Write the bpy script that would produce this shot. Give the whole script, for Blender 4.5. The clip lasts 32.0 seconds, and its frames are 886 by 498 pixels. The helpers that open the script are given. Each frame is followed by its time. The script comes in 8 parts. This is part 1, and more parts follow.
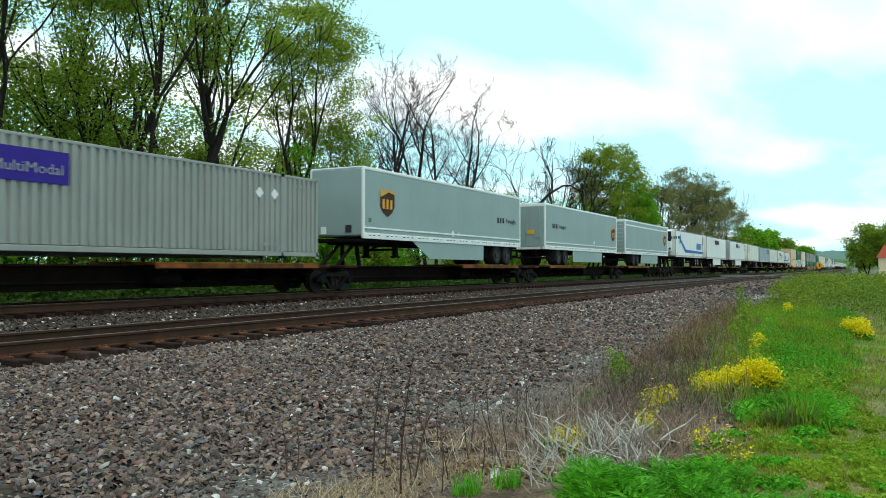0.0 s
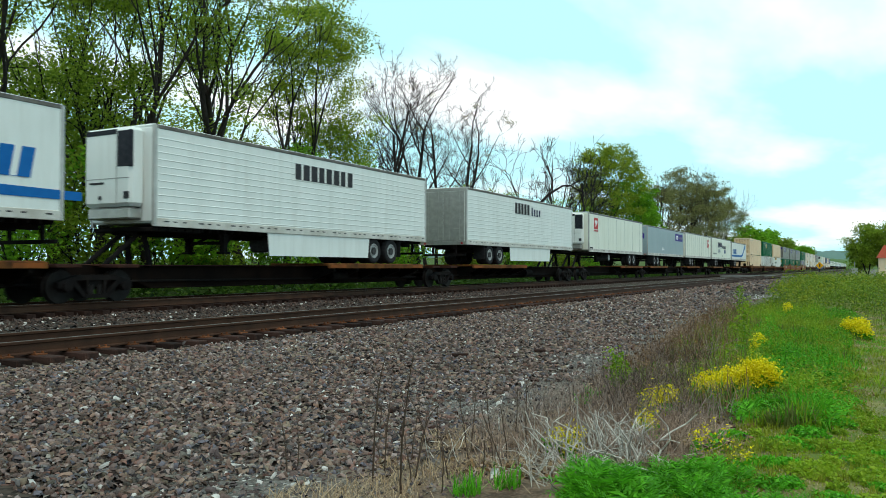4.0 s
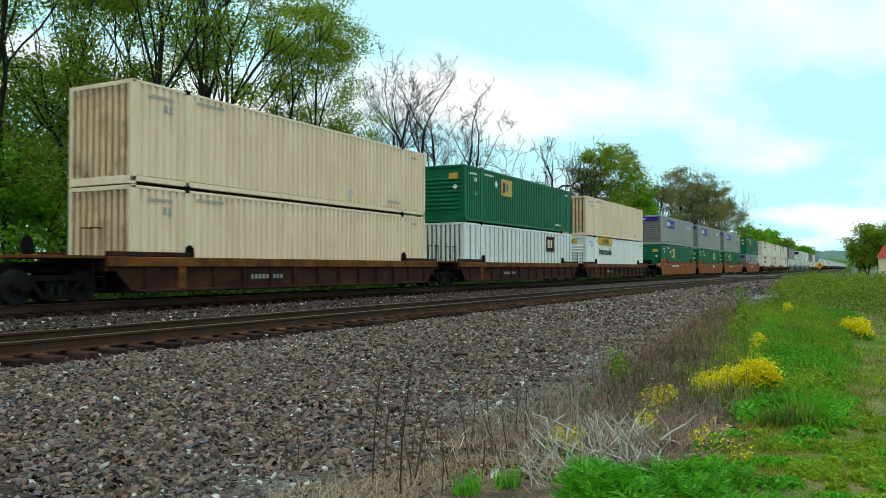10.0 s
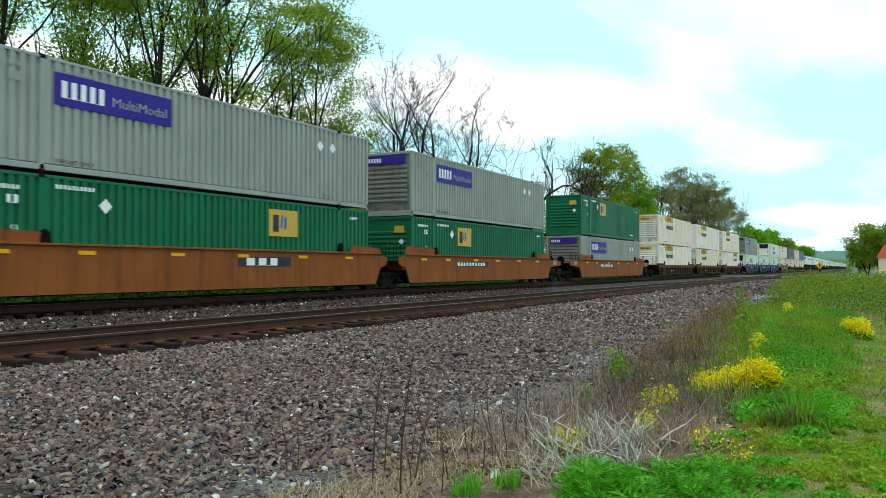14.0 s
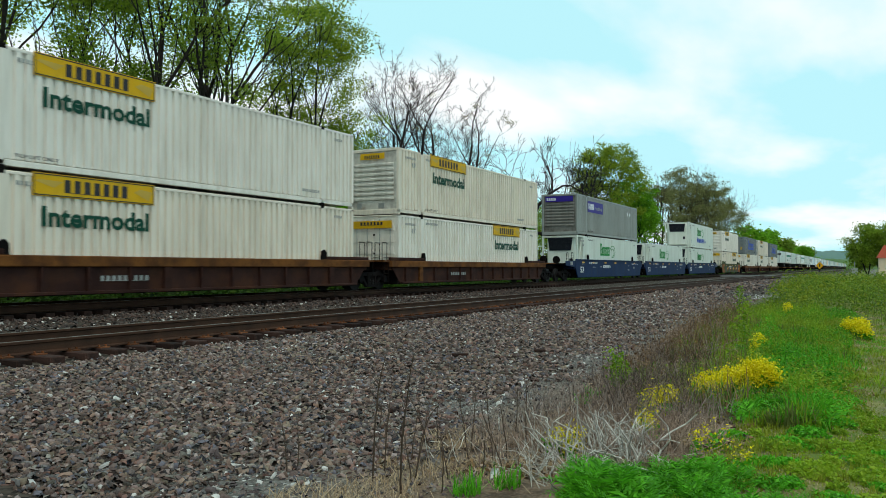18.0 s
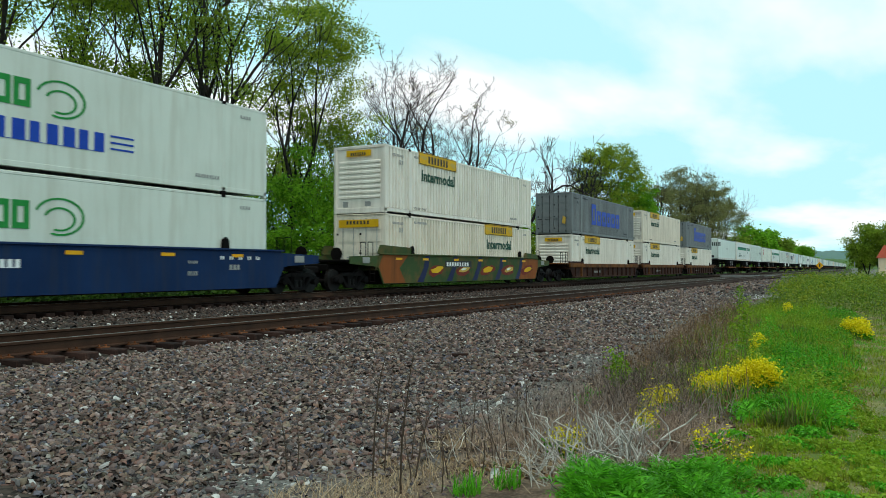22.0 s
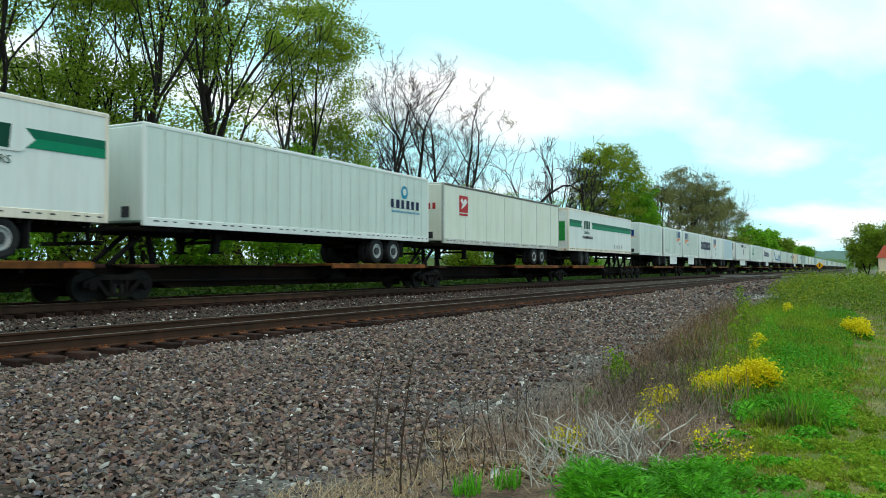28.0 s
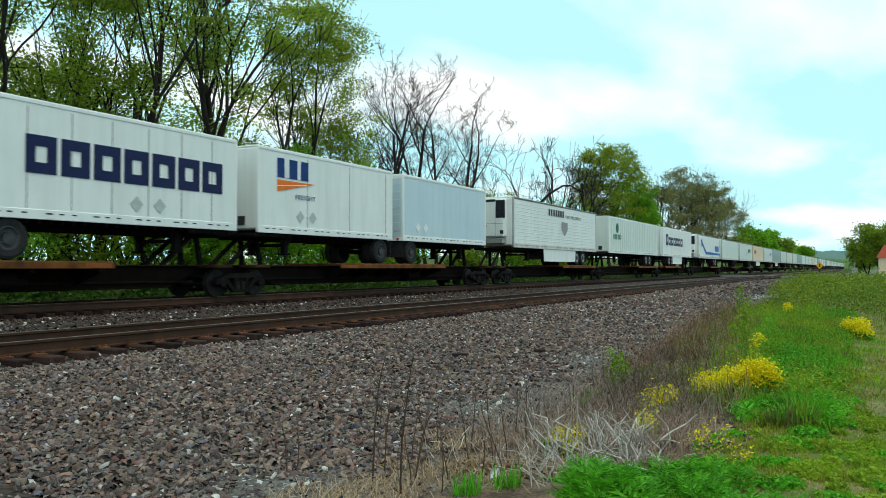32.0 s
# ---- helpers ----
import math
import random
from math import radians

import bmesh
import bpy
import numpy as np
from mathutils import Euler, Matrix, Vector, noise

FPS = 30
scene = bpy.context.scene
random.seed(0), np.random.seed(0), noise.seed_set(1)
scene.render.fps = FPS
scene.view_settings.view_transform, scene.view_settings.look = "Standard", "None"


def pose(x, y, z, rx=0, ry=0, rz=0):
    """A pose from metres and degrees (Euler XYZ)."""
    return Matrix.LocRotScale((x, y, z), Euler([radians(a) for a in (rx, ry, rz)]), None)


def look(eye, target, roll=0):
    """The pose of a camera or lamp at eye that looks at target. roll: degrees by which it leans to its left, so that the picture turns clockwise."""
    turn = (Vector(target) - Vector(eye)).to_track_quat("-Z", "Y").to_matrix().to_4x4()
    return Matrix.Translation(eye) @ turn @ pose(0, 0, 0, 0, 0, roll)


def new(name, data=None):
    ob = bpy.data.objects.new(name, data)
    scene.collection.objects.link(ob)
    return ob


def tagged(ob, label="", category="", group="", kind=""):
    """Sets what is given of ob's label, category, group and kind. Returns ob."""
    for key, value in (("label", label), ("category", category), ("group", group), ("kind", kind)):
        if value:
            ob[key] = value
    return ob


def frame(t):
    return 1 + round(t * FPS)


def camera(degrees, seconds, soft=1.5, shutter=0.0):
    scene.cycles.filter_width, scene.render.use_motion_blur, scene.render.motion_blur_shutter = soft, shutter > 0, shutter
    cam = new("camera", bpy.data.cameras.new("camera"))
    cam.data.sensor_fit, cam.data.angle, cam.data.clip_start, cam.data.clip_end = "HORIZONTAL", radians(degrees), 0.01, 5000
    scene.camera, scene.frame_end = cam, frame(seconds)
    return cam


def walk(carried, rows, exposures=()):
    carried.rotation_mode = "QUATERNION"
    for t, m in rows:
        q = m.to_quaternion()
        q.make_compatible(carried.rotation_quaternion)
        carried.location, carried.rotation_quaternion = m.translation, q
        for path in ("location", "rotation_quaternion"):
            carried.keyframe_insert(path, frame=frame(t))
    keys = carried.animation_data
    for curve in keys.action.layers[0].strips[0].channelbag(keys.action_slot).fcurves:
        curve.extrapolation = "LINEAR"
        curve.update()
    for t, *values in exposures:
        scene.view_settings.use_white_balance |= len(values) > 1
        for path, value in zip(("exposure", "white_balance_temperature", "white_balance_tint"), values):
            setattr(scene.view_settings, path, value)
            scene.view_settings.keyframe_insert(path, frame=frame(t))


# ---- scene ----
# ---------------------------------------------------------------- camera
# x runs along the railway, y across it towards the train, z up from the train's rail tops
TURN = math.atan2(746.4, 1404.0)
TILT = math.atan2(33.4, 1404.0)
EYE = Vector((0.0, 0.0, 0.92))
AIM = EYE + Vector((math.cos(TURN) * math.cos(TILT), math.sin(TURN) * math.cos(TILT), math.sin(TILT)))
cam = camera(58.36, 32.0, soft=0.85, shutter=0.12)
walk(cam, [(0, look(EYE, AIM)), (32, look(EYE, AIM))], exposures=[(0, 0.18), (1, 0.15), (3, 0.12), (6, 0.02), (12.5, 0.0), (13.4, 0.12), (14, 0.26), (15.5, 0.28), (16.4, 0.20), (17, 0.0), (18, -0.08), (20, -0.03), (22, -0.04), (25, 0.0), (28, 0.04), (32, 0.02)])

SPEED = 21.805           # train, metres a second towards -x
TRAIN_Y = 18.72          # centre of the train's track
NEAR_Y = 11.22           # centre of the empty track

# ---------------------------------------------------------------- world and sun
SUN_EL, SUN_AZ = radians(67), radians(216)
world = bpy.data.worlds.new("world")
scene.world = world
world.use_nodes = True


def build_world():
    nt = world.node_tree
    nt.nodes.clear()
    N, Lk = nt.nodes.new, nt.links.new
    out, bg = N("ShaderNodeOutputWorld"), N("ShaderNodeBackground")
    sky = N("ShaderNodeTexSky")
    sky.sky_type, sky.sun_disc = "NISHITA", False
    sky.sun_elevation, sky.sun_rotation = SUN_EL, SUN_AZ
    sky.air_density, sky.dust_density, sky.ozone_density = 1.0, 0.6, 2.0
    tc = N("ShaderNodeTexCoord")
    sep = N("ShaderNodeSeparateXYZ")
    Lk(tc.outputs["Generated"], sep.inputs[0])
    # clouds lie on a flat layer overhead: divide the direction by its height
    den = N("ShaderNodeMath"); den.operation = "MAXIMUM"; den.inputs[1].default_value = 0.02
    add = N("ShaderNodeMath"); add.operation = "ADD"; add.inputs[1].default_value = 0.10
    Lk(sep.outputs["Z"], den.inputs[0]); Lk(den.outputs[0], add.inputs[0])
    div = N("ShaderNodeVectorMath"); div.operation = "DIVIDE"
    comb = N("ShaderNodeCombineXYZ")
    for k in range(3):
        Lk(add.outputs[0], comb.inputs[k])
    Lk(tc.outputs["Generated"], div.inputs[0]); Lk(comb.outputs[0], div.inputs[1])
    mp = N("ShaderNodeMapping"); mp.inputs["Location"].default_value = (3.1, 1.7, 0)
    mp.inputs["Rotation"].default_value = (0, 0, radians(62)); mp.inputs["Scale"].default_value = (0.8, 1.7, 0.6)
    Lk(div.outputs[0], mp.inputs[0])
    n1 = N("ShaderNodeTexNoise"); n1.inputs["Scale"].default_value = 1.0; n1.inputs["Detail"].default_value = 5; n1.inputs["Roughness"].default_value = 0.5
    Lk(mp.outputs[0], n1.inputs["Vector"])
    ramp = N("ShaderNodeValToRGB")
    ramp.color_ramp.elements[0].position, ramp.color_ramp.elements[0].color = 0.42, (0, 0, 0, 1)
    ramp.color_ramp.elements[1].position, ramp.color_ramp.elements[1].color = 0.66, (1, 1, 1, 1)
    # long rolls of cloud, broken up by the finer noise
    total = N("ShaderNodeMath"); total.operation = "MULTIPLY_ADD"; total.inputs[1].default_value = 0.8; total.inputs[2].default_value = 0.06
    Lk(n1.outputs[0], total.inputs[0])
    for kx, ky, phase, amp in ((-1.489, -0.097, -0.594, 0.078), (-2.982, -3.183, 2.478, 0.074), (-3.806, 0.124, -0.162, 0.046)):
        dot = N("ShaderNodeVectorMath"); dot.operation = "DOT_PRODUCT"; dot.inputs[1].default_value = (kx, ky, 0)
        Lk(div.outputs[0], dot.inputs[0])
        ph = N("ShaderNodeMath"); ph.operation = "ADD"; ph.inputs[1].default_value = phase
        sn = N("ShaderNodeMath"); sn.operation = "SINE"
        ac = N("ShaderNodeMath"); ac.operation = "MULTIPLY_ADD"; ac.inputs[1].default_value = amp
        Lk(dot.outputs["Value"], ph.inputs[0]); Lk(ph.outputs[0], sn.inputs[0]); Lk(sn.outputs[0], ac.inputs[0]); Lk(total.outputs[0], ac.inputs[2])
        total = ac
    Lk(total.outputs[0], ramp.inputs[0])
    cl = N("ShaderNodeMix"); cl.data_type = "RGBA"
    cl.inputs[6].default_value, cl.inputs[7].default_value = (0.50, 0.89, 0.95, 1), (1.01, 1.02, 1.01, 1)
    Lk(ramp.outputs[0], cl.inputs[0])
    gain = N("ShaderNodeMix"); gain.data_type = "RGBA"; gain.blend_type = "MULTIPLY"; gain.inputs[0].default_value = 1
    gain.inputs[7].default_value = (11.0, 11.0, 11.0, 1)
    Lk(cl.outputs[2], gain.inputs[6])
    mix = N("ShaderNodeMix"); mix.data_type = "RGBA"; mix.inputs[0].default_value = 0.9
    Lk(sky.outputs[0], mix.inputs[6]); Lk(gain.outputs[2], mix.inputs[7])
    bg.inputs["Strength"].default_value = 0.106
    Lk(mix.outputs[2], bg.inputs["Color"]); Lk(bg.outputs[0], out.inputs[0])


build_world()
sun_data = bpy.data.lights.new("sun", "SUN")
sun_data.energy, sun_data.angle, sun_data.color = 1.35, radians(25), (1.0, 0.84, 0.66)
sun = new("sun", sun_data)
# the bright part of the cloud stands behind the camera, a little to its left
sun.matrix_world = look((-16, -22, 66), (0, 0, 0))


# ---------------------------------------------------------------- materials
def surf(name, a, b, scale=3.0, rough=0.6, metal=0.0, bump=0.02, fine=60.0, grime=None, grime_amt=0.0,
         streak=False, rand=0.0, island=False, stretch=(1, 1, 1), spec=0.08):
    """Two base colours mixed by large and fine noise; grime is a third colour in blotches or downward streaks."""
    m = bpy.data.materials.new(name)
    m.use_nodes = True
    nt = m.node_tree
    N, Lk = nt.nodes.new, nt.links.new
    bsdf = nt.nodes["Principled BSDF"]
    bsdf.inputs["Roughness"].default_value, bsdf.inputs["Metallic"].default_value = rough, metal
    bsdf.inputs["Specular IOR Level"].default_value = spec
    tc = N("ShaderNodeTexCoord")
    mp = N("ShaderNodeMapping"); mp.inputs["Scale"].default_value = stretch
    Lk(tc.outputs["Object"], mp.inputs[0])
    n1 = N("ShaderNodeTexNoise"); n1.inputs["Scale"].default_value = scale; n1.inputs["Detail"].default_value = 4
    n2 = N("ShaderNodeTexNoise"); n2.inputs["Scale"].default_value = fine; n2.inputs["Detail"].default_value = 2
    Lk(mp.outputs[0], n1.inputs["Vector"]); Lk(mp.outputs[0], n2.inputs["Vector"])
    s = N("ShaderNodeMath"); s.operation = "MULTIPLY_ADD"; s.inputs[1].default_value = 0.45
    Lk(n2.outputs[0], s.inputs[0]); Lk(n1.outputs[0], s.inputs[2])
    r = N("ShaderNodeMapRange"); r.inputs[1].default_value, r.inputs[2].default_value = 0.48, 0.98
    Lk(s.outputs[0], r.inputs[0])
    mix = N("ShaderNodeMix"); mix.data_type = "RGBA"
    mix.inputs[6].default_value, mix.inputs[7].default_value = (*a, 1), (*b, 1)
    Lk(r.outputs[0], mix.inputs[0])
    col = mix.outputs[2]
    if grime:
        g = N("ShaderNodeTexNoise"); g.inputs["Scale"].default_value = 1.0; g.inputs["Detail"].default_value = 5; g.inputs["Roughness"].default_value = 0.65
        gm = N("ShaderNodeMapping"); gm.inputs["Scale"].default_value = (3.2, 3.2, 0.28) if streak else (1.3, 1.3, 1.3)
        Lk(tc.outputs["Object"], gm.inputs[0]); Lk(gm.outputs[0], g.inputs["Vector"])
        gr = N("ShaderNodeMapRange"); gr.inputs[1].default_value, gr.inputs[2].default_value = 0.46, 0.74
        gr.inputs[4].default_value = grime_amt
        Lk(g.outputs[0], gr.inputs[0])
        gx = N("ShaderNodeMix"); gx.data_type = "RGBA"; gx.inputs[7].default_value = (*grime, 1)
        Lk(gr.outputs[0], gx.inputs[0]); Lk(col, gx.inputs[6])
        col = gx.outputs[2]
    if rand:
        src = N("ShaderNodeNewGeometry").outputs["Random Per Island"] if island else N("ShaderNodeObjectInfo").outputs["Random"]
        v = N("ShaderNodeMapRange"); v.inputs[3].default_value, v.inputs[4].default_value = 1 - rand, 1 + rand
        Lk(src, v.inputs[0])
        hs = N("ShaderNodeHueSaturation"); Lk(v.outputs[0], hs.inputs["Value"]); Lk(col, hs.inputs["Color"])
        col = hs.outputs[0]
    Lk(col, bsdf.inputs["Base Color"])
    if bump:
        b_ = N("ShaderNodeBump"); b_.inputs["Strength"].default_value = 0.6; b_.inputs["Distance"].default_value = bump
        Lk(s.outputs[0], b_.inputs["Height"]); Lk(b_.outputs[0], bsdf.inputs["Normal"])
    return m


def leafy(name, a, b, thin=0.35, rand=0.35, rough=0.55):
    """Foliage: two greens chosen leaf by leaf, with light passing through the blade."""
    m = bpy.data.materials.new(name)
    m.use_nodes = True
    nt = m.node_tree
    N, Lk = nt.nodes.new, nt.links.new
    bsdf, out = nt.nodes["Principled BSDF"], nt.nodes["Material Output"]
    geo = N("ShaderNodeNewGeometry")
    tc = N("ShaderNodeTexCoord")
    n1 = N("ShaderNodeTexNoise"); n1.inputs["Scale"].default_value = 0.8
    Lk(tc.outputs["Object"], n1.inputs["Vector"])
    s = N("ShaderNodeMath"); s.operation = "MULTIPLY_ADD"; s.inputs[1].default_value = 0.6
    Lk(geo.outputs["Random Per Island"], s.inputs[0]); Lk(n1.outputs[0], s.inputs[2])
    r = N("ShaderNodeMapRange"); r.inputs[1].default_value, r.inputs[2].default_value = 0.4, 1.15
    Lk(s.outputs[0], r.inputs[0])
    mix = N("ShaderNodeMix"); mix.data_type = "RGBA"
    mix.inputs[6].default_value, mix.inputs[7].default_value = (*a, 1), (*b, 1)
    Lk(r.outputs[0], mix.inputs[0])
    Lk(mix.outputs[2], bsdf.inputs["Base Color"])
    bsdf.inputs["Roughness"].default_value = rough
    bsdf.inputs["Specular IOR Level"].default_value = 0.15
    tr = N("ShaderNodeBsdfTranslucent"); Lk(mix.outputs[2], tr.inputs["Color"])
    ms = N("ShaderNodeMixShader"); ms.inputs[0].default_value = thin
    Lk(bsdf.outputs[0], ms.inputs[1]); Lk(tr.outputs[0], ms.inputs[2]); Lk(ms.outputs[0], out.inputs["Surface"])
    return m


def gravel(name, hues, dim=0.35, rough=0.9):
    """Broken stone: each piece takes one of several hues and a brightness of its own, with speckle."""
    m = bpy.data.materials.new(name)
    m.use_nodes = True
    nt = m.node_tree
    N, Lk = nt.nodes.new, nt.links.new
    bsdf = nt.nodes["Principled BSDF"]
    bsdf.inputs["Roughness"].default_value, bsdf.inputs["Specular IOR Level"].default_value = rough, 0.15
    geo, tc = N("ShaderNodeNewGeometry"), N("ShaderNodeTexCoord")
    rp = N("ShaderNodeValToRGB")
    rp.color_ramp.interpolation = "CONSTANT"
    e = rp.color_ramp.elements
    e[0].position, e[0].color = 0.0, (*hues[0], 1)
    e[1].position, e[1].color = 1.0 / len(hues), (*hues[1], 1)
    for k in range(2, len(hues)):
        e.new(k / len(hues)).color = (*hues[k], 1)
    Lk(geo.outputs["Random Per Island"], rp.inputs[0])
    wn = N("ShaderNodeTexWhiteNoise"); wn.noise_dimensions = "1D"
    Lk(geo.outputs["Random Per Island"], wn.inputs["W"])
    n1 = N("ShaderNodeTexNoise"); n1.inputs["Scale"].default_value = 55.0; n1.inputs["Detail"].default_value = 3
    Lk(tc.outputs["Object"], n1.inputs["Vector"])
    ad = N("ShaderNodeMath"); ad.operation = "MULTIPLY_ADD"; ad.inputs[1].default_value = 0.9
    Lk(n1.outputs[0], ad.inputs[0]); Lk(wn.outputs["Value"], ad.inputs[2])
    v = N("ShaderNodeMapRange"); v.inputs[1].default_value, v.inputs[2].default_value = 0.3, 1.6
    v.inputs[3].default_value, v.inputs[4].default_value = dim, 2.0 - dim
    Lk(ad.outputs[0], v.inputs[0])
    hs = N("ShaderNodeHueSaturation"); Lk(v.outputs[0], hs.inputs["Value"]); Lk(rp.outputs[0], hs.inputs["Color"])
    Lk(hs.outputs[0], bsdf.inputs["Base Color"])
    b_ = N("ShaderNodeBump"); b_.inputs["Strength"].default_value = 0.5; b_.inputs["Distance"].default_value = 0.006
    Lk(n1.outputs[0], b_.inputs["Height"]); Lk(b_.outputs[0], bsdf.inputs["Normal"])
    return m


M = {}
# rolling stock
M["white"] = surf("white_paint", (0.73, 0.755, 0.73), (0.81, 0.825, 0.80), 0.7, 0.42, bump=0.002, grime=(0.44, 0.42, 0.36), grime_amt=0.24, streak=True)
M["boxwhite"] = surf("warm_white_box_paint", (0.77, 0.71, 0.62), (0.85, 0.795, 0.715), 0.7, 0.45, bump=0.002, grime=(0.40, 0.34, 0.26), grime_amt=0.45, streak=True)
M["railpale"] = surf("pale_trailer_rail", (0.50, 0.48, 0.44), (0.68, 0.66, 0.61), 3.0, 0.5, bump=0.002, grime=(0.30, 0.24, 0.18), grime_amt=0.5)
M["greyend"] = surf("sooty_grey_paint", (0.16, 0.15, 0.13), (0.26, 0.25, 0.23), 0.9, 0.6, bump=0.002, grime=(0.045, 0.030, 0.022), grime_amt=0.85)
M["cream"] = surf("cream_paint", (0.735, 0.745, 0.645), (0.81, 0.815, 0.725), 0.7, 0.45, bump=0.002, grime=(0.44, 0.41, 0.31), grime_amt=0.24, streak=True)
M["warmwhite"] = surf("warm_white_paint", (0.75, 0.66, 0.54), (0.83, 0.745, 0.63), 0.7, 0.5, bump=0.002, grime=(0.34, 0.28, 0.21), grime_amt=0.45, streak=True)
M["mint"] = surf("pale_white_paint", (0.615, 0.685, 0.635), (0.695, 0.755, 0.705), 0.7, 0.42, bump=0.002, grime=(0.45, 0.47, 0.42), grime_amt=0.3, streak=True)
M["ice"] = surf("ivory_reefer_paint", (0.62, 0.655, 0.575), (0.70, 0.73, 0.65), 0.7, 0.42, bump=0.002, grime=(0.42, 0.38, 0.29), grime_amt=0.4, streak=True)
M["railgrimy"] = surf("grimy_roof_rail", (0.10, 0.095, 0.085), (0.22, 0.21, 0.19), 2.0, 0.6, bump=0.002, grime=(0.05, 0.04, 0.03), grime_amt=0.6)
M["tan"] = surf("tan_paint", (0.78, 0.605, 0.415), (0.84, 0.68, 0.49), 0.7, 0.5, bump=0.002, grime=(0.42, 0.26, 0.14), grime_amt=0.35, streak=True)
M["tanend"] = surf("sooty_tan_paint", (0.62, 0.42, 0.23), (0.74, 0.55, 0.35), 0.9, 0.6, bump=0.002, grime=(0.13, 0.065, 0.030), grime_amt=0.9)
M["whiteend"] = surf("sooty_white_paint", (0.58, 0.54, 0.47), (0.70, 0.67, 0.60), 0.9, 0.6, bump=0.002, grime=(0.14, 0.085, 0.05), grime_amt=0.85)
M["grey"] = surf("grey_paint", (0.275, 0.29, 0.268), (0.335, 0.35, 0.325), 0.7, 0.45, bump=0.002, grime=(0.22, 0.21, 0.18), grime_amt=0.35, streak=True)
M["trailergrey"] = surf("pale_grey_paint", (0.26, 0.345, 0.335), (0.31, 0.395, 0.385), 0.6, 0.4, bump=0.002, grime=(0.30, 0.32, 0.30), grime_amt=0.3, streak=True)
M["bluegrey"] = surf("blue_grey_paint", (0.29, 0.37, 0.40), (0.34, 0.42, 0.45), 0.6, 0.4, bump=0.002, grime=(0.30, 0.32, 0.32), grime_amt=0.3, streak=True)
M["paleblue"] = surf("pale_blue_paint", (0.50, 0.62, 0.68), (0.56, 0.68, 0.73), 0.6, 0.4, bump=0.002, grime=(0.40, 0.44, 0.46), grime_amt=0.3, streak=True)
M["slate"] = surf("slate_grey_paint", (0.17, 0.185, 0.19), (0.22, 0.235, 0.24), 0.7, 0.5, bump=0.002, grime=(0.10, 0.09, 0.08), grime_amt=0.4, streak=True)
M["green"] = surf("green_paint", (0.009, 0.12, 0.055), (0.014, 0.155, 0.072), 0.7, 0.42, bump=0.002, grime=(0.03, 0.07, 0.04), grime_amt=0.4, streak=True)
M["alu"] = surf("aluminium_trim", (0.36, 0.35, 0.33), (0.50, 0.49, 0.46), 4, 0.38, metal=0.6, bump=0.002, grime=(0.25, 0.23, 0.2), grime_amt=0.4)
M["brown"] = surf("brown_wagon_paint", (0.022, 0.009, 0.008), (0.052, 0.022, 0.017), 1.2, 0.75, bump=0.006, grime=(0.10, 0.036, 0.014), grime_amt=0.55)
# sooty steel, darkened further: the shade under the decks is in the base colour
M["spine"] = surf("soot_and_shade_brown_steel", (0.0048, 0.0034, 0.003), (0.012, 0.0075, 0.006), 1.5, 0.85, bump=0.006, grime=(0.030, 0.014, 0.008), grime_amt=0.35, spec=0.03)
M["rust"] = surf("rusty_orange_paint", (0.075, 0.028, 0.011), (0.215, 0.080, 0.02), 2.2, 0.75, bump=0.006, grime=(0.035, 0.016, 0.010), grime_amt=0.95)
M["orange"] = surf("orange_wagon_paint", (0.225, 0.064, 0.017), (0.275, 0.084, 0.023), 0.9, 0.65, bump=0.004, grime=(0.085, 0.034, 0.016), grime_amt=0.75, streak=True)
M["blue"] = surf("blue_wagon_paint", (0.006, 0.020, 0.066), (0.010, 0.031, 0.095), 0.9, 0.6, bump=0.004, grime=(0.03, 0.035, 0.05), grime_amt=0.6, streak=True)
M["camo"] = surf("olive_wagon_paint", (0.035, 0.062, 0.022), (0.055, 0.09, 0.032), 1.0, 0.65, bump=0.004, grime=(0.20, 0.085, 0.03), grime_amt=0.6)
# underframe and truck bases also carry under-wagon shade on top of their soot
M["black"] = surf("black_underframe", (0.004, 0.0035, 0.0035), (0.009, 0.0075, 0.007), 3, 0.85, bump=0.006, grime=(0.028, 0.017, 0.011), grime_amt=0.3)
M["truck"] = surf("soot_and_shade_cast_steel", (0.005, 0.0045, 0.005), (0.013, 0.011, 0.011), 4, 0.8, bump=0.008, grime=(0.042, 0.026, 0.018), grime_amt=0.35)
M["tyre"] = surf("tyre_rubber", (0.016, 0.016, 0.018), (0.032, 0.031, 0.032), 6, 0.85, bump=0.004)
M["rim"] = surf("bright_wheel_rim", (0.34, 0.35, 0.35), (0.50, 0.50, 0.50), 6, 0.5, metal=0.2, bump=0.003, grime=(0.06, 0.05, 0.045), grime_amt=0.8)
M["darkrim"] = surf("dull_wheel_rim", (0.03, 0.03, 0.032), (0.07, 0.07, 0.072), 6, 0.6, bump=0.003)
M["wheelsteel"] = surf("worn_wheel_steel", (0.007, 0.006, 0.006), (0.020, 0.017, 0.016), 5, 0.6, metal=0.2, bump=0.003)
M["yellow"] = surf("yellow_panel", (0.66, 0.36, 0.010), (0.72, 0.41, 0.016), 2, 0.5, bump=0.001, grime=(0.36, 0.24, 0.03), grime_amt=0.4)
M["gold"] = surf("ochre_panel", (0.52, 0.33, 0.06), (0.58, 0.38, 0.08), 2, 0.5, bump=0.001)
M["purple"] = surf("violet_panel", (0.035, 0.022, 0.22), (0.045, 0.028, 0.26), 2, 0.45, bump=0.001)
M["navy"] = surf("navy_vinyl", (0.012, 0.018, 0.06), (0.018, 0.024, 0.08), 3, 0.45, bump=0.001)
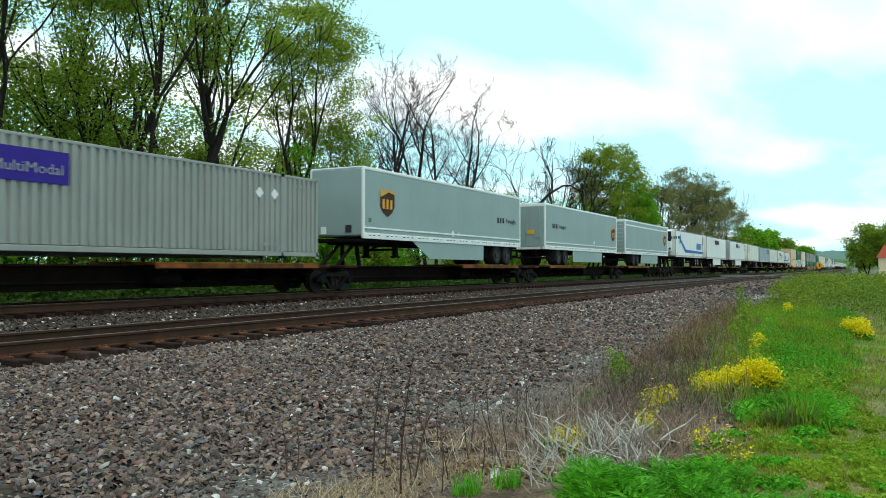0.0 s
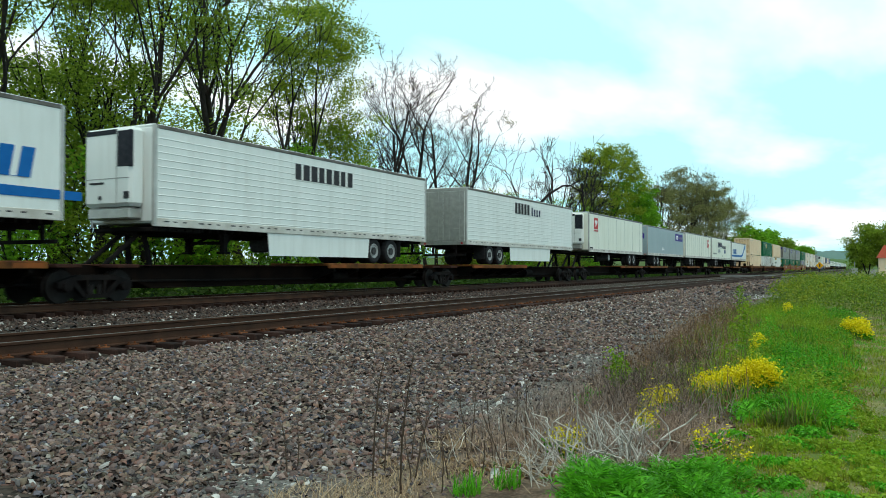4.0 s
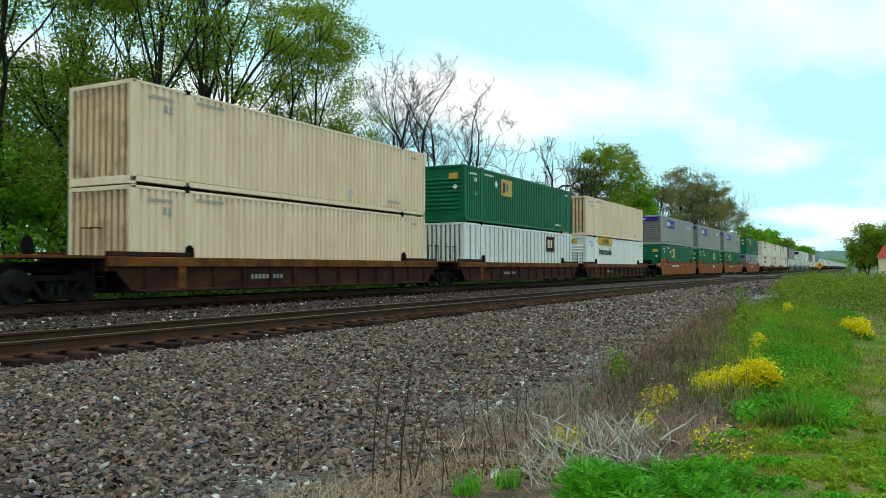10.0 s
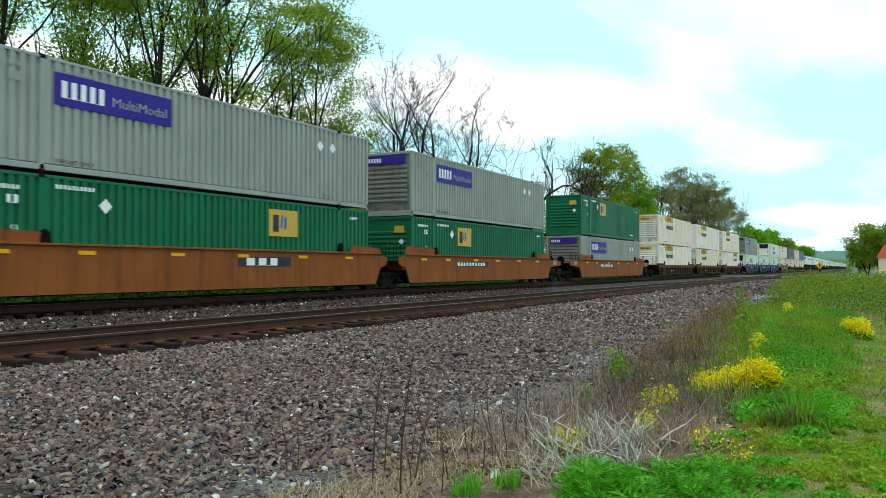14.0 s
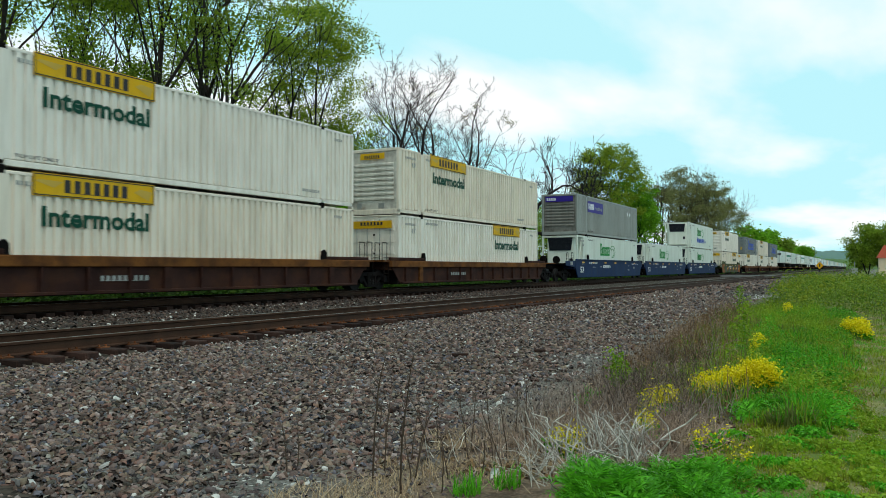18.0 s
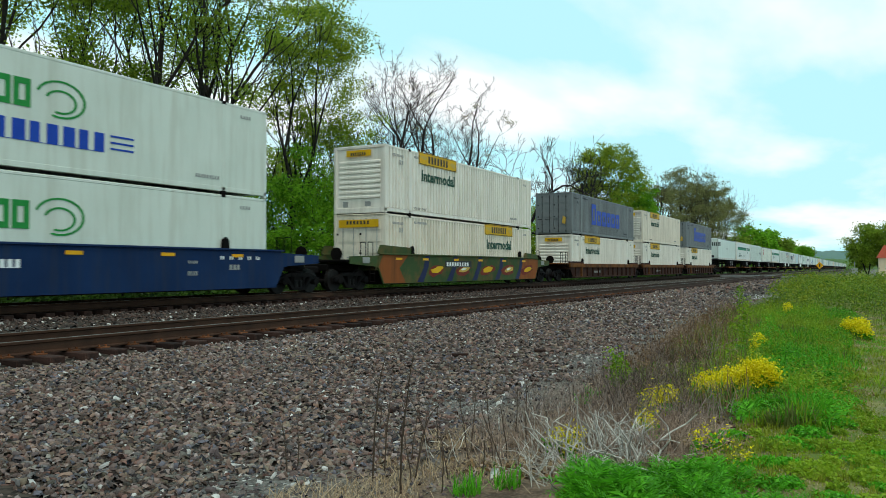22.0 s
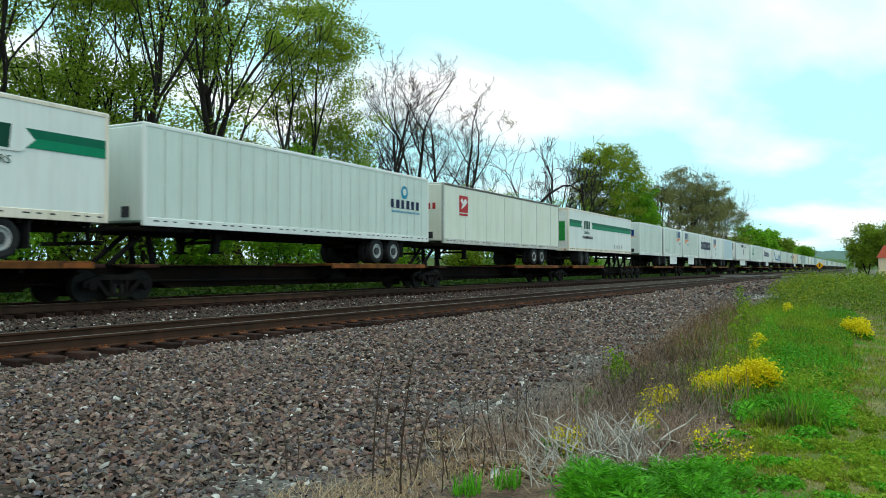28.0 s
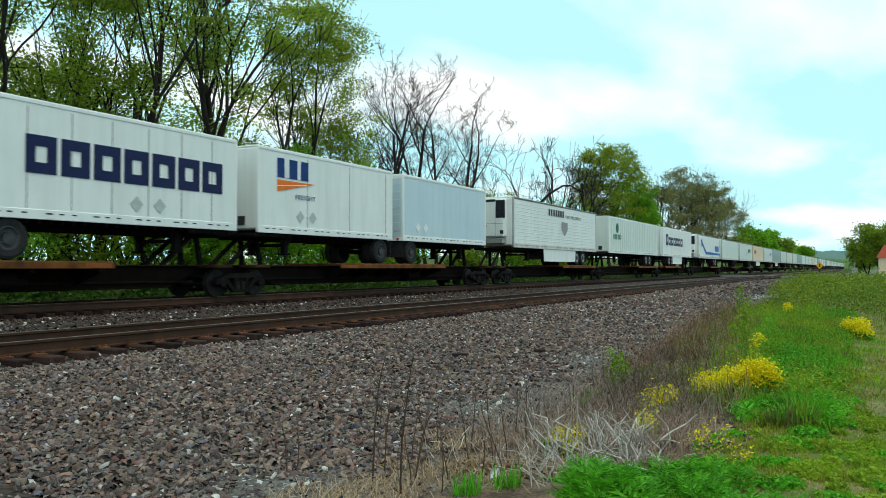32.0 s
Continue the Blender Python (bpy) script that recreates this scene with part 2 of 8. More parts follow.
M["royal"] = surf("royal_blue_vinyl", (0.015, 0.055, 0.36), (0.02, 0.07, 0.42), 3, 0.45, bump=0.001)
M["skyblue"] = surf("bright_blue_vinyl", (0.008, 0.11, 0.36), (0.012, 0.14, 0.42), 3, 0.45, bump=0.001)
M["darkblue"] = surf("dark_blue_vinyl", (0.012, 0.04, 0.15), (0.016, 0.05, 0.18), 3, 0.45, bump=0.001)
M["signgreen"] = surf("dark_green_vinyl", (0.008, 0.055, 0.035), (0.012, 0.07, 0.045), 3, 0.5, bump=0.001)
M["midgreen"] = surf("mid_green_vinyl", (0.02, 0.22, 0.045), (0.03, 0.27, 0.06), 3, 0.5, bump=0.001)
M["emerald"] = surf("emerald_vinyl", (0.005, 0.20, 0.10), (0.008, 0.24, 0.12), 3, 0.5, bump=0.001)
M["emerald_deep"] = surf("deep_emerald_vinyl", (0.006, 0.12, 0.07), (0.008, 0.14, 0.08), 3, 0.5, bump=0.001)
M["red"] = surf("red_vinyl", (0.45, 0.03, 0.035), (0.52, 0.045, 0.05), 3, 0.5, bump=0.001)
M["deepred"] = surf("dark_red_paint", (0.14, 0.022, 0.016), (0.20, 0.038, 0.024), 3, 0.6, bump=0.002)
M["roofred"] = surf("red_roofing", (0.55, 0.10, 0.06), (0.65, 0.15, 0.09), 1.5, 0.8, bump=0.01)
M["wedgeorange"] = surf("orange_vinyl", (0.75, 0.16, 0.02), (0.80, 0.20, 0.03), 3, 0.5, bump=0.001)
M["deepbrown"] = surf("dark_brown_vinyl", (0.05, 0.022, 0.012), (0.065, 0.03, 0.016), 3, 0.5, bump=0.001)
M["golden"] = surf("golden_vinyl", (0.62, 0.30, 0.05), (0.70, 0.36, 0.07), 3, 0.5, bump=0.001)
M["ink"] = surf("black_lettering", (0.03, 0.03, 0.035), (0.05, 0.05, 0.055), 5, 0.6, bump=0.001)
M["palemark"] = surf("pale_placard", (0.40, 0.43, 0.41), (0.50, 0.53, 0.50), 5, 0.6, bump=0.001)
M["faint"] = surf("faded_lettering", (0.26, 0.26, 0.25), (0.33, 0.33, 0.31), 5, 0.6, bump=0.001)
M["decal"] = surf("white_decal", (0.75, 0.76, 0.75), (0.82, 0.82, 0.82), 5, 0.5, bump=0.001)
M["teal"] = surf("teal_blue_vinyl", (0.03, 0.24, 0.40), (0.04, 0.28, 0.45), 5, 0.5, bump=0.001)
M["reeferdark"] = surf("black_grille", (0.015, 0.016, 0.022), (0.03, 0.032, 0.04), 8, 0.5, bump=0.004)
M["amber"] = surf("amber_reflector", (0.75, 0.33, 0.01), (0.85, 0.42, 0.02), 8, 0.3, bump=0.001)
# railway
M["rail"] = surf("rusty_rail_steel", (0.030, 0.014, 0.009), (0.068, 0.031, 0.018), 2.5, 0.7, bump=0.004, grime=(0.085, 0.038, 0.020), grime_amt=0.5)
M["railtop"] = surf("polished_rail_head", (0.16, 0.145, 0.13), (0.26, 0.24, 0.22), 3, 0.4, metal=0.7, bump=0.001)
M["tie"] = surf("creosoted_timber", (0.016, 0.009, 0.008), (0.062, 0.030, 0.022), 1.5, 0.9, bump=0.012, fine=25, stretch=(6, 1, 6), rand=0.5)
M["plate"] = surf("rusty_tie_plate", (0.11, 0.045, 0.022), (0.22, 0.075, 0.03), 8, 0.8, bump=0.004, rand=0.5)
M["stone"] = gravel("ballast_stone", [(0.156, 0.113, 0.102), (0.108, 0.099, 0.097), (0.174, 0.123, 0.106), (0.094, 0.088, 0.104), (0.200, 0.158, 0.146), (0.118, 0.081, 0.073), (0.142, 0.124, 0.106), (0.074, 0.056, 0.055)], 0.10)
M["brownstone"] = gravel("brown_ballast_stone", [(0.158, 0.100, 0.076), (0.118, 0.080, 0.065), (0.188, 0.134, 0.105), (0.140, 0.078, 0.064), (0.095, 0.066, 0.056), (0.156, 0.122, 0.090)], 0.13)
# darker hues for the stones round the rails and between the tracks
M["railstone"] = gravel("dark_ballast_stone", [(0.078, 0.054, 0.046), (0.058, 0.047, 0.043), (0.098, 0.066, 0.053), (0.062, 0.040, 0.034), (0.048, 0.039, 0.037)], 0.2)
M["palestone"] = surf("pale_ballast_stone", (0.34, 0.32, 0.30), (0.56, 0.54, 0.51), 9, 0.8, bump=0.006, rand=0.3, island=True)
M["asphalt"] = surf("worn_asphalt", (0.16, 0.16, 0.155), (0.24, 0.235, 0.225), 1.5, 0.9, bump=0.006)
# plants
M["bark"] = surf("dark_bark", (0.016, 0.013, 0.011), (0.040, 0.033, 0.027), 3, 0.95, bump=0.03, fine=20, stretch=(3, 3, 0.6))
M["barkgrey"] = surf("grey_bark", (0.013, 0.010, 0.009), (0.034, 0.027, 0.024), 3, 0.95, bump=0.03, fine=20, stretch=(3, 3, 0.6))
M["leaf"] = leafy("spring_leaves", (0.088, 0.160, 0.011), (0.32, 0.43, 0.040), 0.65)
M["leafdeep"] = leafy("shaded_leaves", (0.070, 0.135, 0.012), (0.27, 0.36, 0.036), 0.6)
# undergrowth green darkened: the shade behind the train is put into the colour
M["herbshade"] = leafy("shade_tinted_undergrowth", (0.014, 0.045, 0.007), (0.08, 0.16, 0.020), 0.4)
M["leafbright"] = leafy("bright_leaves", (0.062, 0.19, 0.008), (0.25, 0.50, 0.028), 0.6)
M["leafolive"] = leafy("olive_leaves", (0.115, 0.122, 0.040), (0.26, 0.245, 0.090), 0.5)
M["leafyellow"] = leafy("yellow_green_leaves", (0.118, 0.190, 0.012), (0.37, 0.44, 0.038), 0.65)
M["grass"] = leafy("green_grass", (0.080, 0.18, 0.010), (0.32, 0.44, 0.028), 0.42)
M["lush"] = leafy("lush_herb_leaves", (0.020, 0.125, 0.006), (0.145, 0.49, 0.022), 0.38)
M["weedtop"] = leafy("yellow_green_weeds", (0.12, 0.175, 0.012), (0.32, 0.34, 0.032), 0.4)
M["bankgreen"] = leafy("deep_green_weeds", (0.045, 0.105, 0.010), (0.21, 0.30, 0.026), 0.4)
M["russet"] = leafy("russet_dry_grass", (0.13, 0.07, 0.035), (0.32, 0.19, 0.09), 0.15)
M["oliveweed"] = leafy("olive_green_weeds", (0.07, 0.10, 0.02), (0.20, 0.22, 0.06), 0.3)
M["straw"] = leafy("dry_straw", (0.24, 0.155, 0.09), (0.50, 0.36, 0.22), 0.2)
M["drystem"] = leafy("dead_stems", (0.075, 0.046, 0.036), (0.43, 0.300, 0.225), 0.0)
M["greystem"] = leafy("grey_brown_stems", (0.060, 0.042, 0.036), (0.38, 0.295, 0.25), 0.0)
M["palestem"] = leafy("bleached_stems", (0.20, 0.178, 0.152), (0.72, 0.67, 0.605), 0.0)
M["darkstem"] = leafy("dark_dead_stems", (0.045, 0.03, 0.02), (0.11, 0.075, 0.055), 0.0)
M["petal"] = leafy("yellow_petals", (0.62, 0.50, 0.005), (0.85, 0.72, 0.012), 0.25)
for k in ("black", "truck", "tie", "rail", "wheelsteel", "bark", "barkgrey"):
    M[k].node_tree.nodes["Principled BSDF"].inputs["Specular IOR Level"].default_value = 0.15
for k in ("black", "truck"):
    M[k].node_tree.nodes["Principled BSDF"].inputs["Specular IOR Level"].default_value = 0.05
M["litter"] = surf("white_paper", (0.78, 0.78, 0.80), (0.86, 0.86, 0.88), 20, 0.6, bump=0.003)


# ---------------------------------------------------------------- mesh helpers
class Geo:
    """Collects vertices and faces of one mesh."""

    def __init__(self):
        self.v, self.f = [], []

    def add(self, verts, faces):
        n = len(self.v)
        self.v.extend(verts)
        self.f.extend([tuple(i + n for i in q) for q in faces])
        return self

    def box(self, x0, x1, y0, y1, z0, z1):
        v = [(x, y, z) for z in (z0, z1) for y in (y0, y1) for x in (x0, x1)]
        return self.add(v, [(0, 2, 3, 1), (4, 5, 7, 6), (0, 1, 5, 4), (2, 6, 7, 3), (0, 4, 6, 2), (1, 3, 7, 5)])

    def cbox(self, x0, x1, y0, y1, z0, z1, c=0.01):
        """A box with chamfered edges."""
        bm = bmesh.new()
        bmesh.ops.create_cube(bm, size=1.0)
        for p in bm.verts:
            p.co = ((x0 + x1) / 2 + p.co.x * (x1 - x0), (y0 + y1) / 2 + p.co.y * (y1 - y0), (z0 + z1) / 2 + p.co.z * (z1 - z0))
        c = min(c, 0.45 * min(x1 - x0, y1 - y0, z1 - z0))
        bmesh.ops.bevel(bm, geom=list(bm.edges), offset=c, segments=1, affect="EDGES")
        bm.verts.index_update()
        self.add([tuple(p.co) for p in bm.verts], [tuple(q.index for q in f.verts) for f in bm.faces])
        bm.free()
        return self

    def cyl(self, c, axis, r, length, n=12, r2=None):
        """A cylinder or cone frustum with its middle at c, along axis 0, 1 or 2."""
        r2 = r if r2 is None else r2
        v = []
        for k, rad in ((-0.5, r), (0.5, r2)):
            for i in range(n):
                a = 2 * math.pi * i / n
                p = [rad * math.cos(a), rad * math.sin(a)]
                p.insert(axis, k * length)
                v.append((c[0] + p[0], c[1] + p[1], c[2] + p[2]))
        f = [(i, (i + 1) % n, n + (i + 1) % n, n + i) for i in range(n)]
        f += [tuple(range(n))[::-1], tuple(range(n, 2 * n))]
        return self.add(v, f)

    def tube(self, p, q, r, r2=None, n=6):
        p, q = Vector(p), Vector(q)
        r2 = r if r2 is None else r2
        d = (q - p).normalized()
        u = d.orthogonal().normalized()
        w = d.cross(u)
        v = []
        for o, rad in ((p, r), (q, r2)):
            for i in range(n):
                a = 2 * math.pi * i / n
                v.append(tuple(o + u * (rad * math.cos(a)) + w * (rad * math.sin(a))))
        return self.add(v, [(i, (i + 1) % n, n + (i + 1) % n, n + i) for i in range(n)] + [tuple(range(n))[::-1], tuple(range(n, 2 * n))])

    def prism(self, pts, y0, y1):
        """A polygon of (x, z) points pushed from y0 to y1."""
        n = len(pts)
        v = [(x, y0, z) for x, z in pts] + [(x, y1, z) for x, z in pts]
        return self.add(v, [tuple(range(n)), tuple(range(n, 2 * n))[::-1]] + [(i, n + i, n + (i + 1) % n, (i + 1) % n) for i in range(n)])

    def prism_x(self, pts, x0, x1):
        """A polygon of (y, z) points pushed from x0 to x1."""
        n = len(pts)
        v = [(x0, y, z) for y, z in pts] + [(x1, y, z) for y, z in pts]
        return self.add(v, [tuple(range(n)), tuple(range(n, 2 * n))[::-1]] + [(i, n + i, n + (i + 1) % n, (i + 1) % n) for i in range(n)])

    def mesh(self, name):
        me = bpy.data.meshes.new(name)
        me.from_pydata(self.v, [], self.f)
        bm = bmesh.new()
        bm.from_mesh(me)
        bmesh.ops.recalc_face_normals(bm, faces=bm.faces)
        bm.to_mesh(me)
        bm.free()
        return me


SHARED = {}


def part(name, geo, material, parent, label="", at=None, key=None):
    """Links geo (or the mesh already made under key) as one mesh object under parent."""
    if key is not None and key in SHARED:
        me = SHARED[key]
    else:
        me = geo() if callable(geo) else geo
        me = me.mesh(name) if isinstance(me, Geo) else me
        me.materials.append(None)
        if key is not None:
            SHARED[key] = me
    ob = new(name, me)
    ob.material_slots[0].link = "OBJECT"
    ob.material_slots[0].material = material
    ob.parent = parent
    if at is not None:
        ob.matrix_basis = at
    if label:
        ob["label"] = label
    return ob


def np_mesh(name, verts, faces, material):
    """A mesh from arrays: verts (n, 3), faces (m, 3 or 4)."""
    verts, faces = np.asarray(verts, np.float32), np.asarray(faces, np.int32)
    me = bpy.data.meshes.new(name)
    k = faces.shape[1]
    me.vertices.add(len(verts)); me.vertices.foreach_set("co", verts.ravel())
    me.loops.add(faces.size); me.loops.foreach_set("vertex_index", faces.ravel())
    me.polygons.add(len(faces)); me.polygons.foreach_set("loop_start", np.arange(0, faces.size, k, dtype=np.int32))
    me.update(calc_edges=True)
    me.materials.append(material)
    return me


# ---------------------------------------------------------------- ground
def smooth(a, b, t):
    t = np.clip((t - a) / (b - a), 0, 1)
    return t * t * (3 - 2 * t)


def ground_z(x, y):
    """Height of the ground: a low yard, the ballast bed with two tracks, and the wood's floor."""
    x, y = np.asarray(x, float), np.asarray(y, float)
    z = np.full(np.broadcast(x, y).shape, -0.66)
    z = z + 0.235 * smooth(3.6, 9.8, y) + 0.035 * smooth(9.98, 10.2, y) + 0.09 * smooth(14.0, 16.6, y) - 0.55 * smooth(20.9, 23.5, y) + 0.5 * smooth(26, 60, y)
    z = z + 0.05 * smooth(3.5, 1.0, y) * smooth(-0.4, 0.6, y)
    z = z + 0.012 * np.sin(x * 1.7 + y * 2.3) + 0.010 * np.sin(x * 3.1 - y * 1.9 + 1.0)
    return z + smooth(250, 900, np.abs(x)) * smooth(40, 300, np.abs(y - 14)) * 14.0


def ground_material():
    m = bpy.data.materials.new("earth_gravel_and_grass")
    m.use_nodes = True
    nt = m.node_tree
    N, Lk = nt.nodes.new, nt.links.new
    bsdf = nt.nodes["Principled BSDF"]
    bsdf.inputs["Roughness"].default_value = 0.95
    bsdf.inputs["Specular IOR Level"].default_value = 0.1
    tc = N("ShaderNodeTexCoord")
    sep = N("ShaderNodeSeparateXYZ"); Lk(tc.outputs["Object"], sep.inputs[0])
    n1 = N("ShaderNodeTexNoise"); n1.inputs["Scale"].default_value = 0.9; n1.inputs["Detail"].default_value = 5
    Lk(tc.outputs["Object"], n1.inputs["Vector"])
    wob = N("ShaderNodeMath"); wob.operation = "MULTIPLY_ADD"; wob.inputs[1].default_value = 2.6
    Lk(n1.outputs[0], wob.inputs[0]); Lk(sep.outputs["Y"], wob.inputs[2])

    def band(lo, hi):
        r = N("ShaderNodeMapRange"); r.inputs[1].default_value, r.inputs[2].default_value = lo + 1.3, hi + 1.3
        Lk(wob.outputs[0], r.inputs[0])
        return r.outputs[0]

    def stones(scale, a, b, c):
        vo = N("ShaderNodeTexVoronoi"); vo.inputs["Scale"].default_value = scale
        Lk(tc.outputs["Object"], vo.inputs["Vector"])
        sp = N("ShaderNodeSeparateColor"); Lk(vo.outputs["Color"], sp.inputs[0])
        rp = N("ShaderNodeValToRGB")
        e = rp.color_ramp.elements
        e[0].position, e[0].color = 0.0, (*a, 1)
        e[1].position, e[1].color = 0.92, (*b, 1)
        k = e.new(1.0); k.color = (*c, 1)
        Lk(sp.outputs[0], rp.inputs[0])
        return rp.outputs[0], vo.outputs["Distance"]

    # ballast ground kept near black: shade of the gaps between stones is painted in
    bal, dist = stones(17, (0.014, 0.011, 0.009), (0.075, 0.058, 0.046), (0.36, 0.33, 0.30))
    fine, _ = stones(45, (0.07, 0.063, 0.056), (0.18, 0.165, 0.15), (0.4, 0.38, 0.35))

    def noise2(scale, a, b):
        n = N("ShaderNodeTexNoise"); n.inputs["Scale"].default_value = scale; n.inputs["Detail"].default_value = 5
        Lk(tc.outputs["Object"], n.inputs["Vector"])
        r = N("ShaderNodeMapRange"); r.inputs[1].default_value, r.inputs[2].default_value = 0.35, 0.68
        Lk(n.outputs[0], r.inputs[0])
        n3 = N("ShaderNodeTexNoise"); n3.inputs["Scale"].default_value = scale * 14; n3.inputs["Detail"].default_value = 4
        Lk(tc.outputs["Object"], n3.inputs["Vector"])
        av = N("ShaderNodeMath"); av.operation = "MULTIPLY_ADD"; av.inputs[1].default_value = 1.6; av.inputs[2].default_value = -0.8
        Lk(n3.outputs[0], av.inputs[0])
        ad = N("ShaderNodeMath"); ad.operation = "ADD"; ad.use_clamp = True
        Lk(av.outputs[0], ad.inputs[0]); Lk(r.outputs[0], ad.inputs[1])
        mx = N("ShaderNodeMix"); mx.data_type = "RGBA"; mx.inputs[6].default_value, mx.inputs[7].default_value = (*a, 1), (*b, 1)
        Lk(ad.outputs[0], mx.inputs[0])
        return mx.outputs[2]

    turf = noise2(2.2, (0.085, 0.135, 0.020), (0.22, 0.195, 0.075))
    dry = noise2(3.0, (0.070, 0.048, 0.035), (0.26, 0.180, 0.125))
    wood = noise2(0.8, (0.05, 0.07, 0.02), (0.08, 0.13, 0.025))

    def mixc(f, a, b):
        mx = N("ShaderNodeMix"); mx.data_type = "RGBA"
        Lk(f, mx.inputs[0]); Lk(a, mx.inputs[6]); Lk(b, mx.inputs[7])
        return mx.outputs[2]

    # the turf's edge runs slowly away from the lane
    tilt = N("ShaderNodeMath"); tilt.operation = "MULTIPLY_ADD"; tilt.inputs[1].default_value = -0.075
    Lk(sep.outputs["X"], tilt.inputs[0]); Lk(wob.outputs[0], tilt.inputs[2])

    def slope(lo, hi):
        r = N("ShaderNodeMapRange"); r.inputs[1].default_value, r.inputs[2].default_value = lo + 1.3, hi + 1.3
        Lk(tilt.outputs[0], r.inputs[0])
        return r.outputs[0]

    c = mixc(band(-2.0, -0.3), fine, turf)
    c = mixc(slope(0.3, 0.9), c, dry)
    c = mixc(band(3.0, 4.0), c, fine)
    c = mixc(band(4.2, 5.4), c, bal)
    c = mixc(band(20.8, 22.4), c, wood)
    Lk(c, bsdf.inputs["Base Color"])
    bp = N("ShaderNodeBump"); bp.inputs["Strength"].default_value = 0.9; bp.inputs["Distance"].default_value = 0.02; bp.invert = True
    Lk(dist, bp.inputs["Height"]); Lk(bp.outputs[0], bsdf.inputs["Normal"])
    return m


def build_ground():
    xs = np.unique(np.concatenate([np.arange(-12, 45, 0.4), np.arange(45, 200, 4.0), np.arange(200, 3600, 80.0), np.arange(-2000, -12, 60.0), [3600, 4500]]))
    ys = np.unique(np.concatenate([np.arange(-3, 27, 0.3), np.arange(27, 90, 3.0), np.arange(90, 2500, 90.0), np.arange(-60, -3, 3.0), np.arange(-2500, -60, 90.0)]))
    X, Y = np.meshgrid(xs, ys, indexing="ij")
    v = np.stack([X, Y, ground_z(X, Y)], -1).reshape(-1, 3)
    i = np.arange(len(xs) - 1)[:, None] * len(ys) + np.arange(len(ys) - 1)[None, :]
    i = i.ravel()
    f = np.stack([i, i + len(ys), i + len(ys) + 1, i + 1], -1)
    me = np_mesh("ground", v, f, ground_material())
    me.polygons.foreach_set("use_smooth", np.ones(len(f), bool))
    tagged(new("ground", me), "flat ground of ballast, dry soil and trodden grass", "ground", kind="structure")


build_ground()


# ---------------------------------------------------------------- the two tracks
def rail_profile(top):
    return [(-0.076, top - 0.186), (0.076, top - 0.186), (0.076, top - 0.172), (0.014, top - 0.155), (0.011, top - 0.052),
            (0.036, top - 0.038), (0.038, top - 0.008), (0.030, top), (-0.030, top), (-0.038, top - 0.008), (-0.036, top - 0.038),
            (-0.011, top - 0.052), (-0.014, top - 0.155), (-0.076, top - 0.172)]


def build_track(name, yc, top, polished):
    track = tagged(new(name), "railway track of rusty rails on dark timber ties", "railway track", kind="structure")
    track.location = (0, yc, 0)
    for side in (-1, 1):
        g = Geo().prism_x([(y, z) for y, z in rail_profile(top)], -60, 1200)
        r = part("rail", g, M["rail"], track, "rust-brown steel rail", at=pose(0, side * 0.7525, 0))
        part("rail_head", Geo().box(-60, 1200, -0.026, 0.026, top - 0.002, top + 0.003), M["railtop"], r, "polished running surface")
    rng = random.Random(4)
    tie = Geo().cbox(-0.115, 0.115, -1.3, 1.3, -0.18, 0, 0.015)
    plate = Geo().box(-0.09, 0.09, -0.18, 0.18, -0.005, 0.018)
    for sx in (-0.06, 0.06):
        for sy in (-0.11, 0.11):
            plate.box(sx - 0.012, sx + 0.012, sy - 0.014, sy + 0.014, 0.018, 0.05)
    far = Geo()
    x = 2.0
    while x < 400:
        if x < 92 and polished:
            t = part("tie", tie, M["tie"], track, at=pose(x, rng.uniform(-0.05, 0.05), top - 0.200, 0, 0, rng.uniform(-1.5, 1.5)), key="tie")
            if x < 45:
                part("tie_plate", plate, M["plate"], t, at=pose(0, -0.7525, 0), key="tie_plate")
        else:
            far.box(x - 0.115, x + 0.115, -1.3, 1.3, top - 0.34, top - 0.196)
        x += 0.53 * rng.uniform(0.94, 1.06)
    p = part("far_ties", far, M["tie"], track)
    p["kind"] = "stuff"


build_track("empty_track", NEAR_Y, -0.11, True)
build_track("train_track", TRAIN_Y, 0.02, False)


# ---------------------------------------------------------------- the train
MOVING = []              # (thing, x at 16 s, z)
SIDE = 1.30              # half a vehicle's width


def rolling(name, off, z, label, category, group=""):
    """An empty on the train's track that rides with the train."""
    ob = tagged(new(name), label, category, group)
    ob.location = (off, TRAIN_Y, z)
    MOVING.append((ob, off, z))
    return ob


def text_mesh(body, height, bold=0.0):
    key = ("text", body, round(height, 3), bold)
    if key not in SHARED:
        cu = bpy.data.curves.new("lettering", "FONT")
        cu.body, cu.size, cu.extrude, cu.offset, cu.resolution_u = body, height * 1.38, 0.002, bold, 2
        ob = new("lettering", cu)
        me = bpy.data.meshes.new_from_object(ob)
        bpy.data.objects.remove(ob)
        me.materials.clear()
        SHARED[key] = me
        me.materials.append(None)
    return key


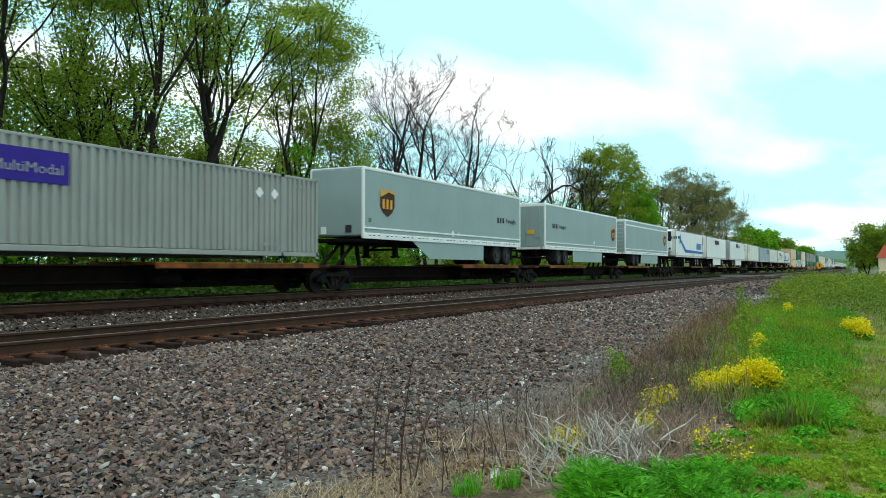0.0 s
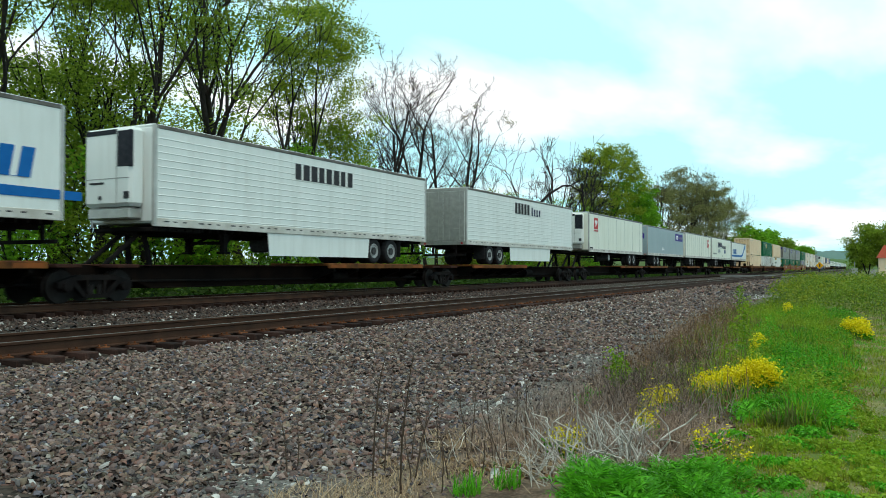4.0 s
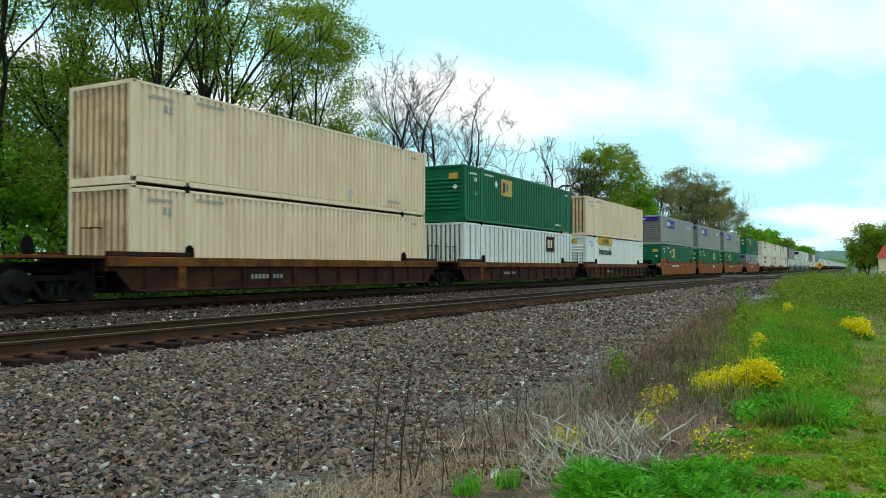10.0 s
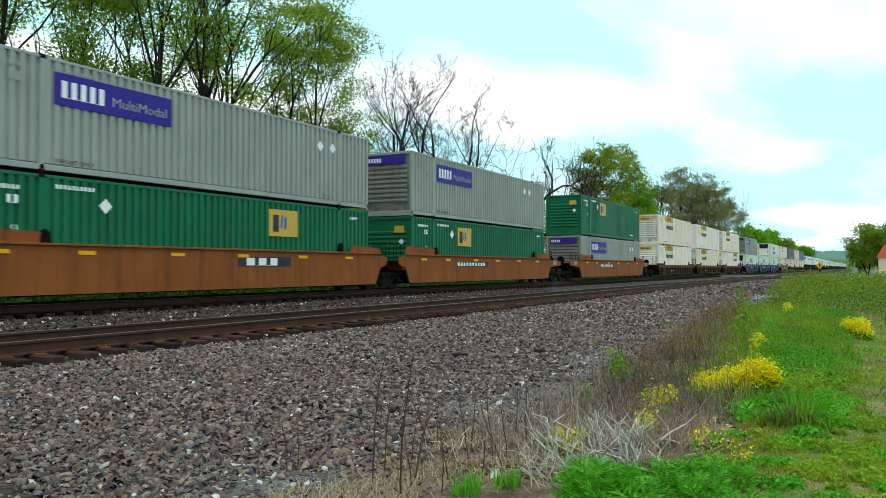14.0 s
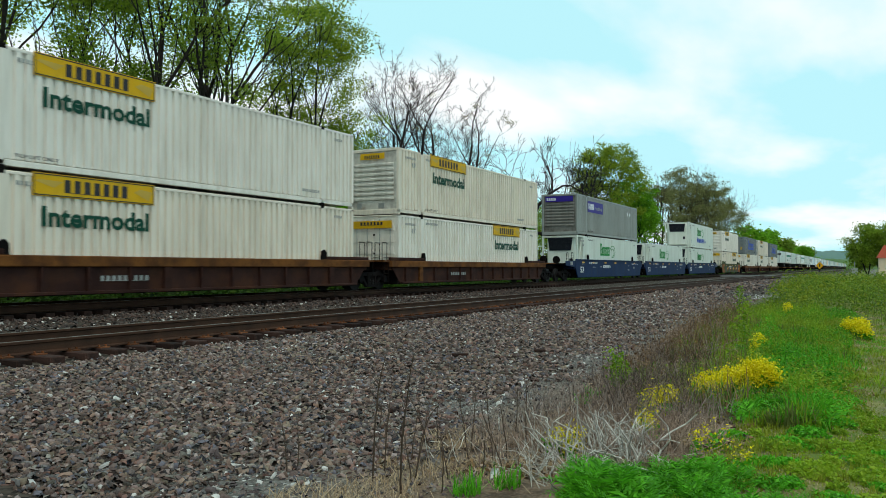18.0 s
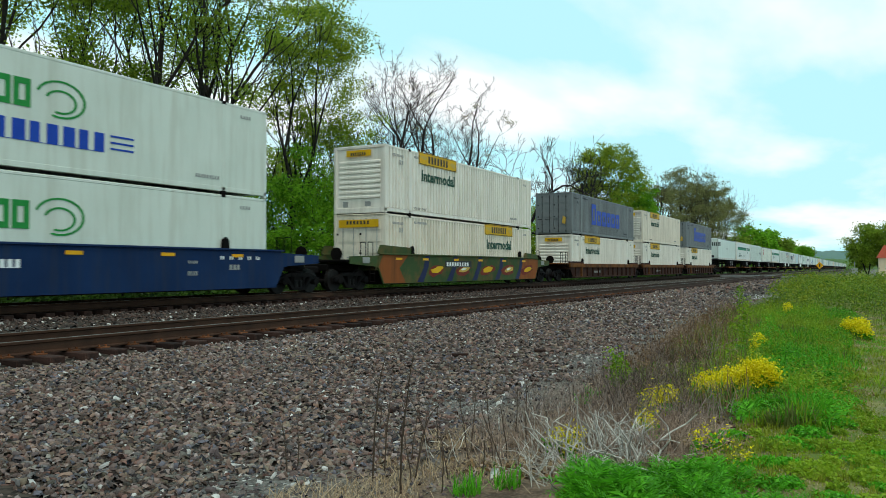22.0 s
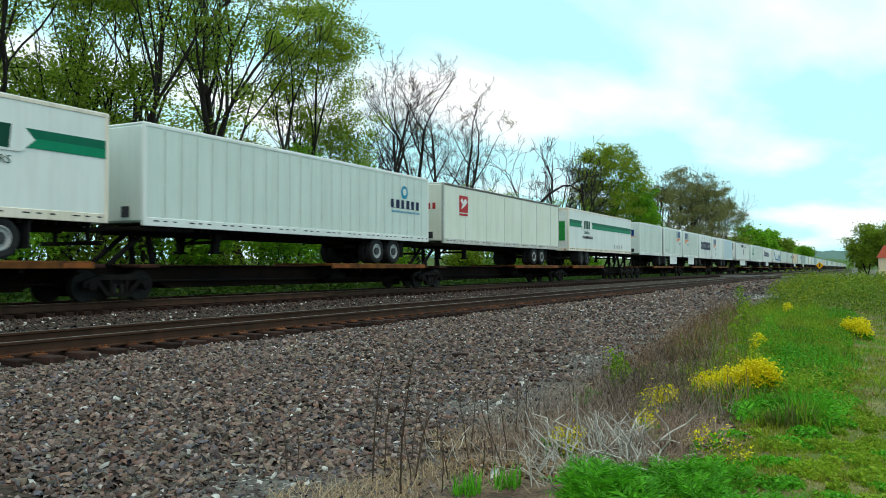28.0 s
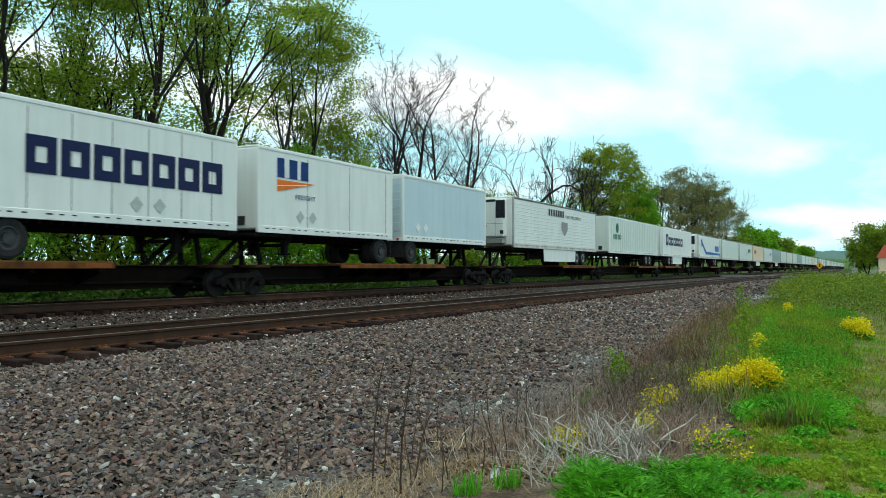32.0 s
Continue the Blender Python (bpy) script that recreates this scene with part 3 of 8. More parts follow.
def letter(parent, body, x, z, height, mat, width=None, bold=0.0, y=-SIDE - 0.006, front=False, label=""):
    if body == "53":
        # two digits, each a mark of its own
        wd = width or 0.80 * height * 1.38
        letter(parent, "5", x, z, height, mat, wd * 0.46, bold, y, front, label)
        return letter(parent, "3", x + wd * 0.54, z, height, mat, wd * 0.46, bold, y, front, label)
    key = text_mesh(body, height, bold)
    me = SHARED[key]
    w = max((p.co.x for p in me.vertices), default=1.0)
    s = (width / w) if width else 1.0
    m = pose(y, x, z, 90, 0, -90) if front else pose(x, y, z, 90)
    return part("lettering", me, mat, parent, label, at=m @ Matrix.Diagonal((s, 1, 1, 1)), key=key)


def marks(parent, x, z, w, h, n, mat, y=-SIDE - 0.006, slant=0.0, front=False, fill=0.6, name="brand_mark", low=0.0):
    """A row of n plain upright blocks, w wide and h high, with its lower corner at (x, z)."""
    rng = random.Random(n * 31 + int(w * 100))
    step = w / n
    foot = min(0.012, 0.1 * h)
    pts = [(0, 0), (w - step * (1 - fill), 0)]
    for i in reversed(range(n)):
        a, b = i * step, i * step + step * fill * (1 if i == n - 1 else rng.uniform(0.85, 1.12))
        hh = h if i == 0 or not low else h * (1 - low)
        pts += [(b + slant * foot, foot), (b + slant * hh, hh), (a + slant * hh, hh), (a + slant * foot, foot)]
    g = Geo().prism(pts[:-1], 0, 0.004)
    m = pose(y, x, z, 0, 0, -90) if front else pose(x, y, z)
    return part(name, g, mat, parent, at=m)


def frames(parent, x, z, w, h, n, mat, y=-SIDE - 0.006, low=0.0, bar=0.26, gap=0.16):
    """A row of n open rectangular frames, each a mark of its own."""
    step = w / n
    for i in range(n):
        a, hh = step * (1 - gap), h if i == 0 or not low else h * (1 - low)
        q = bar * min(a, hh)
        g = Geo()
        g.v = [(u, yy, v) for yy in (0, 0.004) for u, v in ((0, 0), (a, 0), (a, hh), (0, hh), (q, q), (a - q, q), (a - q, hh - q), (q, hh - q))]
        g.f = [f for k in range(4) for f in ((k, (k + 1) % 4, 4 + (k + 1) % 4, 4 + k), (8 + k, 12 + k, 12 + (k + 1) % 4, 8 + (k + 1) % 4), (k, 8 + k, 8 + (k + 1) % 4, (k + 1) % 4), (4 + k, 4 + (k + 1) % 4, 12 + (k + 1) % 4, 12 + k))]
        part("brand_mark", g, mat, parent, at=pose(x + i * step, y, z))


def shape(parent, pts, mat, name="brand_mark", y=-SIDE - 0.005, x=0, z=0, front=False, label=""):
    """A flat plate of (x, z) points on the side that faces the camera, or on the leading end."""
    return part(name, Geo().prism(pts, 0, 0.004), mat, parent, label, at=pose(y, x, z, 0, 0, -90) if front else pose(x, y, z))


def rect(x0, z0, x1, z1):
    return [(x0, z0), (x1, z0), (x1, z1), (x0, z1)]


def diamond(parent, x, z, r, mat, y=-SIDE - 0.006):
    shape(parent, [(-r, 0), (0, -r), (r, 0), (0, r)], mat, "placard", y, x, z)


def disc(r, n=20):
    return [(r * math.cos(2 * math.pi * i / n), r * math.sin(2 * math.pi * i / n)) for i in range(n)]


def corrugated(x0, x1, z0, z1, y, depth, period=0.27):
    """A folded steel side from x0 to x1 whose outer folds lie at y and whose inner folds lie depth further in."""
    n = max(2, round((x1 - x0) / period))
    p = (x1 - x0) / n
    prof = []
    for i in range(n):
        a = x0 + i * p
        prof += [(a, y), (a + 0.50 * p, y), (a + 0.56 * p, y + depth), (a + 0.94 * p, y + depth)]
    prof += [(x1, y)]
    g = Geo()
    k = len(prof)
    g.v = [(x, yy, z0) for x, yy in prof] + [(x, yy, z1) for x, yy in prof]
    g.f = [(i, i + 1, k + i + 1, k + i) for i in range(k - 1)]
    return g


# ---- containers
def container(off, base, body, post, length=16.15, front="louvre", name="container", label="", reefer=False, high=2.86):
    """A 53-foot box with folded or smooth sides, lift posts, end doors and corner castings."""
    c = rolling(name, off, base, label, "container", "containers on the train")
    H, L = high, length
    bodym, postm = M[body], M[post]
    x0 = 1.1 if reefer else 0.0
    part("core", lambda: Geo().box(x0 + 0.06, L - 0.05, -SIDE + 0.08, SIDE - 0.05, 0.12, H - 0.03), bodym, c, key=("core", x0, H, L))
    part("roof", lambda: Geo().cbox(x0, L, -SIDE + 0.02, SIDE - 0.02, H - 0.05, H, 0.02), bodym, c, key=("croof", x0, H, L))
    lift = (1.98, L - 1.98) if not reefer else (2.15, L - 1.98)
    cuts = [x0 + 0.12, lift[0] - 0.07, lift[0] + 0.07, lift[1] - 0.07, lift[1] + 0.07, L - 0.12]
    for i in (0, 2, 4):
        if reefer:
            part("side_panel", lambda: Geo().box(cuts[i], cuts[i + 1], -SIDE + 0.006, -SIDE + 0.05, 0.17, H - 0.09), bodym, c, key=("rside", i, H, L))
        else:
            part("side_panel", lambda: corrugated(cuts[i], cuts[i + 1], 0.25, H - 0.08, -SIDE + 0.004, 0.062), bodym, c, key=("cside", i, H, L))
    for x in lift:
        part("lift_post", lambda: Geo().cbox(-0.07, 0.07, -SIDE, -SIDE + 0.06, 0.10, H - 0.02, 0.008), postm, c, at=pose(x, 0, 0), key=("lift", H))
        for z in (0.06, H - 0.03):
            part("lift_casting", lambda: Geo().cbox(-0.10, 0.10, -SIDE - 0.004, -SIDE + 0.1, -0.06, 0.05, 0.01), M["black"], c, at=pose(x, 0, z), key="casting")
    part("bottom_rail", lambda: Geo().cbox(x0, L, -SIDE, -SIDE + 0.09, 0.075, 0.222, 0.012), postm, c, key=("brail", x0, L))
    part("top_rail", lambda: Geo().cbox(x0, L, -SIDE, -SIDE + 0.08, H - 0.09, H - 0.008, 0.012), postm, c, key=("trail", x0, H, L))
    part("far_side", lambda: Geo().box(x0, L, SIDE - 0.04, SIDE, 0.0, H - 0.004), bodym, c, key=("cfar", x0, H, L))
    for x in (0.0, L - 0.13):
        for y in (-SIDE, SIDE - 0.13):
            part("corner_post", lambda: Geo().cbox(0, 0.13, 0, 0.13, 0.0, H, 0.012), postm, c, at=pose(x, y, 0), key=("cpost", H))
    if reefer:
        # open steel frame round the cooling unit
        part("unit_housing", lambda: Geo().cbox(0.14, 1.1, -0.98, 0.98, 0.30, H - 0.1, 0.10), M["cream"], c, "cream cooling unit housing", key=("rhouse", H))
        part("grille", lambda: reefer_grille(H), M["reeferdark"], c, "black slatted condenser grille", key=("rgrille", H))
        part("frame_brace", lambda: Geo().tube((0.06, -SIDE + 0.06, 0.1), (1.1, -SIDE + 0.06, H - 0.1), 0.05, n=4).box(0.02, 0.12, -SIDE + 0.1, SIDE - 0.1, H - 0.14, H - 0.02)
             .box(0.02, 0.12, -SIDE + 0.1, SIDE - 0.1, 0.02, 0.2).box(0.1, 1.15, -SIDE + 0.02, -SIDE + 0.1, H - 0.1, H), postm, c, key=("rbrace", H))
        part("bulkhead", lambda: Geo().box(1.06, 1.12, -SIDE + 0.03, SIDE - 0.03, 0.05, H - 0.03), bodym, c, key=("rbulk", H))
        part("control_panel", lambda: Geo().cbox(0.12, 0.16, -0.9, -0.66, 0.95, 1.25, 0.01), M["ink"], c, key="rctrl")
        part("fuel_tank", lambda: Geo().cbox(0.2, 1.0, -0.8, 0.8, 0.06, 0.28, 0.06), M["grey"], c, key="rtank")
    elif front == "louvre":
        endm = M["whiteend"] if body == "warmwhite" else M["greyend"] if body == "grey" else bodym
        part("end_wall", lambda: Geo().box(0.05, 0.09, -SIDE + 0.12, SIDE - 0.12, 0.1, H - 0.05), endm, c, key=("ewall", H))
        for i in range(8):
            part("end_rib", lambda: Geo().prism([(0, 0), (-0.05, 0.03), (-0.05, 0.10), (0, 0.16)], -1.02, 1.02), endm, c,
                 at=pose(0.056, 0, 0.62 + i * 0.21), key="endrib")
        part("end_header", lambda: Geo().cbox(0.005, 0.08, -SIDE + 0.12, SIDE - 0.12, H - 0.12, H - 0.02, 0.01), postm, c, key=("ehead", H))
        part("end_sill", lambda: Geo().cbox(0.005, 0.08, -SIDE + 0.12, SIDE - 0.12, 0.02, 0.24, 0.01), postm, c, key="esill")
    elif front == "fold":
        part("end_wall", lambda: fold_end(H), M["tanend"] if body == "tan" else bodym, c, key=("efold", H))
        part("end_header", lambda: Geo().cbox(0.005, 0.08, -SIDE + 0.12, SIDE - 0.12, H - 0.12, H - 0.02, 0.01), postm, c, key=("ehead", H))
        part("end_sill", lambda: Geo().cbox(0.005, 0.08, -SIDE + 0.12, SIDE - 0.12, 0.02, 0.24, 0.01), postm, c, key="esill")
    else:
        box_doors(c, H, bodym, 0.0, 0.08, SIDE - 0.13, 0.14, rodm=M["ink"] if body == "slate" else M["alu"])
    return c


def fold_end(H):
    g = Geo()
    ys = []
    n = 9
    for i in range(n):
        a = -1.16 + i * 2.32 / n
        ys += [(a, 0.02), (a + 0.12, 0.02), (a + 0.15, 0.06), (a + 0.23, 0.06)]
    ys.append((1.16, 0.02))
    k = len(ys)
    g.v = [(x, y, 0.2) for y, x in ys] + [(x, y, H - 0.1) for y, x in ys]
    g.f = [(i, i + 1, k + i + 1, k + i) for i in range(k - 1)]
    return g


def reefer_grille(H):
    g = Geo().prism_x([(-0.9, H - 0.16), (0.9, H - 0.16), (0.78, H - 1.05), (-0.78, H - 1.05)], 0.10, 0.15)
    for i in range(9):
        z = H - 0.24 - i * 0.09
        g.box(0.07, 0.11, -0.84 + i * 0.01, 0.84 - i * 0.01, z, z + 0.03)
    return g


def box_doors(c, H, bodym, x, z0, half, inset=0.1, rods=4, rodm=None):
    """Two swing doors with lock rods on the end that leads."""
    for s in (-1, 1):
        d = part("door", Geo().cbox(0, 0.05, 0.012, half - 0.01, 0.0, H - z0 - inset, 0.008), bodym, c, at=pose(x + 0.02, 0, z0) if s > 0 else pose(x + 0.02, -half + 0.002, z0))
        for k in range(rods // 2):
            y = half * (0.24 + 0.46 * k)
            part("lock_rod", Geo().cyl((-0.03, y, (H - z0 - inset) / 2), 2, 0.018, H - z0 - inset - 0.06, 8).box(-0.05, 0.0, y - 0.04, y + 0.04, 0.10, 0.2)
                 .box(-0.05, 0.0, y - 0.04, y + 0.04, H - z0 - inset - 0.22, H - z0 - inset - 0.1), rodm or M["alu"], d)
            part("door_handle", Geo().cbox(-0.06, -0.035, y - 0.02, y + 0.32, 0.95, 0.99, 0.006), rodm or M["alu"], d)
        for zz in (0.12, 0.62, 1.12, 1.62, 2.12):
            part("door_panel", lambda: Geo().prism_x([(0.10, 0.0), (half - 0.12, 0.0), (half - 0.16, 0.34), (0.14, 0.34)], -0.022, 0.004), bodym, d, at=pose(0, 0, zz), key=("dpanel", half))
        for zz in (0.3, 1.1, 1.9):
            part("hinge", Geo().cbox(-0.02, 0.02, half - 0.10, half - 0.01, zz, zz + 0.08, 0.006), M["black"], d)


def stencil(c, H, z=0.0, mat="faint"):
    """Small unreadable stencils along a container's top and bottom edges."""
    for x, zz, w, h, n in ((0.55, H - 0.42, 0.9, 0.10, 8), (2.35, H - 0.32, 1.15, 0.10, 10), (13.0, 0.42, 1.0, 0.10, 9), (14.9, H - 0.40, 0.5, 0.1, 4), (1.1, H - 0.75, 0.35, 0.2, 2)):
        marks(c, x, zz, w, h, n, M[mat], name="stencil")


def yellow_sign(c, x, panel_z, word_z, name="sign_panel"):
    p = part(name, Geo().cbox(0, 3.66, -0.006, 0.006, 0, 0.56, 0.003), M["yellow"], c, "yellow sign panel with a dark border", at=pose(x, -SIDE - 0.006, panel_z))
    for g in (Geo().box(0.03, 3.63, 0, 0.004, 0.02, 0.045), Geo().box(0.03, 3.63, 0, 0.004, 0.515, 0.54), Geo().box(0.03, 0.055, 0, 0.004, 0.045, 0.515), Geo().box(3.605, 3.63, 0, 0.004, 0.045, 0.515)):
        part("border", g, M["ink"], p, at=pose(0, -0.011, 0))
    part("brand_mark", block_row(7, 2.0, 0.32), M["ink"], p, at=pose(0.86, -0.011, 0.12))
    part("corner_shape", Geo().prism([(0, 0.35), (0.5, 0.22), (0.75, 0.38), (0.1, 0.40)], 0, 0.004).prism([(2.9, 0.3), (3.4, 0.1), (3.5, 0.35), (3.1, 0.4)], 0, 0.004), M["gold"], p, at=pose(0.07, -0.011, 0))
    letter(c, "Intermodal", x + 0.23, word_z, 0.48, M["signgreen"], width=3.25, bold=0.022, label="dark green word Intermodal")


def block_row(n, w, h):
    """n plain blocks on one thin foot."""
    s = w / n
    pts = [(0, 0), (w - 0.42 * s, 0)]
    for i in reversed(range(n)):
        pts += [(i * s + 0.58 * s, 0.01), (i * s + 0.58 * s, h), (i * s, h), (i * s, 0.01)]
    return Geo().prism(pts[:-1], 0, 0.004)


def sign_box(off, base, body="boxwhite", front="louvre", rear=False):
    tone = {"white": "white", "boxwhite": "white", "warmwhite": "grimy off-white"}[body]
    c = container(off, base, body, body, front=front, label=tone + " corrugated container with a yellow sign and green lettering")
    yellow_sign(c, 9.65 if rear else 2.75, 2.33, 1.62)
    stencil(c, 2.86)
    shape(c, rect(-1.0, 2.30, 1.0, 2.62) if front == "doors" else rect(-0.62, 2.40, 0.62, 2.66), M["yellow"], "end_sign", y=-0.065, front=True)
    part("brand_mark", block_row(7, 1.2 if front == "doors" else 0.8, 0.14), M["ink"], c, at=pose(-0.072, 0.6 if front == "doors" else 0.4, 2.43, 0, 0, -90))
    if front == "louvre":
        for yy, zz, w, h in ((-0.55, 0.3, 0.3, 0.2), (0.6, 0.28, 0.25, 0.25)):
            part("end_plate", Geo().cbox(-0.004, 0.02, yy, yy + w, zz, zz + h, 0.004), M["faint"], c, at=pose(0.04, 0, 0))
    letter(c, "TOP LIFT ONLY", 2.3, 0.30, 0.09, M["ink"], width=1.15)
    return c


def grey_box(off, base, body="grey", plain=False):
    c = container(off, base, body, body, label="grey corrugated container with a violet sign panel")
    p = part("sign_panel", Geo().cbox(0, 3.7, -0.006, 0.006, 0, 0.80, 0.003), M["purple"], c, "violet sign panel", at=pose(2.28, -SIDE - 0.006, 1.72))
    part("brand_mark", block_row(5, 1.35, 0.42), M["decal"], p, at=pose(0.2, -0.011, 0.2))
    letter(c, "MultiModal", 3.95, 1.95, 0.26, M["grey"], width=1.85, y=-SIDE - 0.018)
    shape(c, rect(-1.0, 2.32, 1.0, 2.70), M["purple"], "end_sign", y=-0.066, front=True, label="violet end sign")
    part("brand_mark", block_row(5, 0.7, 0.18), M["decal"], c, at=pose(-0.073, 0.9, 2.41, 0, 0, -90))
    for x in (13.0, 13.75):
        diamond(c, x, 2.15, 0.19, M["decal"])
    stencil(c, 2.86)
    letter(c, "TOP LIFT ONLY", 2.3, 0.30, 0.09, M["ink"], width=1.15)
    return c


def green_box(off, base, panel_at=4.45, front="louvre"):
    c = container(off, base, "green", "green", front=front, label="dark green corrugated container with an ochre emblem panel")
    p = part("sign_panel", Geo().cbox(0, 1.5, -0.006, 0.006, 0, 0.90, 0.003), M["gold"], c, "ochre emblem panel", at=pose(panel_at, -SIDE - 0.006, 1.66))
    part("brand_mark", Geo().box(0.2, 0.50, 0, 0.004, 0.15, 0.72), M["ink"], p, at=pose(0, -0.011, 0))
    part("brand_mark", Geo().prism([(0.58, 0.3), (0.68, 0.3), (0.72, 0.72), (0.62, 0.72)], 0, 0.004).prism([(0.78, 0.25), (0.9, 0.25), (0.9, 0.66), (0.78, 0.66)], 0, 0.004), M["skyblue"], p, at=pose(0, -0.011, 0))
    part("brand_mark", Geo().prism([(1.02, 0.3), (1.3, 0.5), (1.3, 0.75), (1.02, 0.75)], 0, 0.004), M["gold"], p, at=pose(0, -0.011, 0))
    diamond(c, 3.8, 2.2, 0.2, M["decal"])
    stencil(c, 2.86, mat="decal")
    shape(c, rect(0.45, 2.15, 0.95, 2.45), M["gold"], "end_sign", y=-0.066, front=True)
    shape(c, [(0.8 - 0.14, 1.75), (0.8, 1.61), (0.94, 1.75), (0.8, 1.89)], M["decal"], "placard", y=-0.066, front=True)
    letter(c, "53", 1.2, 1.45, 0.16, M["decal"])
    return c


def tan_box(off, base):
    c = container(off, base, "tan", "tan", front="fold", label="tan corrugated container with soot-stained leading end")
    stencil(c, 2.86)
    diamond(c, 10.3, 0.62, 0.17, M["palemark"])
    return c


def ribbed_white_box(off, base):
    """A white box with dark upright gaps between its panels."""
    c = container(off, base, "white", "white", front="fold", label="white container with dark upright panel joints and a brown emblem")
    for i in range(27):
        part("panel_joint", lambda: Geo().box(0, 0.07, -SIDE - 0.012, -SIDE + 0.03, 0.3, 2.74), M["faint"], c, at=pose(0.62 + i * 0.58, 0, 0), key="pjoint")
    shape(c, rect(11.3, 1.62, 12.7, 2.55), M["brown"], "emblem", y=-SIDE - 0.02)
    part("brand_mark", block_row(3, 0.9, 0.5), M["tan"], c, at=pose(11.55, -SIDE - 0.026, 1.85))
    return c


def swirl_box(off, base, cool=False):
    c = container(off, base, "ice", "ice", reefer=True, label="ivory refrigerated container with green emblem lettering")
    frames(c, 5.3, 1.52, 2.5, 0.90, 5, M["midgreen"], low=0.25, bar=0.33, gap=0.12)
    ring = Geo()
    for i in range(16):
        a0, a1 = math.pi * (0.9 - i * 0.095), math.pi * (0.9 - (i + 1) * 0.095)
        for r0, r1, oz in ((0.42, 0.47, 0.0), (0.25, 0.30, -0.06)):
            ring.prism([(r0 * 1.5 * math.cos(a0), r0 * math.sin(a0) + oz), (r1 * 1.5 * math.cos(a0), r1 * math.sin(a0) + oz),
                        (r1 * 1.5 * math.cos(a1), r1 * math.sin(a1) + oz), (r0 * 1.5 * math.cos(a1), r0 * math.sin(a1) + oz)], 0, 0.004)
    part("swirl_mark", ring, M["midgreen"], c, "green outlined swirl", at=pose(8.55, -SIDE - 0.006, 1.85))
    if cool:
        marks(c, 5.05, 0.72, 4.9, 0.66, 11, M["royal"], fill=0.68, low=0.25)
        shape(c, rect(10.0, 1.15, 10.75, 1.2), M["royal"]); shape(c, rect(10.0, 0.98, 10.75, 1.03), M["royal"]); shape(c, rect(10.0, 0.82, 10.75, 0.87), M["royal"])
        diamond(c, 1.75, 0.8, 0.22, M["palemark"])
    stencil(c, 2.86)
    letter(c, "TOP LIFT ONLY", 2.35, 0.30, 0.09, M["ink"], width=1.15)
    return c


def slate_box(off, base):
    c = container(off, base, "slate", "slate", front="doors", label="slate grey corrugated container with blue lettering blocks")
    frames(c, 4.4, 0.85, 7.5, 1.50, 6, M["royal"], low=0.28, bar=0.30)
    stencil(c, 2.86, mat="ink")
    shape(c, [(0.62, 0.75), (0.86, 0.7), (0.9, 1.15), (0.7, 1.25)], M["gold"], "placard_patch", y=-0.07, front=True)
    return c


# ---- trucks under the wagons
def truck_frame():
    """Cast side frame: an arch over two axle boxes with two windows and a spring nest."""
    g = Geo()
    g.prism([(-1.12, 0.40), (-1.12, 0.56), (-0.55, 0.74), (0.55, 0.74), (1.12, 0.56), (1.12, 0.40), (0.80, 0.42), (0.62, 0.60), (-0.62, 0.60), (-0.80, 0.42)], -0.07, 0.07)
    for s in (-1, 1):
        g.prism([(s * 0.62, 0.60), (s * 0.72, 0.52), (s * 0.36, 0.14), (s * 0.22, 0.14)], -0.07, 0.07)
        g.prism([(s * 0.30, 0.60), (s * 0.22, 0.60), (s * 0.20, 0.2), (s * 0.28, 0.2)], -0.07, 0.07)
    g.prism([(-0.36, 0.14), (0.36, 0.14), (0.32, 0.24), (-0.32, 0.24)], -0.09, 0.09)
    return g


def wheel_geo():
    g = Geo().cyl((0, 0, 0), 1, 0.42, 0.11, 24).cyl((0, 0.07, 0), 1, 0.455, 0.03, 24).cyl((0, -0.08, 0), 1, 0.12, 0.08, 12)
    return g


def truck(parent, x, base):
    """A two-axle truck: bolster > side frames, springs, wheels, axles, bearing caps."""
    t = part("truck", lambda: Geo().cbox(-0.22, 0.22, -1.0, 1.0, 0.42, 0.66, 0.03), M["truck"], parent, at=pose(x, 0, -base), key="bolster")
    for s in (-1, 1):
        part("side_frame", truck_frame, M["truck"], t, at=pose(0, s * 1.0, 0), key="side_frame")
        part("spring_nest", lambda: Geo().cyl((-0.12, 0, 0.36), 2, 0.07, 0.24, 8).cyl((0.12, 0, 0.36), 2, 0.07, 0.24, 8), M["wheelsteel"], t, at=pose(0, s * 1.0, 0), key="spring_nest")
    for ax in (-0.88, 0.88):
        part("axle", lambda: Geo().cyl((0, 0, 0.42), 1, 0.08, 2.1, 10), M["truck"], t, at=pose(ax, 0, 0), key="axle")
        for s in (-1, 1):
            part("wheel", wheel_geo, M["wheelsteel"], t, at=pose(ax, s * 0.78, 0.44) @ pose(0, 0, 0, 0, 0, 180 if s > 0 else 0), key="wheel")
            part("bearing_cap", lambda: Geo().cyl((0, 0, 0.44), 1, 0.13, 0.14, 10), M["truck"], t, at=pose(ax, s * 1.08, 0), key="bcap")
    return t


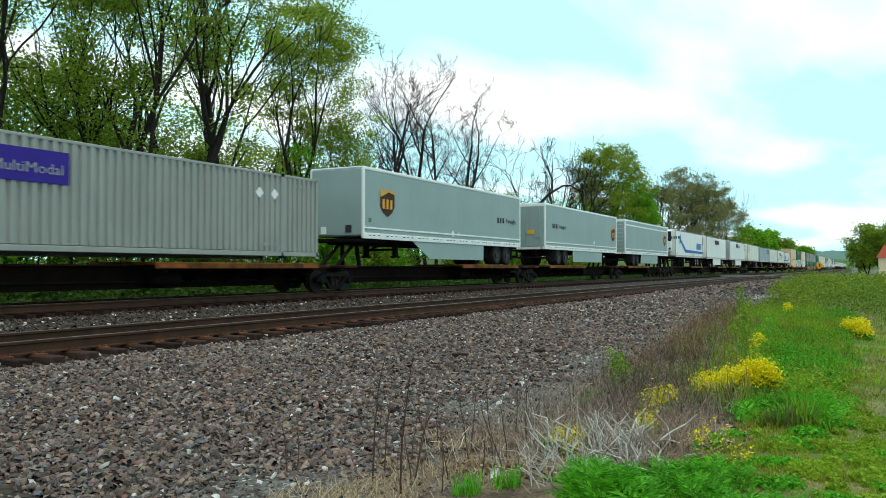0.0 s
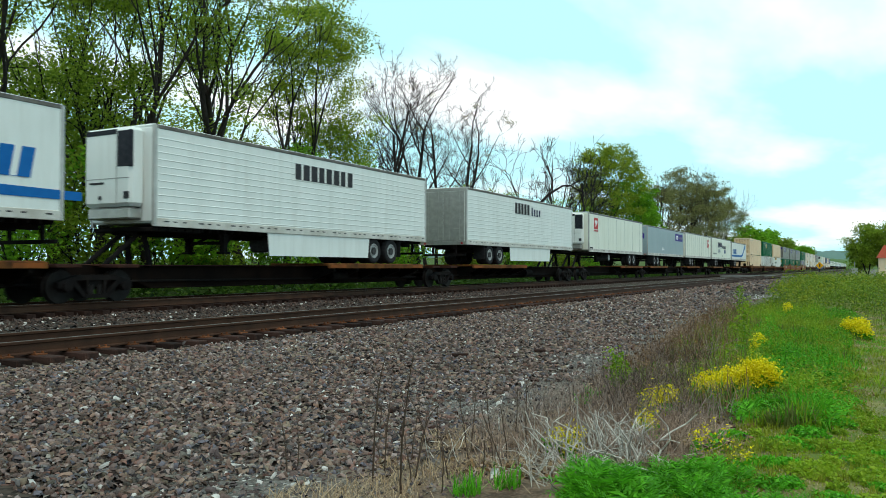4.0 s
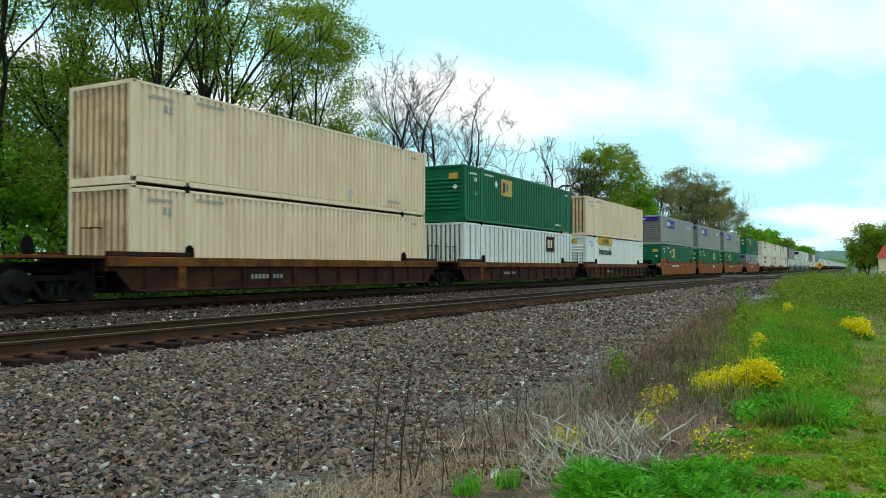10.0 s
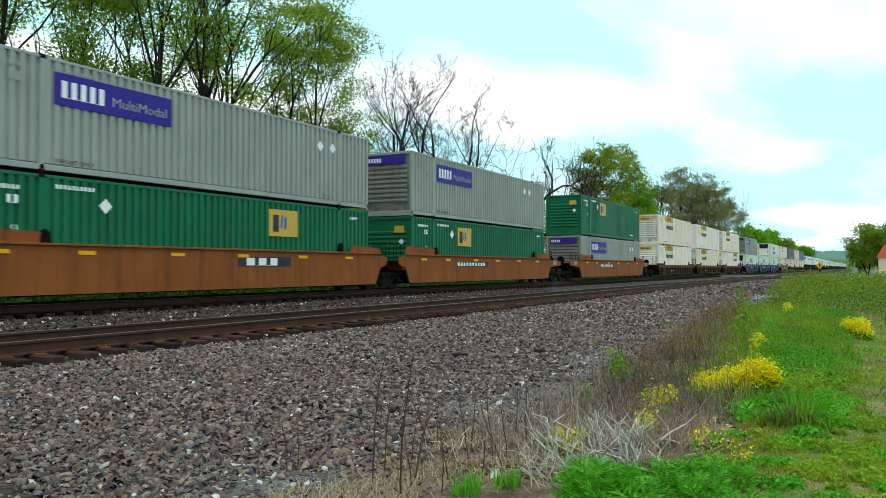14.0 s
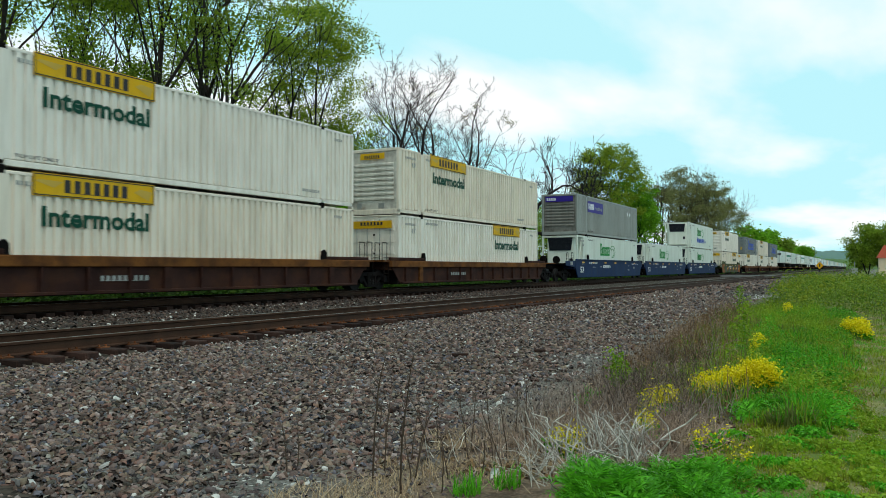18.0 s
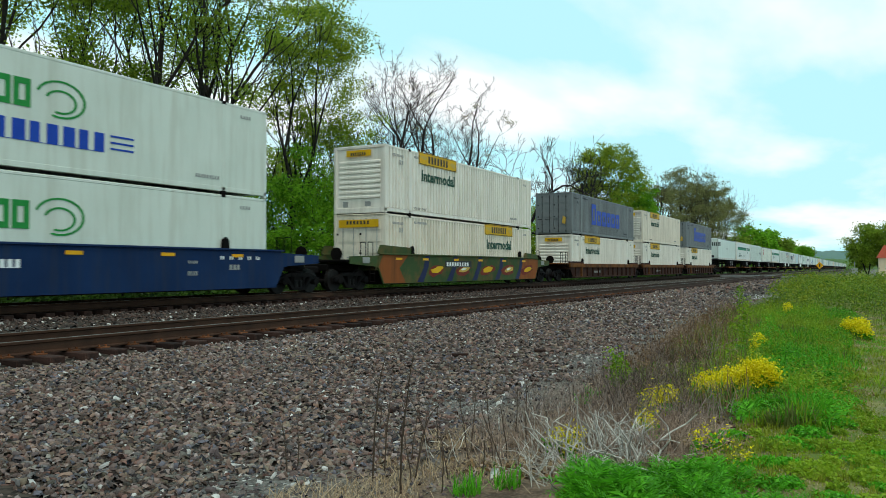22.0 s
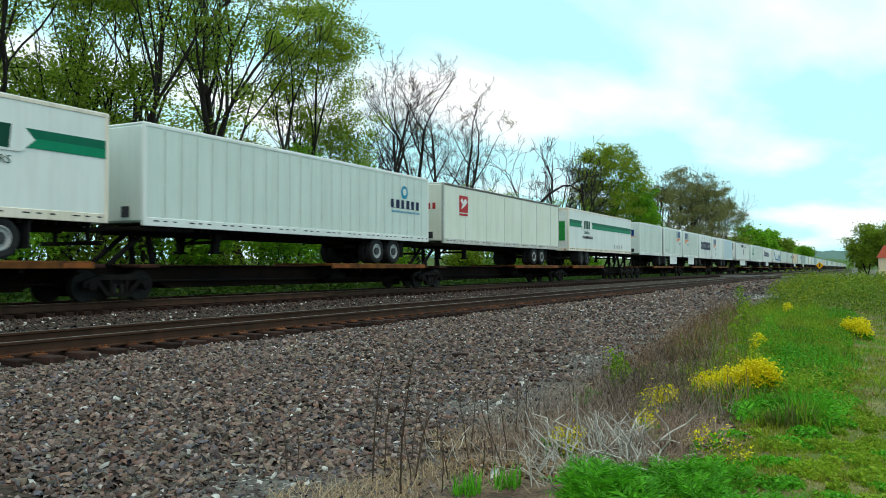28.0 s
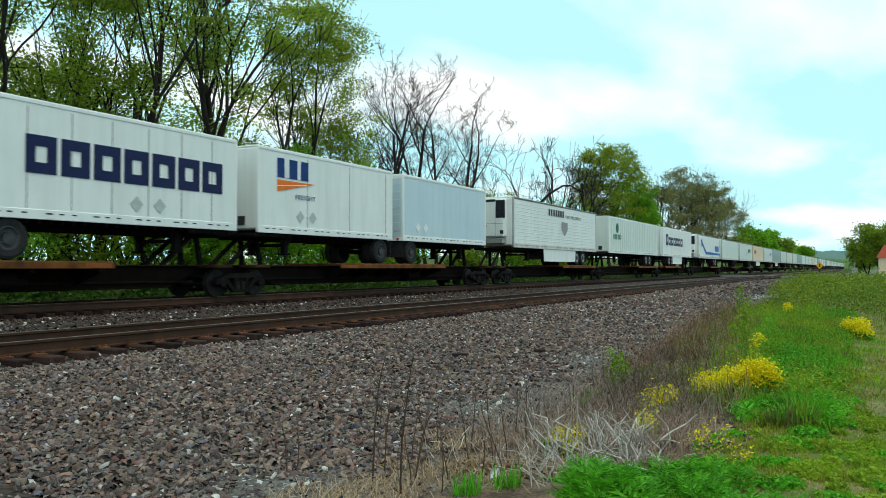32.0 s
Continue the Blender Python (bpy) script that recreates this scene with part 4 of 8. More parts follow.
# ---- well wagons
def well_wagon(off, style, joint_before, joint_after, length=16.15, code=""):
    """One well between two trucks. joint_before, joint_after: 'link' where it shares a truck, 'end' at a coupler."""
    tone = {"brown": "rust-brown ribbed", "orange": "faded orange smooth-sided", "blue": "dark blue smooth-sided", "camo": "patchy olive and rust smooth-sided"}[style]
    w = rolling("well_wagon", off, 0.0, tone + " well wagon on sooty trucks", "rail wagon", "wagons of the train")
    mat = M[style]
    L = length
    smooth_side = style != "brown"
    for s in (-1, 1):
        if smooth_side:
            pts = [(-0.75, 0.95), (-0.35, 0.27), (L + 0.35, 0.27), (L + 0.75, 0.95), (L + 0.75, 1.42), (L + 0.45, 1.48), (-0.45, 1.48), (-0.75, 1.42)]
            side = part("side_sill", lambda: Geo().prism(pts, -0.03, 0.03), mat, w, at=pose(0, s * 1.40, 0), key=("wellside", s))
            part("top_flange", lambda: Geo().cbox(-0.7, L + 0.7, -0.09, 0.05, 1.46, 1.52, 0.01), mat, side, at=pose(0, 0, 0), key="wflange")
            for xa, xb in ((-0.75, 2.0), (L - 1.4, L + 0.75)) if style != "blue" else ():
                part("raised_end", Geo().prism([(xa, 1.52), (xb, 1.52), (xb - 0.05, 1.78 if xa < 0 else 1.70), (xa + 0.2, 1.86 if xa < 0 else 1.78)], -0.025, 0.025), mat, side)
        else:
            side = part("side_sill", lambda: Geo().prism([(-0.75, 0.96), (-0.55, 0.80), (-0.05, 0.30), (L + 0.05, 0.30), (L + 0.55, 0.80), (L + 0.75, 0.96)], -0.02, 0.02), mat, w, at=pose(0, s * 1.38, 0), key="ribside")
            part("top_flange", lambda: Geo().cbox(-0.85, L + 0.85, -0.12, 0.12, 0.95, 1.22, 0.02), M["rust"], side, "rust-orange top chord", key="ribflange")
            part("bottom_flange", lambda: Geo().cbox(0.0, L, -0.12, 0.06, 0.26, 0.34, 0.01), mat, side, key="ribbottom")
            if s < 0:
                for i in range(13):
                    wide = i in (1, 5, 11)
                    part("rib", lambda: Geo().cbox(-0.13 if wide else -0.04, 0.13 if wide else 0.04, -0.115, 0.02, 0.30, 0.95, 0.008), M["rust"] if wide and i == 1 else mat, side,
                         at=pose(0.35 + i * (L - 0.7) / 12, 0, 0), key=("rib", wide))
            part("raised_end", Geo().cbox(-0.85, 2.0, -0.07, 0.07, 1.22, 1.36, 0.02), mat, side)
            part("raised_end", Geo().cbox(L - 1.9, L + 0.85, -0.07, 0.07, 1.22, 1.34, 0.02), mat, side)
        if s < 0:
            for x in (2.0, L - 2.0):
                part("container_guide", lambda: Geo().prism([(-0.14, 0), (0.14, 0), (0.12, 0.26), (0.02, 0.36), (-0.1, 0.3)], -0.05, 0.05), M["black"], side,
                     at=pose(x, 0, 1.22 if not smooth_side else 1.5), key="guide")
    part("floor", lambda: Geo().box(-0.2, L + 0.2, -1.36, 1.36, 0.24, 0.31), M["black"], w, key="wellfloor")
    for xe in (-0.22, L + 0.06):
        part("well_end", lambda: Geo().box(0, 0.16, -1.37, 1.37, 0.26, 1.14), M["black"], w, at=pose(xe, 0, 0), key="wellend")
    # ends
    for end, kind in ((0, joint_before), (1, joint_after)):
        sgn = -1 if end == 0 else 1
        xe = 0 if end == 0 else L
        reach = 1.75 if kind == "link" else 3.0
        a, b = sorted((xe + sgn * 0.2, xe + sgn * reach))
        part("end_platform", Geo().cbox(a, b, -0.55, 0.55, 0.80, 1.06, 0.03), M["black"], w)
        a, b = sorted((xe + sgn * 0.2, xe + sgn * 0.85))
        part("end_bulkhead", Geo().cbox(a, b, -1.36, 1.36, 0.82, 1.20, 0.03), mat, w)
        if smooth_side:
            far_end = 1.25 if kind == "link" else 2.7
            for s in (-1, 1):
                part("end_sill", Geo().prism([(xe + sgn * 0.72, 0.93), (xe + sgn * 1.0, 0.98), (xe + sgn * far_end, 1.08), (xe + sgn * far_end, 1.36), (xe + sgn * 0.72, 1.42)], -0.025, 0.025), mat, w, at=pose(0, s * 1.385, 0))
            if kind == "end":
                part("number_frame", Geo().cbox(xe + sgn * 1.6 - 0.25, xe + sgn * 1.6 + 0.25, -1.43, -1.40, 1.10, 1.34, 0.01), M["faint"], w)
        a, b = sorted((xe + sgn * 0.85, xe + sgn * (1.3 if kind == "link" else 2.9)))
        part("walkway", Geo().cbox(a, b, -1.38, 1.38, 1.16, 1.24, 0.01), M["rust"] if style == "brown" else M["black"], w)
        for y in (-1.3, -0.95):
            xx = xe + sgn * 0.95
            part("grab_iron", Geo().tube((xx, y, 1.2), (xx, y, 1.95), 0.016, n=6).tube((xx, y, 1.95), (xx + sgn * 0.35, y, 1.95), 0.016, n=6).tube((xx + sgn * 0.35, y, 1.95), (xx + sgn * 0.35, y, 1.2), 0.016, n=6), M["black"], w)
        part("ladder", Geo().tube((xe + sgn * 1.25, -1.36, 0.35), (xe + sgn * 1.25, -1.36, 1.2), 0.018, n=6).tube((xe + sgn * 0.92, -1.36, 0.35), (xe + sgn * 0.92, -1.36, 1.2), 0.018, n=6)
             .box(xe + min(sgn * 0.92, sgn * 1.25), xe + max(sgn * 0.92, sgn * 1.25), -1.375, -1.345, 0.36, 0.39).box(xe + min(sgn * 0.92, sgn * 1.25), xe + max(sgn * 0.92, sgn * 1.25), -1.375, -1.345, 0.68, 0.71), M["black"], w)
        if kind == "end":
            a, b = sorted((xe + sgn * 2.8, xe + sgn * 3.75))
            part("coupler", Geo().cbox(a, b, -0.14, 0.14, 0.72, 0.98, 0.04), M["truck"], w)
            part("brake_wheel", Geo().cyl((xe + sgn * 2.6, -0.7, 1.45), 0, 0.26, 0.04, 16).tube((xe + sgn * 2.55, -0.7, 1.2), (xe + sgn * 2.55, -0.7, 1.5), 0.03), M["black"], w)
            truck(w, xe + sgn * 2.05, 0.0)
        elif end == 0:
            truck(w, -1.7, 0.0)
    # stencils on the sill
    zt = 1.05 if smooth_side else 0.62
    yy = -1.445 if smooth_side else -1.42
    if code == "plate":
        shape(w, rect(4.0, 0.98, 7.6, 1.22), M["ink"], "number_board", y=yy + 0.008)
        marks(w, 4.15, 1.02, 3.2, 0.16, 10, M["decal"], y=yy, name="stencil")
    elif code == "logo":
        shape(w, rect(8.6, 0.96, 11.2, 1.28), M["ink"], "number_board", y=yy + 0.008)
        marks(w, 9.0, 1.0, 1.7, 0.24, 3, M["decal"], y=yy, name="stencil")
    elif code == "blue":
        letter(w, "53", 0.15, 0.60, 0.42, M["decal"], y=yy, width=0.75, bold=0.006)
        letter(w, "125 T", 0.5, 1.15, 0.16, M["faint"], y=yy)
        marks(w, 5.6, 0.92, 1.9, 0.20, 10, M["decal"], y=yy, name="stencil")
        marks(w, 4.75, 0.96, 0.5, 0.10, 5, M["faint"], y=yy, name="stencil"); marks(w, 3.0, 0.94, 0.7, 0.07, 6, M["faint"], y=yy, name="stencil"); marks(w, 12.6, 0.70, 0.4, 0.12, 4, M["faint"], y=yy, name="stencil")
        marks(w, 14.3, 0.86, 0.5, 0.16, 3, M["faint"], y=yy, name="stencil"); marks(w, 12.6, 1.05, 0.4, 0.08, 5, M["faint"], y=yy, name="stencil")
        for k in range(5):
            marks(w, 2.2 + k * 0.42, 1.2, 0.25, 0.13, 2, M["decal"], y=yy, name="stencil")
            marks(w, 13.9 + k * 0.4, 1.18, 0.2, 0.1, 2, M["decal"], y=yy, name="stencil")
    elif style == "brown":
        marks(w, 4.6, 0.58, 1.6, 0.14, 9, M["faint"], y=yy, name="stencil")
    if smooth_side:
        for x in (0.6, 2.9, 5.9, 8.6, 11.6, 14.4):
            part("reflector", lambda: Geo().box(0, 0.5, 0, 0.004, 0, 0.10), M["amber"], w, at=pose(x, yy, 1.25), key="reflector")
    if style == "camo":
        rng = random.Random(8)

        def blob(x, z, rx, rz, lean=0.3, n=12):
            return [(x + rx * math.cos(q) * rng.uniform(0.7, 1.2) + lean * math.sin(q), z + rz * math.sin(q) * rng.uniform(0.7, 1.1)) for q in [i * 2 * math.pi / n for i in range(n)]]

        shape(w, [(L - 2.2, 0.29), (L + 0.3, 0.29), (L + 0.72, 0.96), (L + 0.72, 1.40), (L - 1.4, 1.45), (L - 1.9, 0.9)], M["orange"], "paint_patch", y=yy + 0.008)
        shape(w, [(-0.3, 0.29), (1.4, 0.29), (0.9, 0.9), (1.6, 1.45), (-0.4, 1.45), (-0.7, 0.96)], M["orange"], "paint_patch", y=yy + 0.008)
        for k in range(5):
            x = 2.4 + k * 2.75
            shape(w, [(x, 0.30), (x + 0.55, 0.30), (x + 1.0, 0.95), (x + 1.15, 1.46), (x + 0.75, 1.46), (x + 0.55, 0.9)], M["navy"], "paint_stripe", y=yy + 0.007)
            shape(w, blob(x + 1.75, 0.80, 0.85, 0.30), M["deepred"], "paint_patch", y=yy + 0.006)
            shape(w, blob(x + 1.85, 0.84, 0.55, 0.17), M["gold"] if k % 2 else M["yellow"], "paint_patch", y=yy + 0.002)
            if k % 2:
                shape(w, blob(x + 1.8, 0.86, 0.25, 0.08, 0.1, 8), M["cream"], "paint_patch", y=yy - 0.002)
        shape(w, rect(5.0, 0.95, 7.8, 1.25), M["ink"], "number_board", y=yy)
        marks(w, 5.15, 1.0, 2.4, 0.18, 9, M["decal"], y=yy - 0.006, name="stencil")
    return w


# ---- spine wagons
DECK = 1.10


def spine_wagon(off, x0, x1, deck, before, after, off_hitch=None, far=False):
    """A spine between joints x0 and x1 (from off) with a wheel deck and a hitch stand."""
    w = rolling("spine_wagon", off, 0.0, "black skeleton wagon with rusty orange wheel deck", "rail wagon", "wagons of the train")
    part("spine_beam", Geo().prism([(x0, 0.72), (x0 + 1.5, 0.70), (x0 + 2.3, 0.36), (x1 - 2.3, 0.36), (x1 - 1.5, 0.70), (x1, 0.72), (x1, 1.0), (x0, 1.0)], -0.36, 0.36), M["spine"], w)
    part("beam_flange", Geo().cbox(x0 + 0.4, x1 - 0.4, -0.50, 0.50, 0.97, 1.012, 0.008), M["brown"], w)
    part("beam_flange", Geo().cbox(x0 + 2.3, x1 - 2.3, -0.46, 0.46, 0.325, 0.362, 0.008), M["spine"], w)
    d = part("wheel_deck", Geo().cbox(deck[0], deck[1], -1.40, 1.40, 1.0, DECK - 0.01, 0.01), M["rust"], w, "rusty wheel deck with yellow edge marks")
    part("edge_beam", Geo().cbox(deck[0] - 0.1, deck[1] + 0.1, -1.43, -1.36, 0.90, 1.07, 0.012), M["rust"], d)
    part("edge_mark", Geo().cbox(deck[0], deck[0] + 1.0, -1.436, -1.425, 0.92, 1.04, 0.002), M["orange"], d)
    part("edge_mark", Geo().cbox(deck[1] - 0.8, deck[1], -1.436, -1.425, 0.92, 1.04, 0.002), M["orange"], d)
    if far:
        part("hitch", Geo().cbox(off_hitch[0] - 0.28, off_hitch[0] + 0.28, -0.5, 0.5, 0.98, 1.98, 0.03), M["truck"], w)
        for s in (-0.88, 0.88):
            part("wheel", wheel_geo, M["wheelsteel"], w, at=pose(x0 + s, -0.78, 0.44), key="wheel")
        part("side_frame", truck_frame, M["truck"], w, at=pose(x0, -1.0, 0), key="side_frame")
        return w
    for i in range(5):
        x = deck[0] + 0.3 + i * (deck[1] - deck[0] - 0.6) / 4
        part("outrigger", Geo().prism_x([(-1.38, 0.98), (-0.3, 0.98), (-0.3, 0.42), (-1.38, 0.80)], x - 0.05, x + 0.05).prism_x([(1.38, 0.98), (0.3, 0.98), (0.3, 0.52), (1.38, 0.86)], x - 0.05, x + 0.05), M["black"], w)
    for hx in off_hitch or []:
        h = part("hitch", Geo().cbox(hx - 0.28, hx + 0.28, -0.5, 0.5, 1.86, 1.98, 0.03), M["truck"], w)
        for s in (-1, 1):
            part("hitch_leg", Geo().tube((hx + 0.1, s * 0.35, 1.9), (hx + 0.25, s * 0.42, 0.95), 0.09, n=8), M["truck"], h)
            part("hitch_brace", Geo().tube((hx - 0.1, s * 0.35, 1.9), (hx - 1.3, s * 0.38, 0.98), 0.075, n=8), M["truck"], h)
    for xx in (x0 + 0.9, x1 - 0.9):
        part("end_plate", Geo().cbox(xx - 0.35, xx + 0.35, -1.2, 1.2, 0.92, 1.02, 0.015), M["brown"], w)
    part("brake_pipe", Geo().tube((x0 + 1.5, -0.42, 0.55), (x1 - 1.5, -0.42, 0.5), 0.035, n=6), M["truck"], w)
    part("air_tank", Geo().cyl(((x0 + x1) / 2 + 1.5, -0.75, 0.62), 0, 0.20, 1.0, 12), M["black"], w)
    if before == "end":
        truck(w, x0 + 1.75, 0.0)
        part("coupler", Geo().cbox(x0 - 0.45, x0 + 0.3, -0.14, 0.14, 0.72, 0.98, 0.04), M["truck"], w)
    else:
        truck(w, x0, 0.0)
    if after == "end":
        truck(w, x1 - 1.75, 0.0)
        part("coupler", Geo().cbox(x1 - 0.3, x1 + 0.45, -0.14, 0.14, 0.72, 0.98, 0.04), M["truck"], w)
    return w


# ---- road trailers
def tyre_geo():
    g = Geo()
    n = 20
    prof = [(0.30, -0.14), (0.42, -0.16), (0.49, -0.13), (0.505, -0.06), (0.505, 0.06), (0.49, 0.13), (0.42, 0.16), (0.30, 0.14)]
    k = len(prof)
    for i in range(n):
        a = 2 * math.pi * i / n
        g.v += [(r * math.cos(a), y, r * math.sin(a)) for r, y in prof]
    for i in range(n):
        for j in range(k):
            g.f.append((i * k + j, i * k + (j + 1) % k, ((i + 1) % n) * k + (j + 1) % k, ((i + 1) % n) * k + j))
    return g


def rim_geo():
    """A dished ring."""
    g = Geo()
    n, prof = 18, [(0.31, -0.06), (0.27, -0.075), (0.22, -0.03), (0.15, -0.02), (0.15, 0.03), (0.31, 0.03)]
    k = len(prof)
    for i in range(n):
        a = 2 * math.pi * i / n
        g.v += [(r * math.cos(a), y, r * math.sin(a)) for r, y in prof]
    for i in range(n):
        for j in range(k):
            g.f.append((i * k + j, i * k + (j + 1) % k, ((i + 1) % n) * k + (j + 1) % k, ((i + 1) % n) * k + j))
    return g


def hub_geo():
    return Geo().cyl((0, -0.03, 0), 1, 0.15, 0.10, 14, r2=0.11)


def road_wheels(t, xs, bright, far=False):
    for x in xs:
        if far:
            part("tyre", tyre_geo, M["tyre"], t, at=pose(x, -1.10, 0.505), key="tyre")
            continue
        part("axle", lambda: Geo().cyl((0, 0, 0.5), 1, 0.065, 2.2, 8), M["black"], t, at=pose(x, 0, 0), key="taxle")
        for s in (-1, 1):
            ty = part("tyre", tyre_geo, M["tyre"], t, at=pose(x, s * 1.10, 0.505, 0, 0, 0 if s < 0 else 180), key="tyre")
            part("rim", rim_geo, M["rim"] if bright else M["darkrim"], ty, at=pose(0, -0.07, 0), key="trim")
            part("hub", hub_geo, M["darkrim"], ty, at=pose(0, -0.07, 0), key="thub")
            part("inner_tyre", tyre_geo, M["tyre"], t, at=pose(x, s * 0.76, 0.505), key="tyre")


def trailer(off, length=16.15, body="white", lead="nose", label="", top=3.86, floor=0.98, wheels=(2.9, 4.2), bright=True, skirt=None, ribs=0,
            reefer=False, leg=3.3, trim="alu", z=DECK, doors="alu", simple=False, rivets=True):
    """A box trailer. lead: 'nose' or 'doors', the end that faces -x."""
    t = rolling("semi_trailer", off, z, label, "trailer", "trailers on the train")
    L, bm_, tm = length, M[body], M[trim]
    x0 = 0.0
    part("box", lambda: Geo().cbox(x0, L, -SIDE + 0.012, SIDE, floor + 0.10, top - 0.06, 0.03 if lead == "doors" else 0.06), bm_, t, key=("tbox", L, lead, floor, top))
    part("roof", lambda: Geo().cbox(x0 + 0.01, L - 0.01, -SIDE + 0.03, SIDE - 0.03, top - 0.07, top, 0.03), M["white"], t, key=("troof", L, top))
    part("top_rail", lambda: Geo().cbox(x0, L, -SIDE - 0.004, -SIDE + 0.05, top - 0.13, top - 0.02, 0.012), M["railgrimy"] if trim == "alu" else tm, t, key=("ttop", L, top))
    part("bottom_rail", lambda: Geo().cbox(x0, L, -SIDE - 0.006, -SIDE + 0.06, floor, floor + 0.24, 0.012), M["railpale"] if trim == "alu" else tm, t, key=("tbot", L, floor))
    part("floor_frame", lambda: floor_beams(L, floor), M["black"], t, key=("tfloor", L, floor))["kind"] = "stuff"
    part("corner_post", lambda: Geo().cbox(-0.006, 0.12, -SIDE - 0.008, -SIDE + 0.1, floor, top - 0.02, 0.02), tm, t, key=("tpost", floor, top))
    part("corner_post", lambda: Geo().cbox(-0.006, 0.12, SIDE - 0.1, SIDE + 0.008, floor, top - 0.02, 0.02), tm, t, key=("tpost2", floor, top))
    part("corner_post", lambda: Geo().cbox(-0.12, 0.006, -SIDE - 0.008, -SIDE + 0.1, floor, top - 0.02, 0.02), tm, t, at=pose(L, 0, 0), key=("tpost3", floor, top))
    if ribs:
        n = int((L - 0.4) / ribs)
        for i in range(1, n + 1):
            part("side_rib", lambda: Geo().prism_x([(-SIDE + 0.013, 0), (-SIDE - 0.003, 0.02), (-SIDE - 0.003, top - floor - 0.32), (-SIDE + 0.013, top - floor - 0.3)], -0.035, 0.035), bm_, t,
                 at=pose(0.1 + i * (L - 0.2) / (n + 1), 0, floor + 0.18), key=("trib", top, floor))
            # a thin darker strip beside each rib paints in the rib's shading
            part("panel_seam", lambda: Geo().box(-0.007, 0.007, -SIDE - 0.004, -SIDE + 0.013, 0.08, top - floor - 0.34), M["palemark"], t, at=pose(0.155 + i * (L - 0.2) / (n + 1), 0, floor + 0.18), key=("tribshade", top, floor))
    if rivets and not simple:
        part("marker_strip", lambda: strip_marks(L, floor), M["ink"], t, "dark slots along the bottom rail", key=("tmark", L, floor))["kind"] = "stuff"
    rear = 0.0 if lead == "doors" else L
    s = 1 if lead == "doors" else -1
    road_wheels(t, [rear + s * w for w in wheels], bright, simple)
    part("wheel_frame", lambda: Geo().box(-1.9 if len(wheels) > 1 else -0.9, 1.9 if len(wheels) > 1 else 0.9, -0.5, 0.5, 0.62, floor), M["black"], t, at=pose(rear + s * sum(wheels) / len(wheels), 0, 0), key=("bogie", len(wheels), floor))
    for w in (min(wheels) - 0.72,):
        part("mud_flap", lambda: Geo().box(-0.012, 0.012, -1.26, -0.62, 0.28, floor - 0.04), M["tyre"], t, at=pose(rear + s * w, 0, 0), key=("flap", floor))
    if simple:
        if skirt:
            part("side_skirt", Geo().box(skirt[0], skirt[1], -SIDE + 0.06, -SIDE + 0.075, 0.22, floor), M["white"], t)
        return t
    nose = L - rear
    lx = nose - s * leg
    for sy in (-0.75, 0.75):
        g = part("landing_leg", lambda: Geo().cbox(-0.10, 0.10, -0.10, 0.10, 0.32, floor, 0.015).cbox(-0.17, 0.17, -0.16, 0.16, 0.26, 0.33, 0.015).prism([(-0.32, floor), (0.32, floor), (0.11, floor - 0.42), (-0.11, floor - 0.42)], -0.03, 0.03), M["truck"], t, at=pose(lx, sy, 0), key=("leg", floor))
    part("leg_brace", lambda: Geo().tube((0, -0.75, 0.5), (0.9, -0.4, floor), 0.05, n=6).tube((0, 0.75, 0.5), (0.9, 0.4, floor), 0.05, n=6).box(-0.04, 0.04, -0.75, 0.75, 0.56, 0.66), M["truck"], t, at=pose(lx, 0, 0, 0, 0, 0), key=("legbrace", floor))
    kx = nose - s * 0.95
    part("kingpin_plate", lambda: Geo().cbox(-0.95, 0.95, -SIDE + 0.10, SIDE - 0.10, floor - 0.14, floor - 0.02, 0.02), M["black"], t, at=pose(kx, 0, 0), key=("kingpin", floor))
    part("underride_bar", lambda: Geo().cbox(-0.05, 0.05, -1.2, 1.2, 0.42, 0.52, 0.01).box(-0.04, 0.04, -0.7, -0.6, 0.5, floor).box(-0.04, 0.04, 0.6, 0.7, 0.5, floor), M["truck"], t, at=pose(rear + s * 0.12, 0, 0), key=("underride", floor))
    if skirt:
        part("side_skirt", Geo().prism([(skirt[0], 0.22), (skirt[1], 0.22), (skirt[1] + 0.1, floor), (skirt[0] - 0.1, floor)] if len(skirt) == 2 else
                                       [(skirt[0] + skirt[2], 0.22), (skirt[1], 0.22), (skirt[1] + 0.05, floor), (skirt[0], floor)], -SIDE + 0.03, -SIDE + 0.045), bm_ if body == "trailergrey" else M["white"], t, "smooth side skirt")
        if body == "trailergrey":
            part("rub_rail", lambda: Geo().cbox(0.1, L - 0.1, -SIDE - 0.012, -SIDE + 0.02, floor + 0.40, floor + 0.47, 0.008), tm, t, "pale rub rail", key=("rub", L, floor))
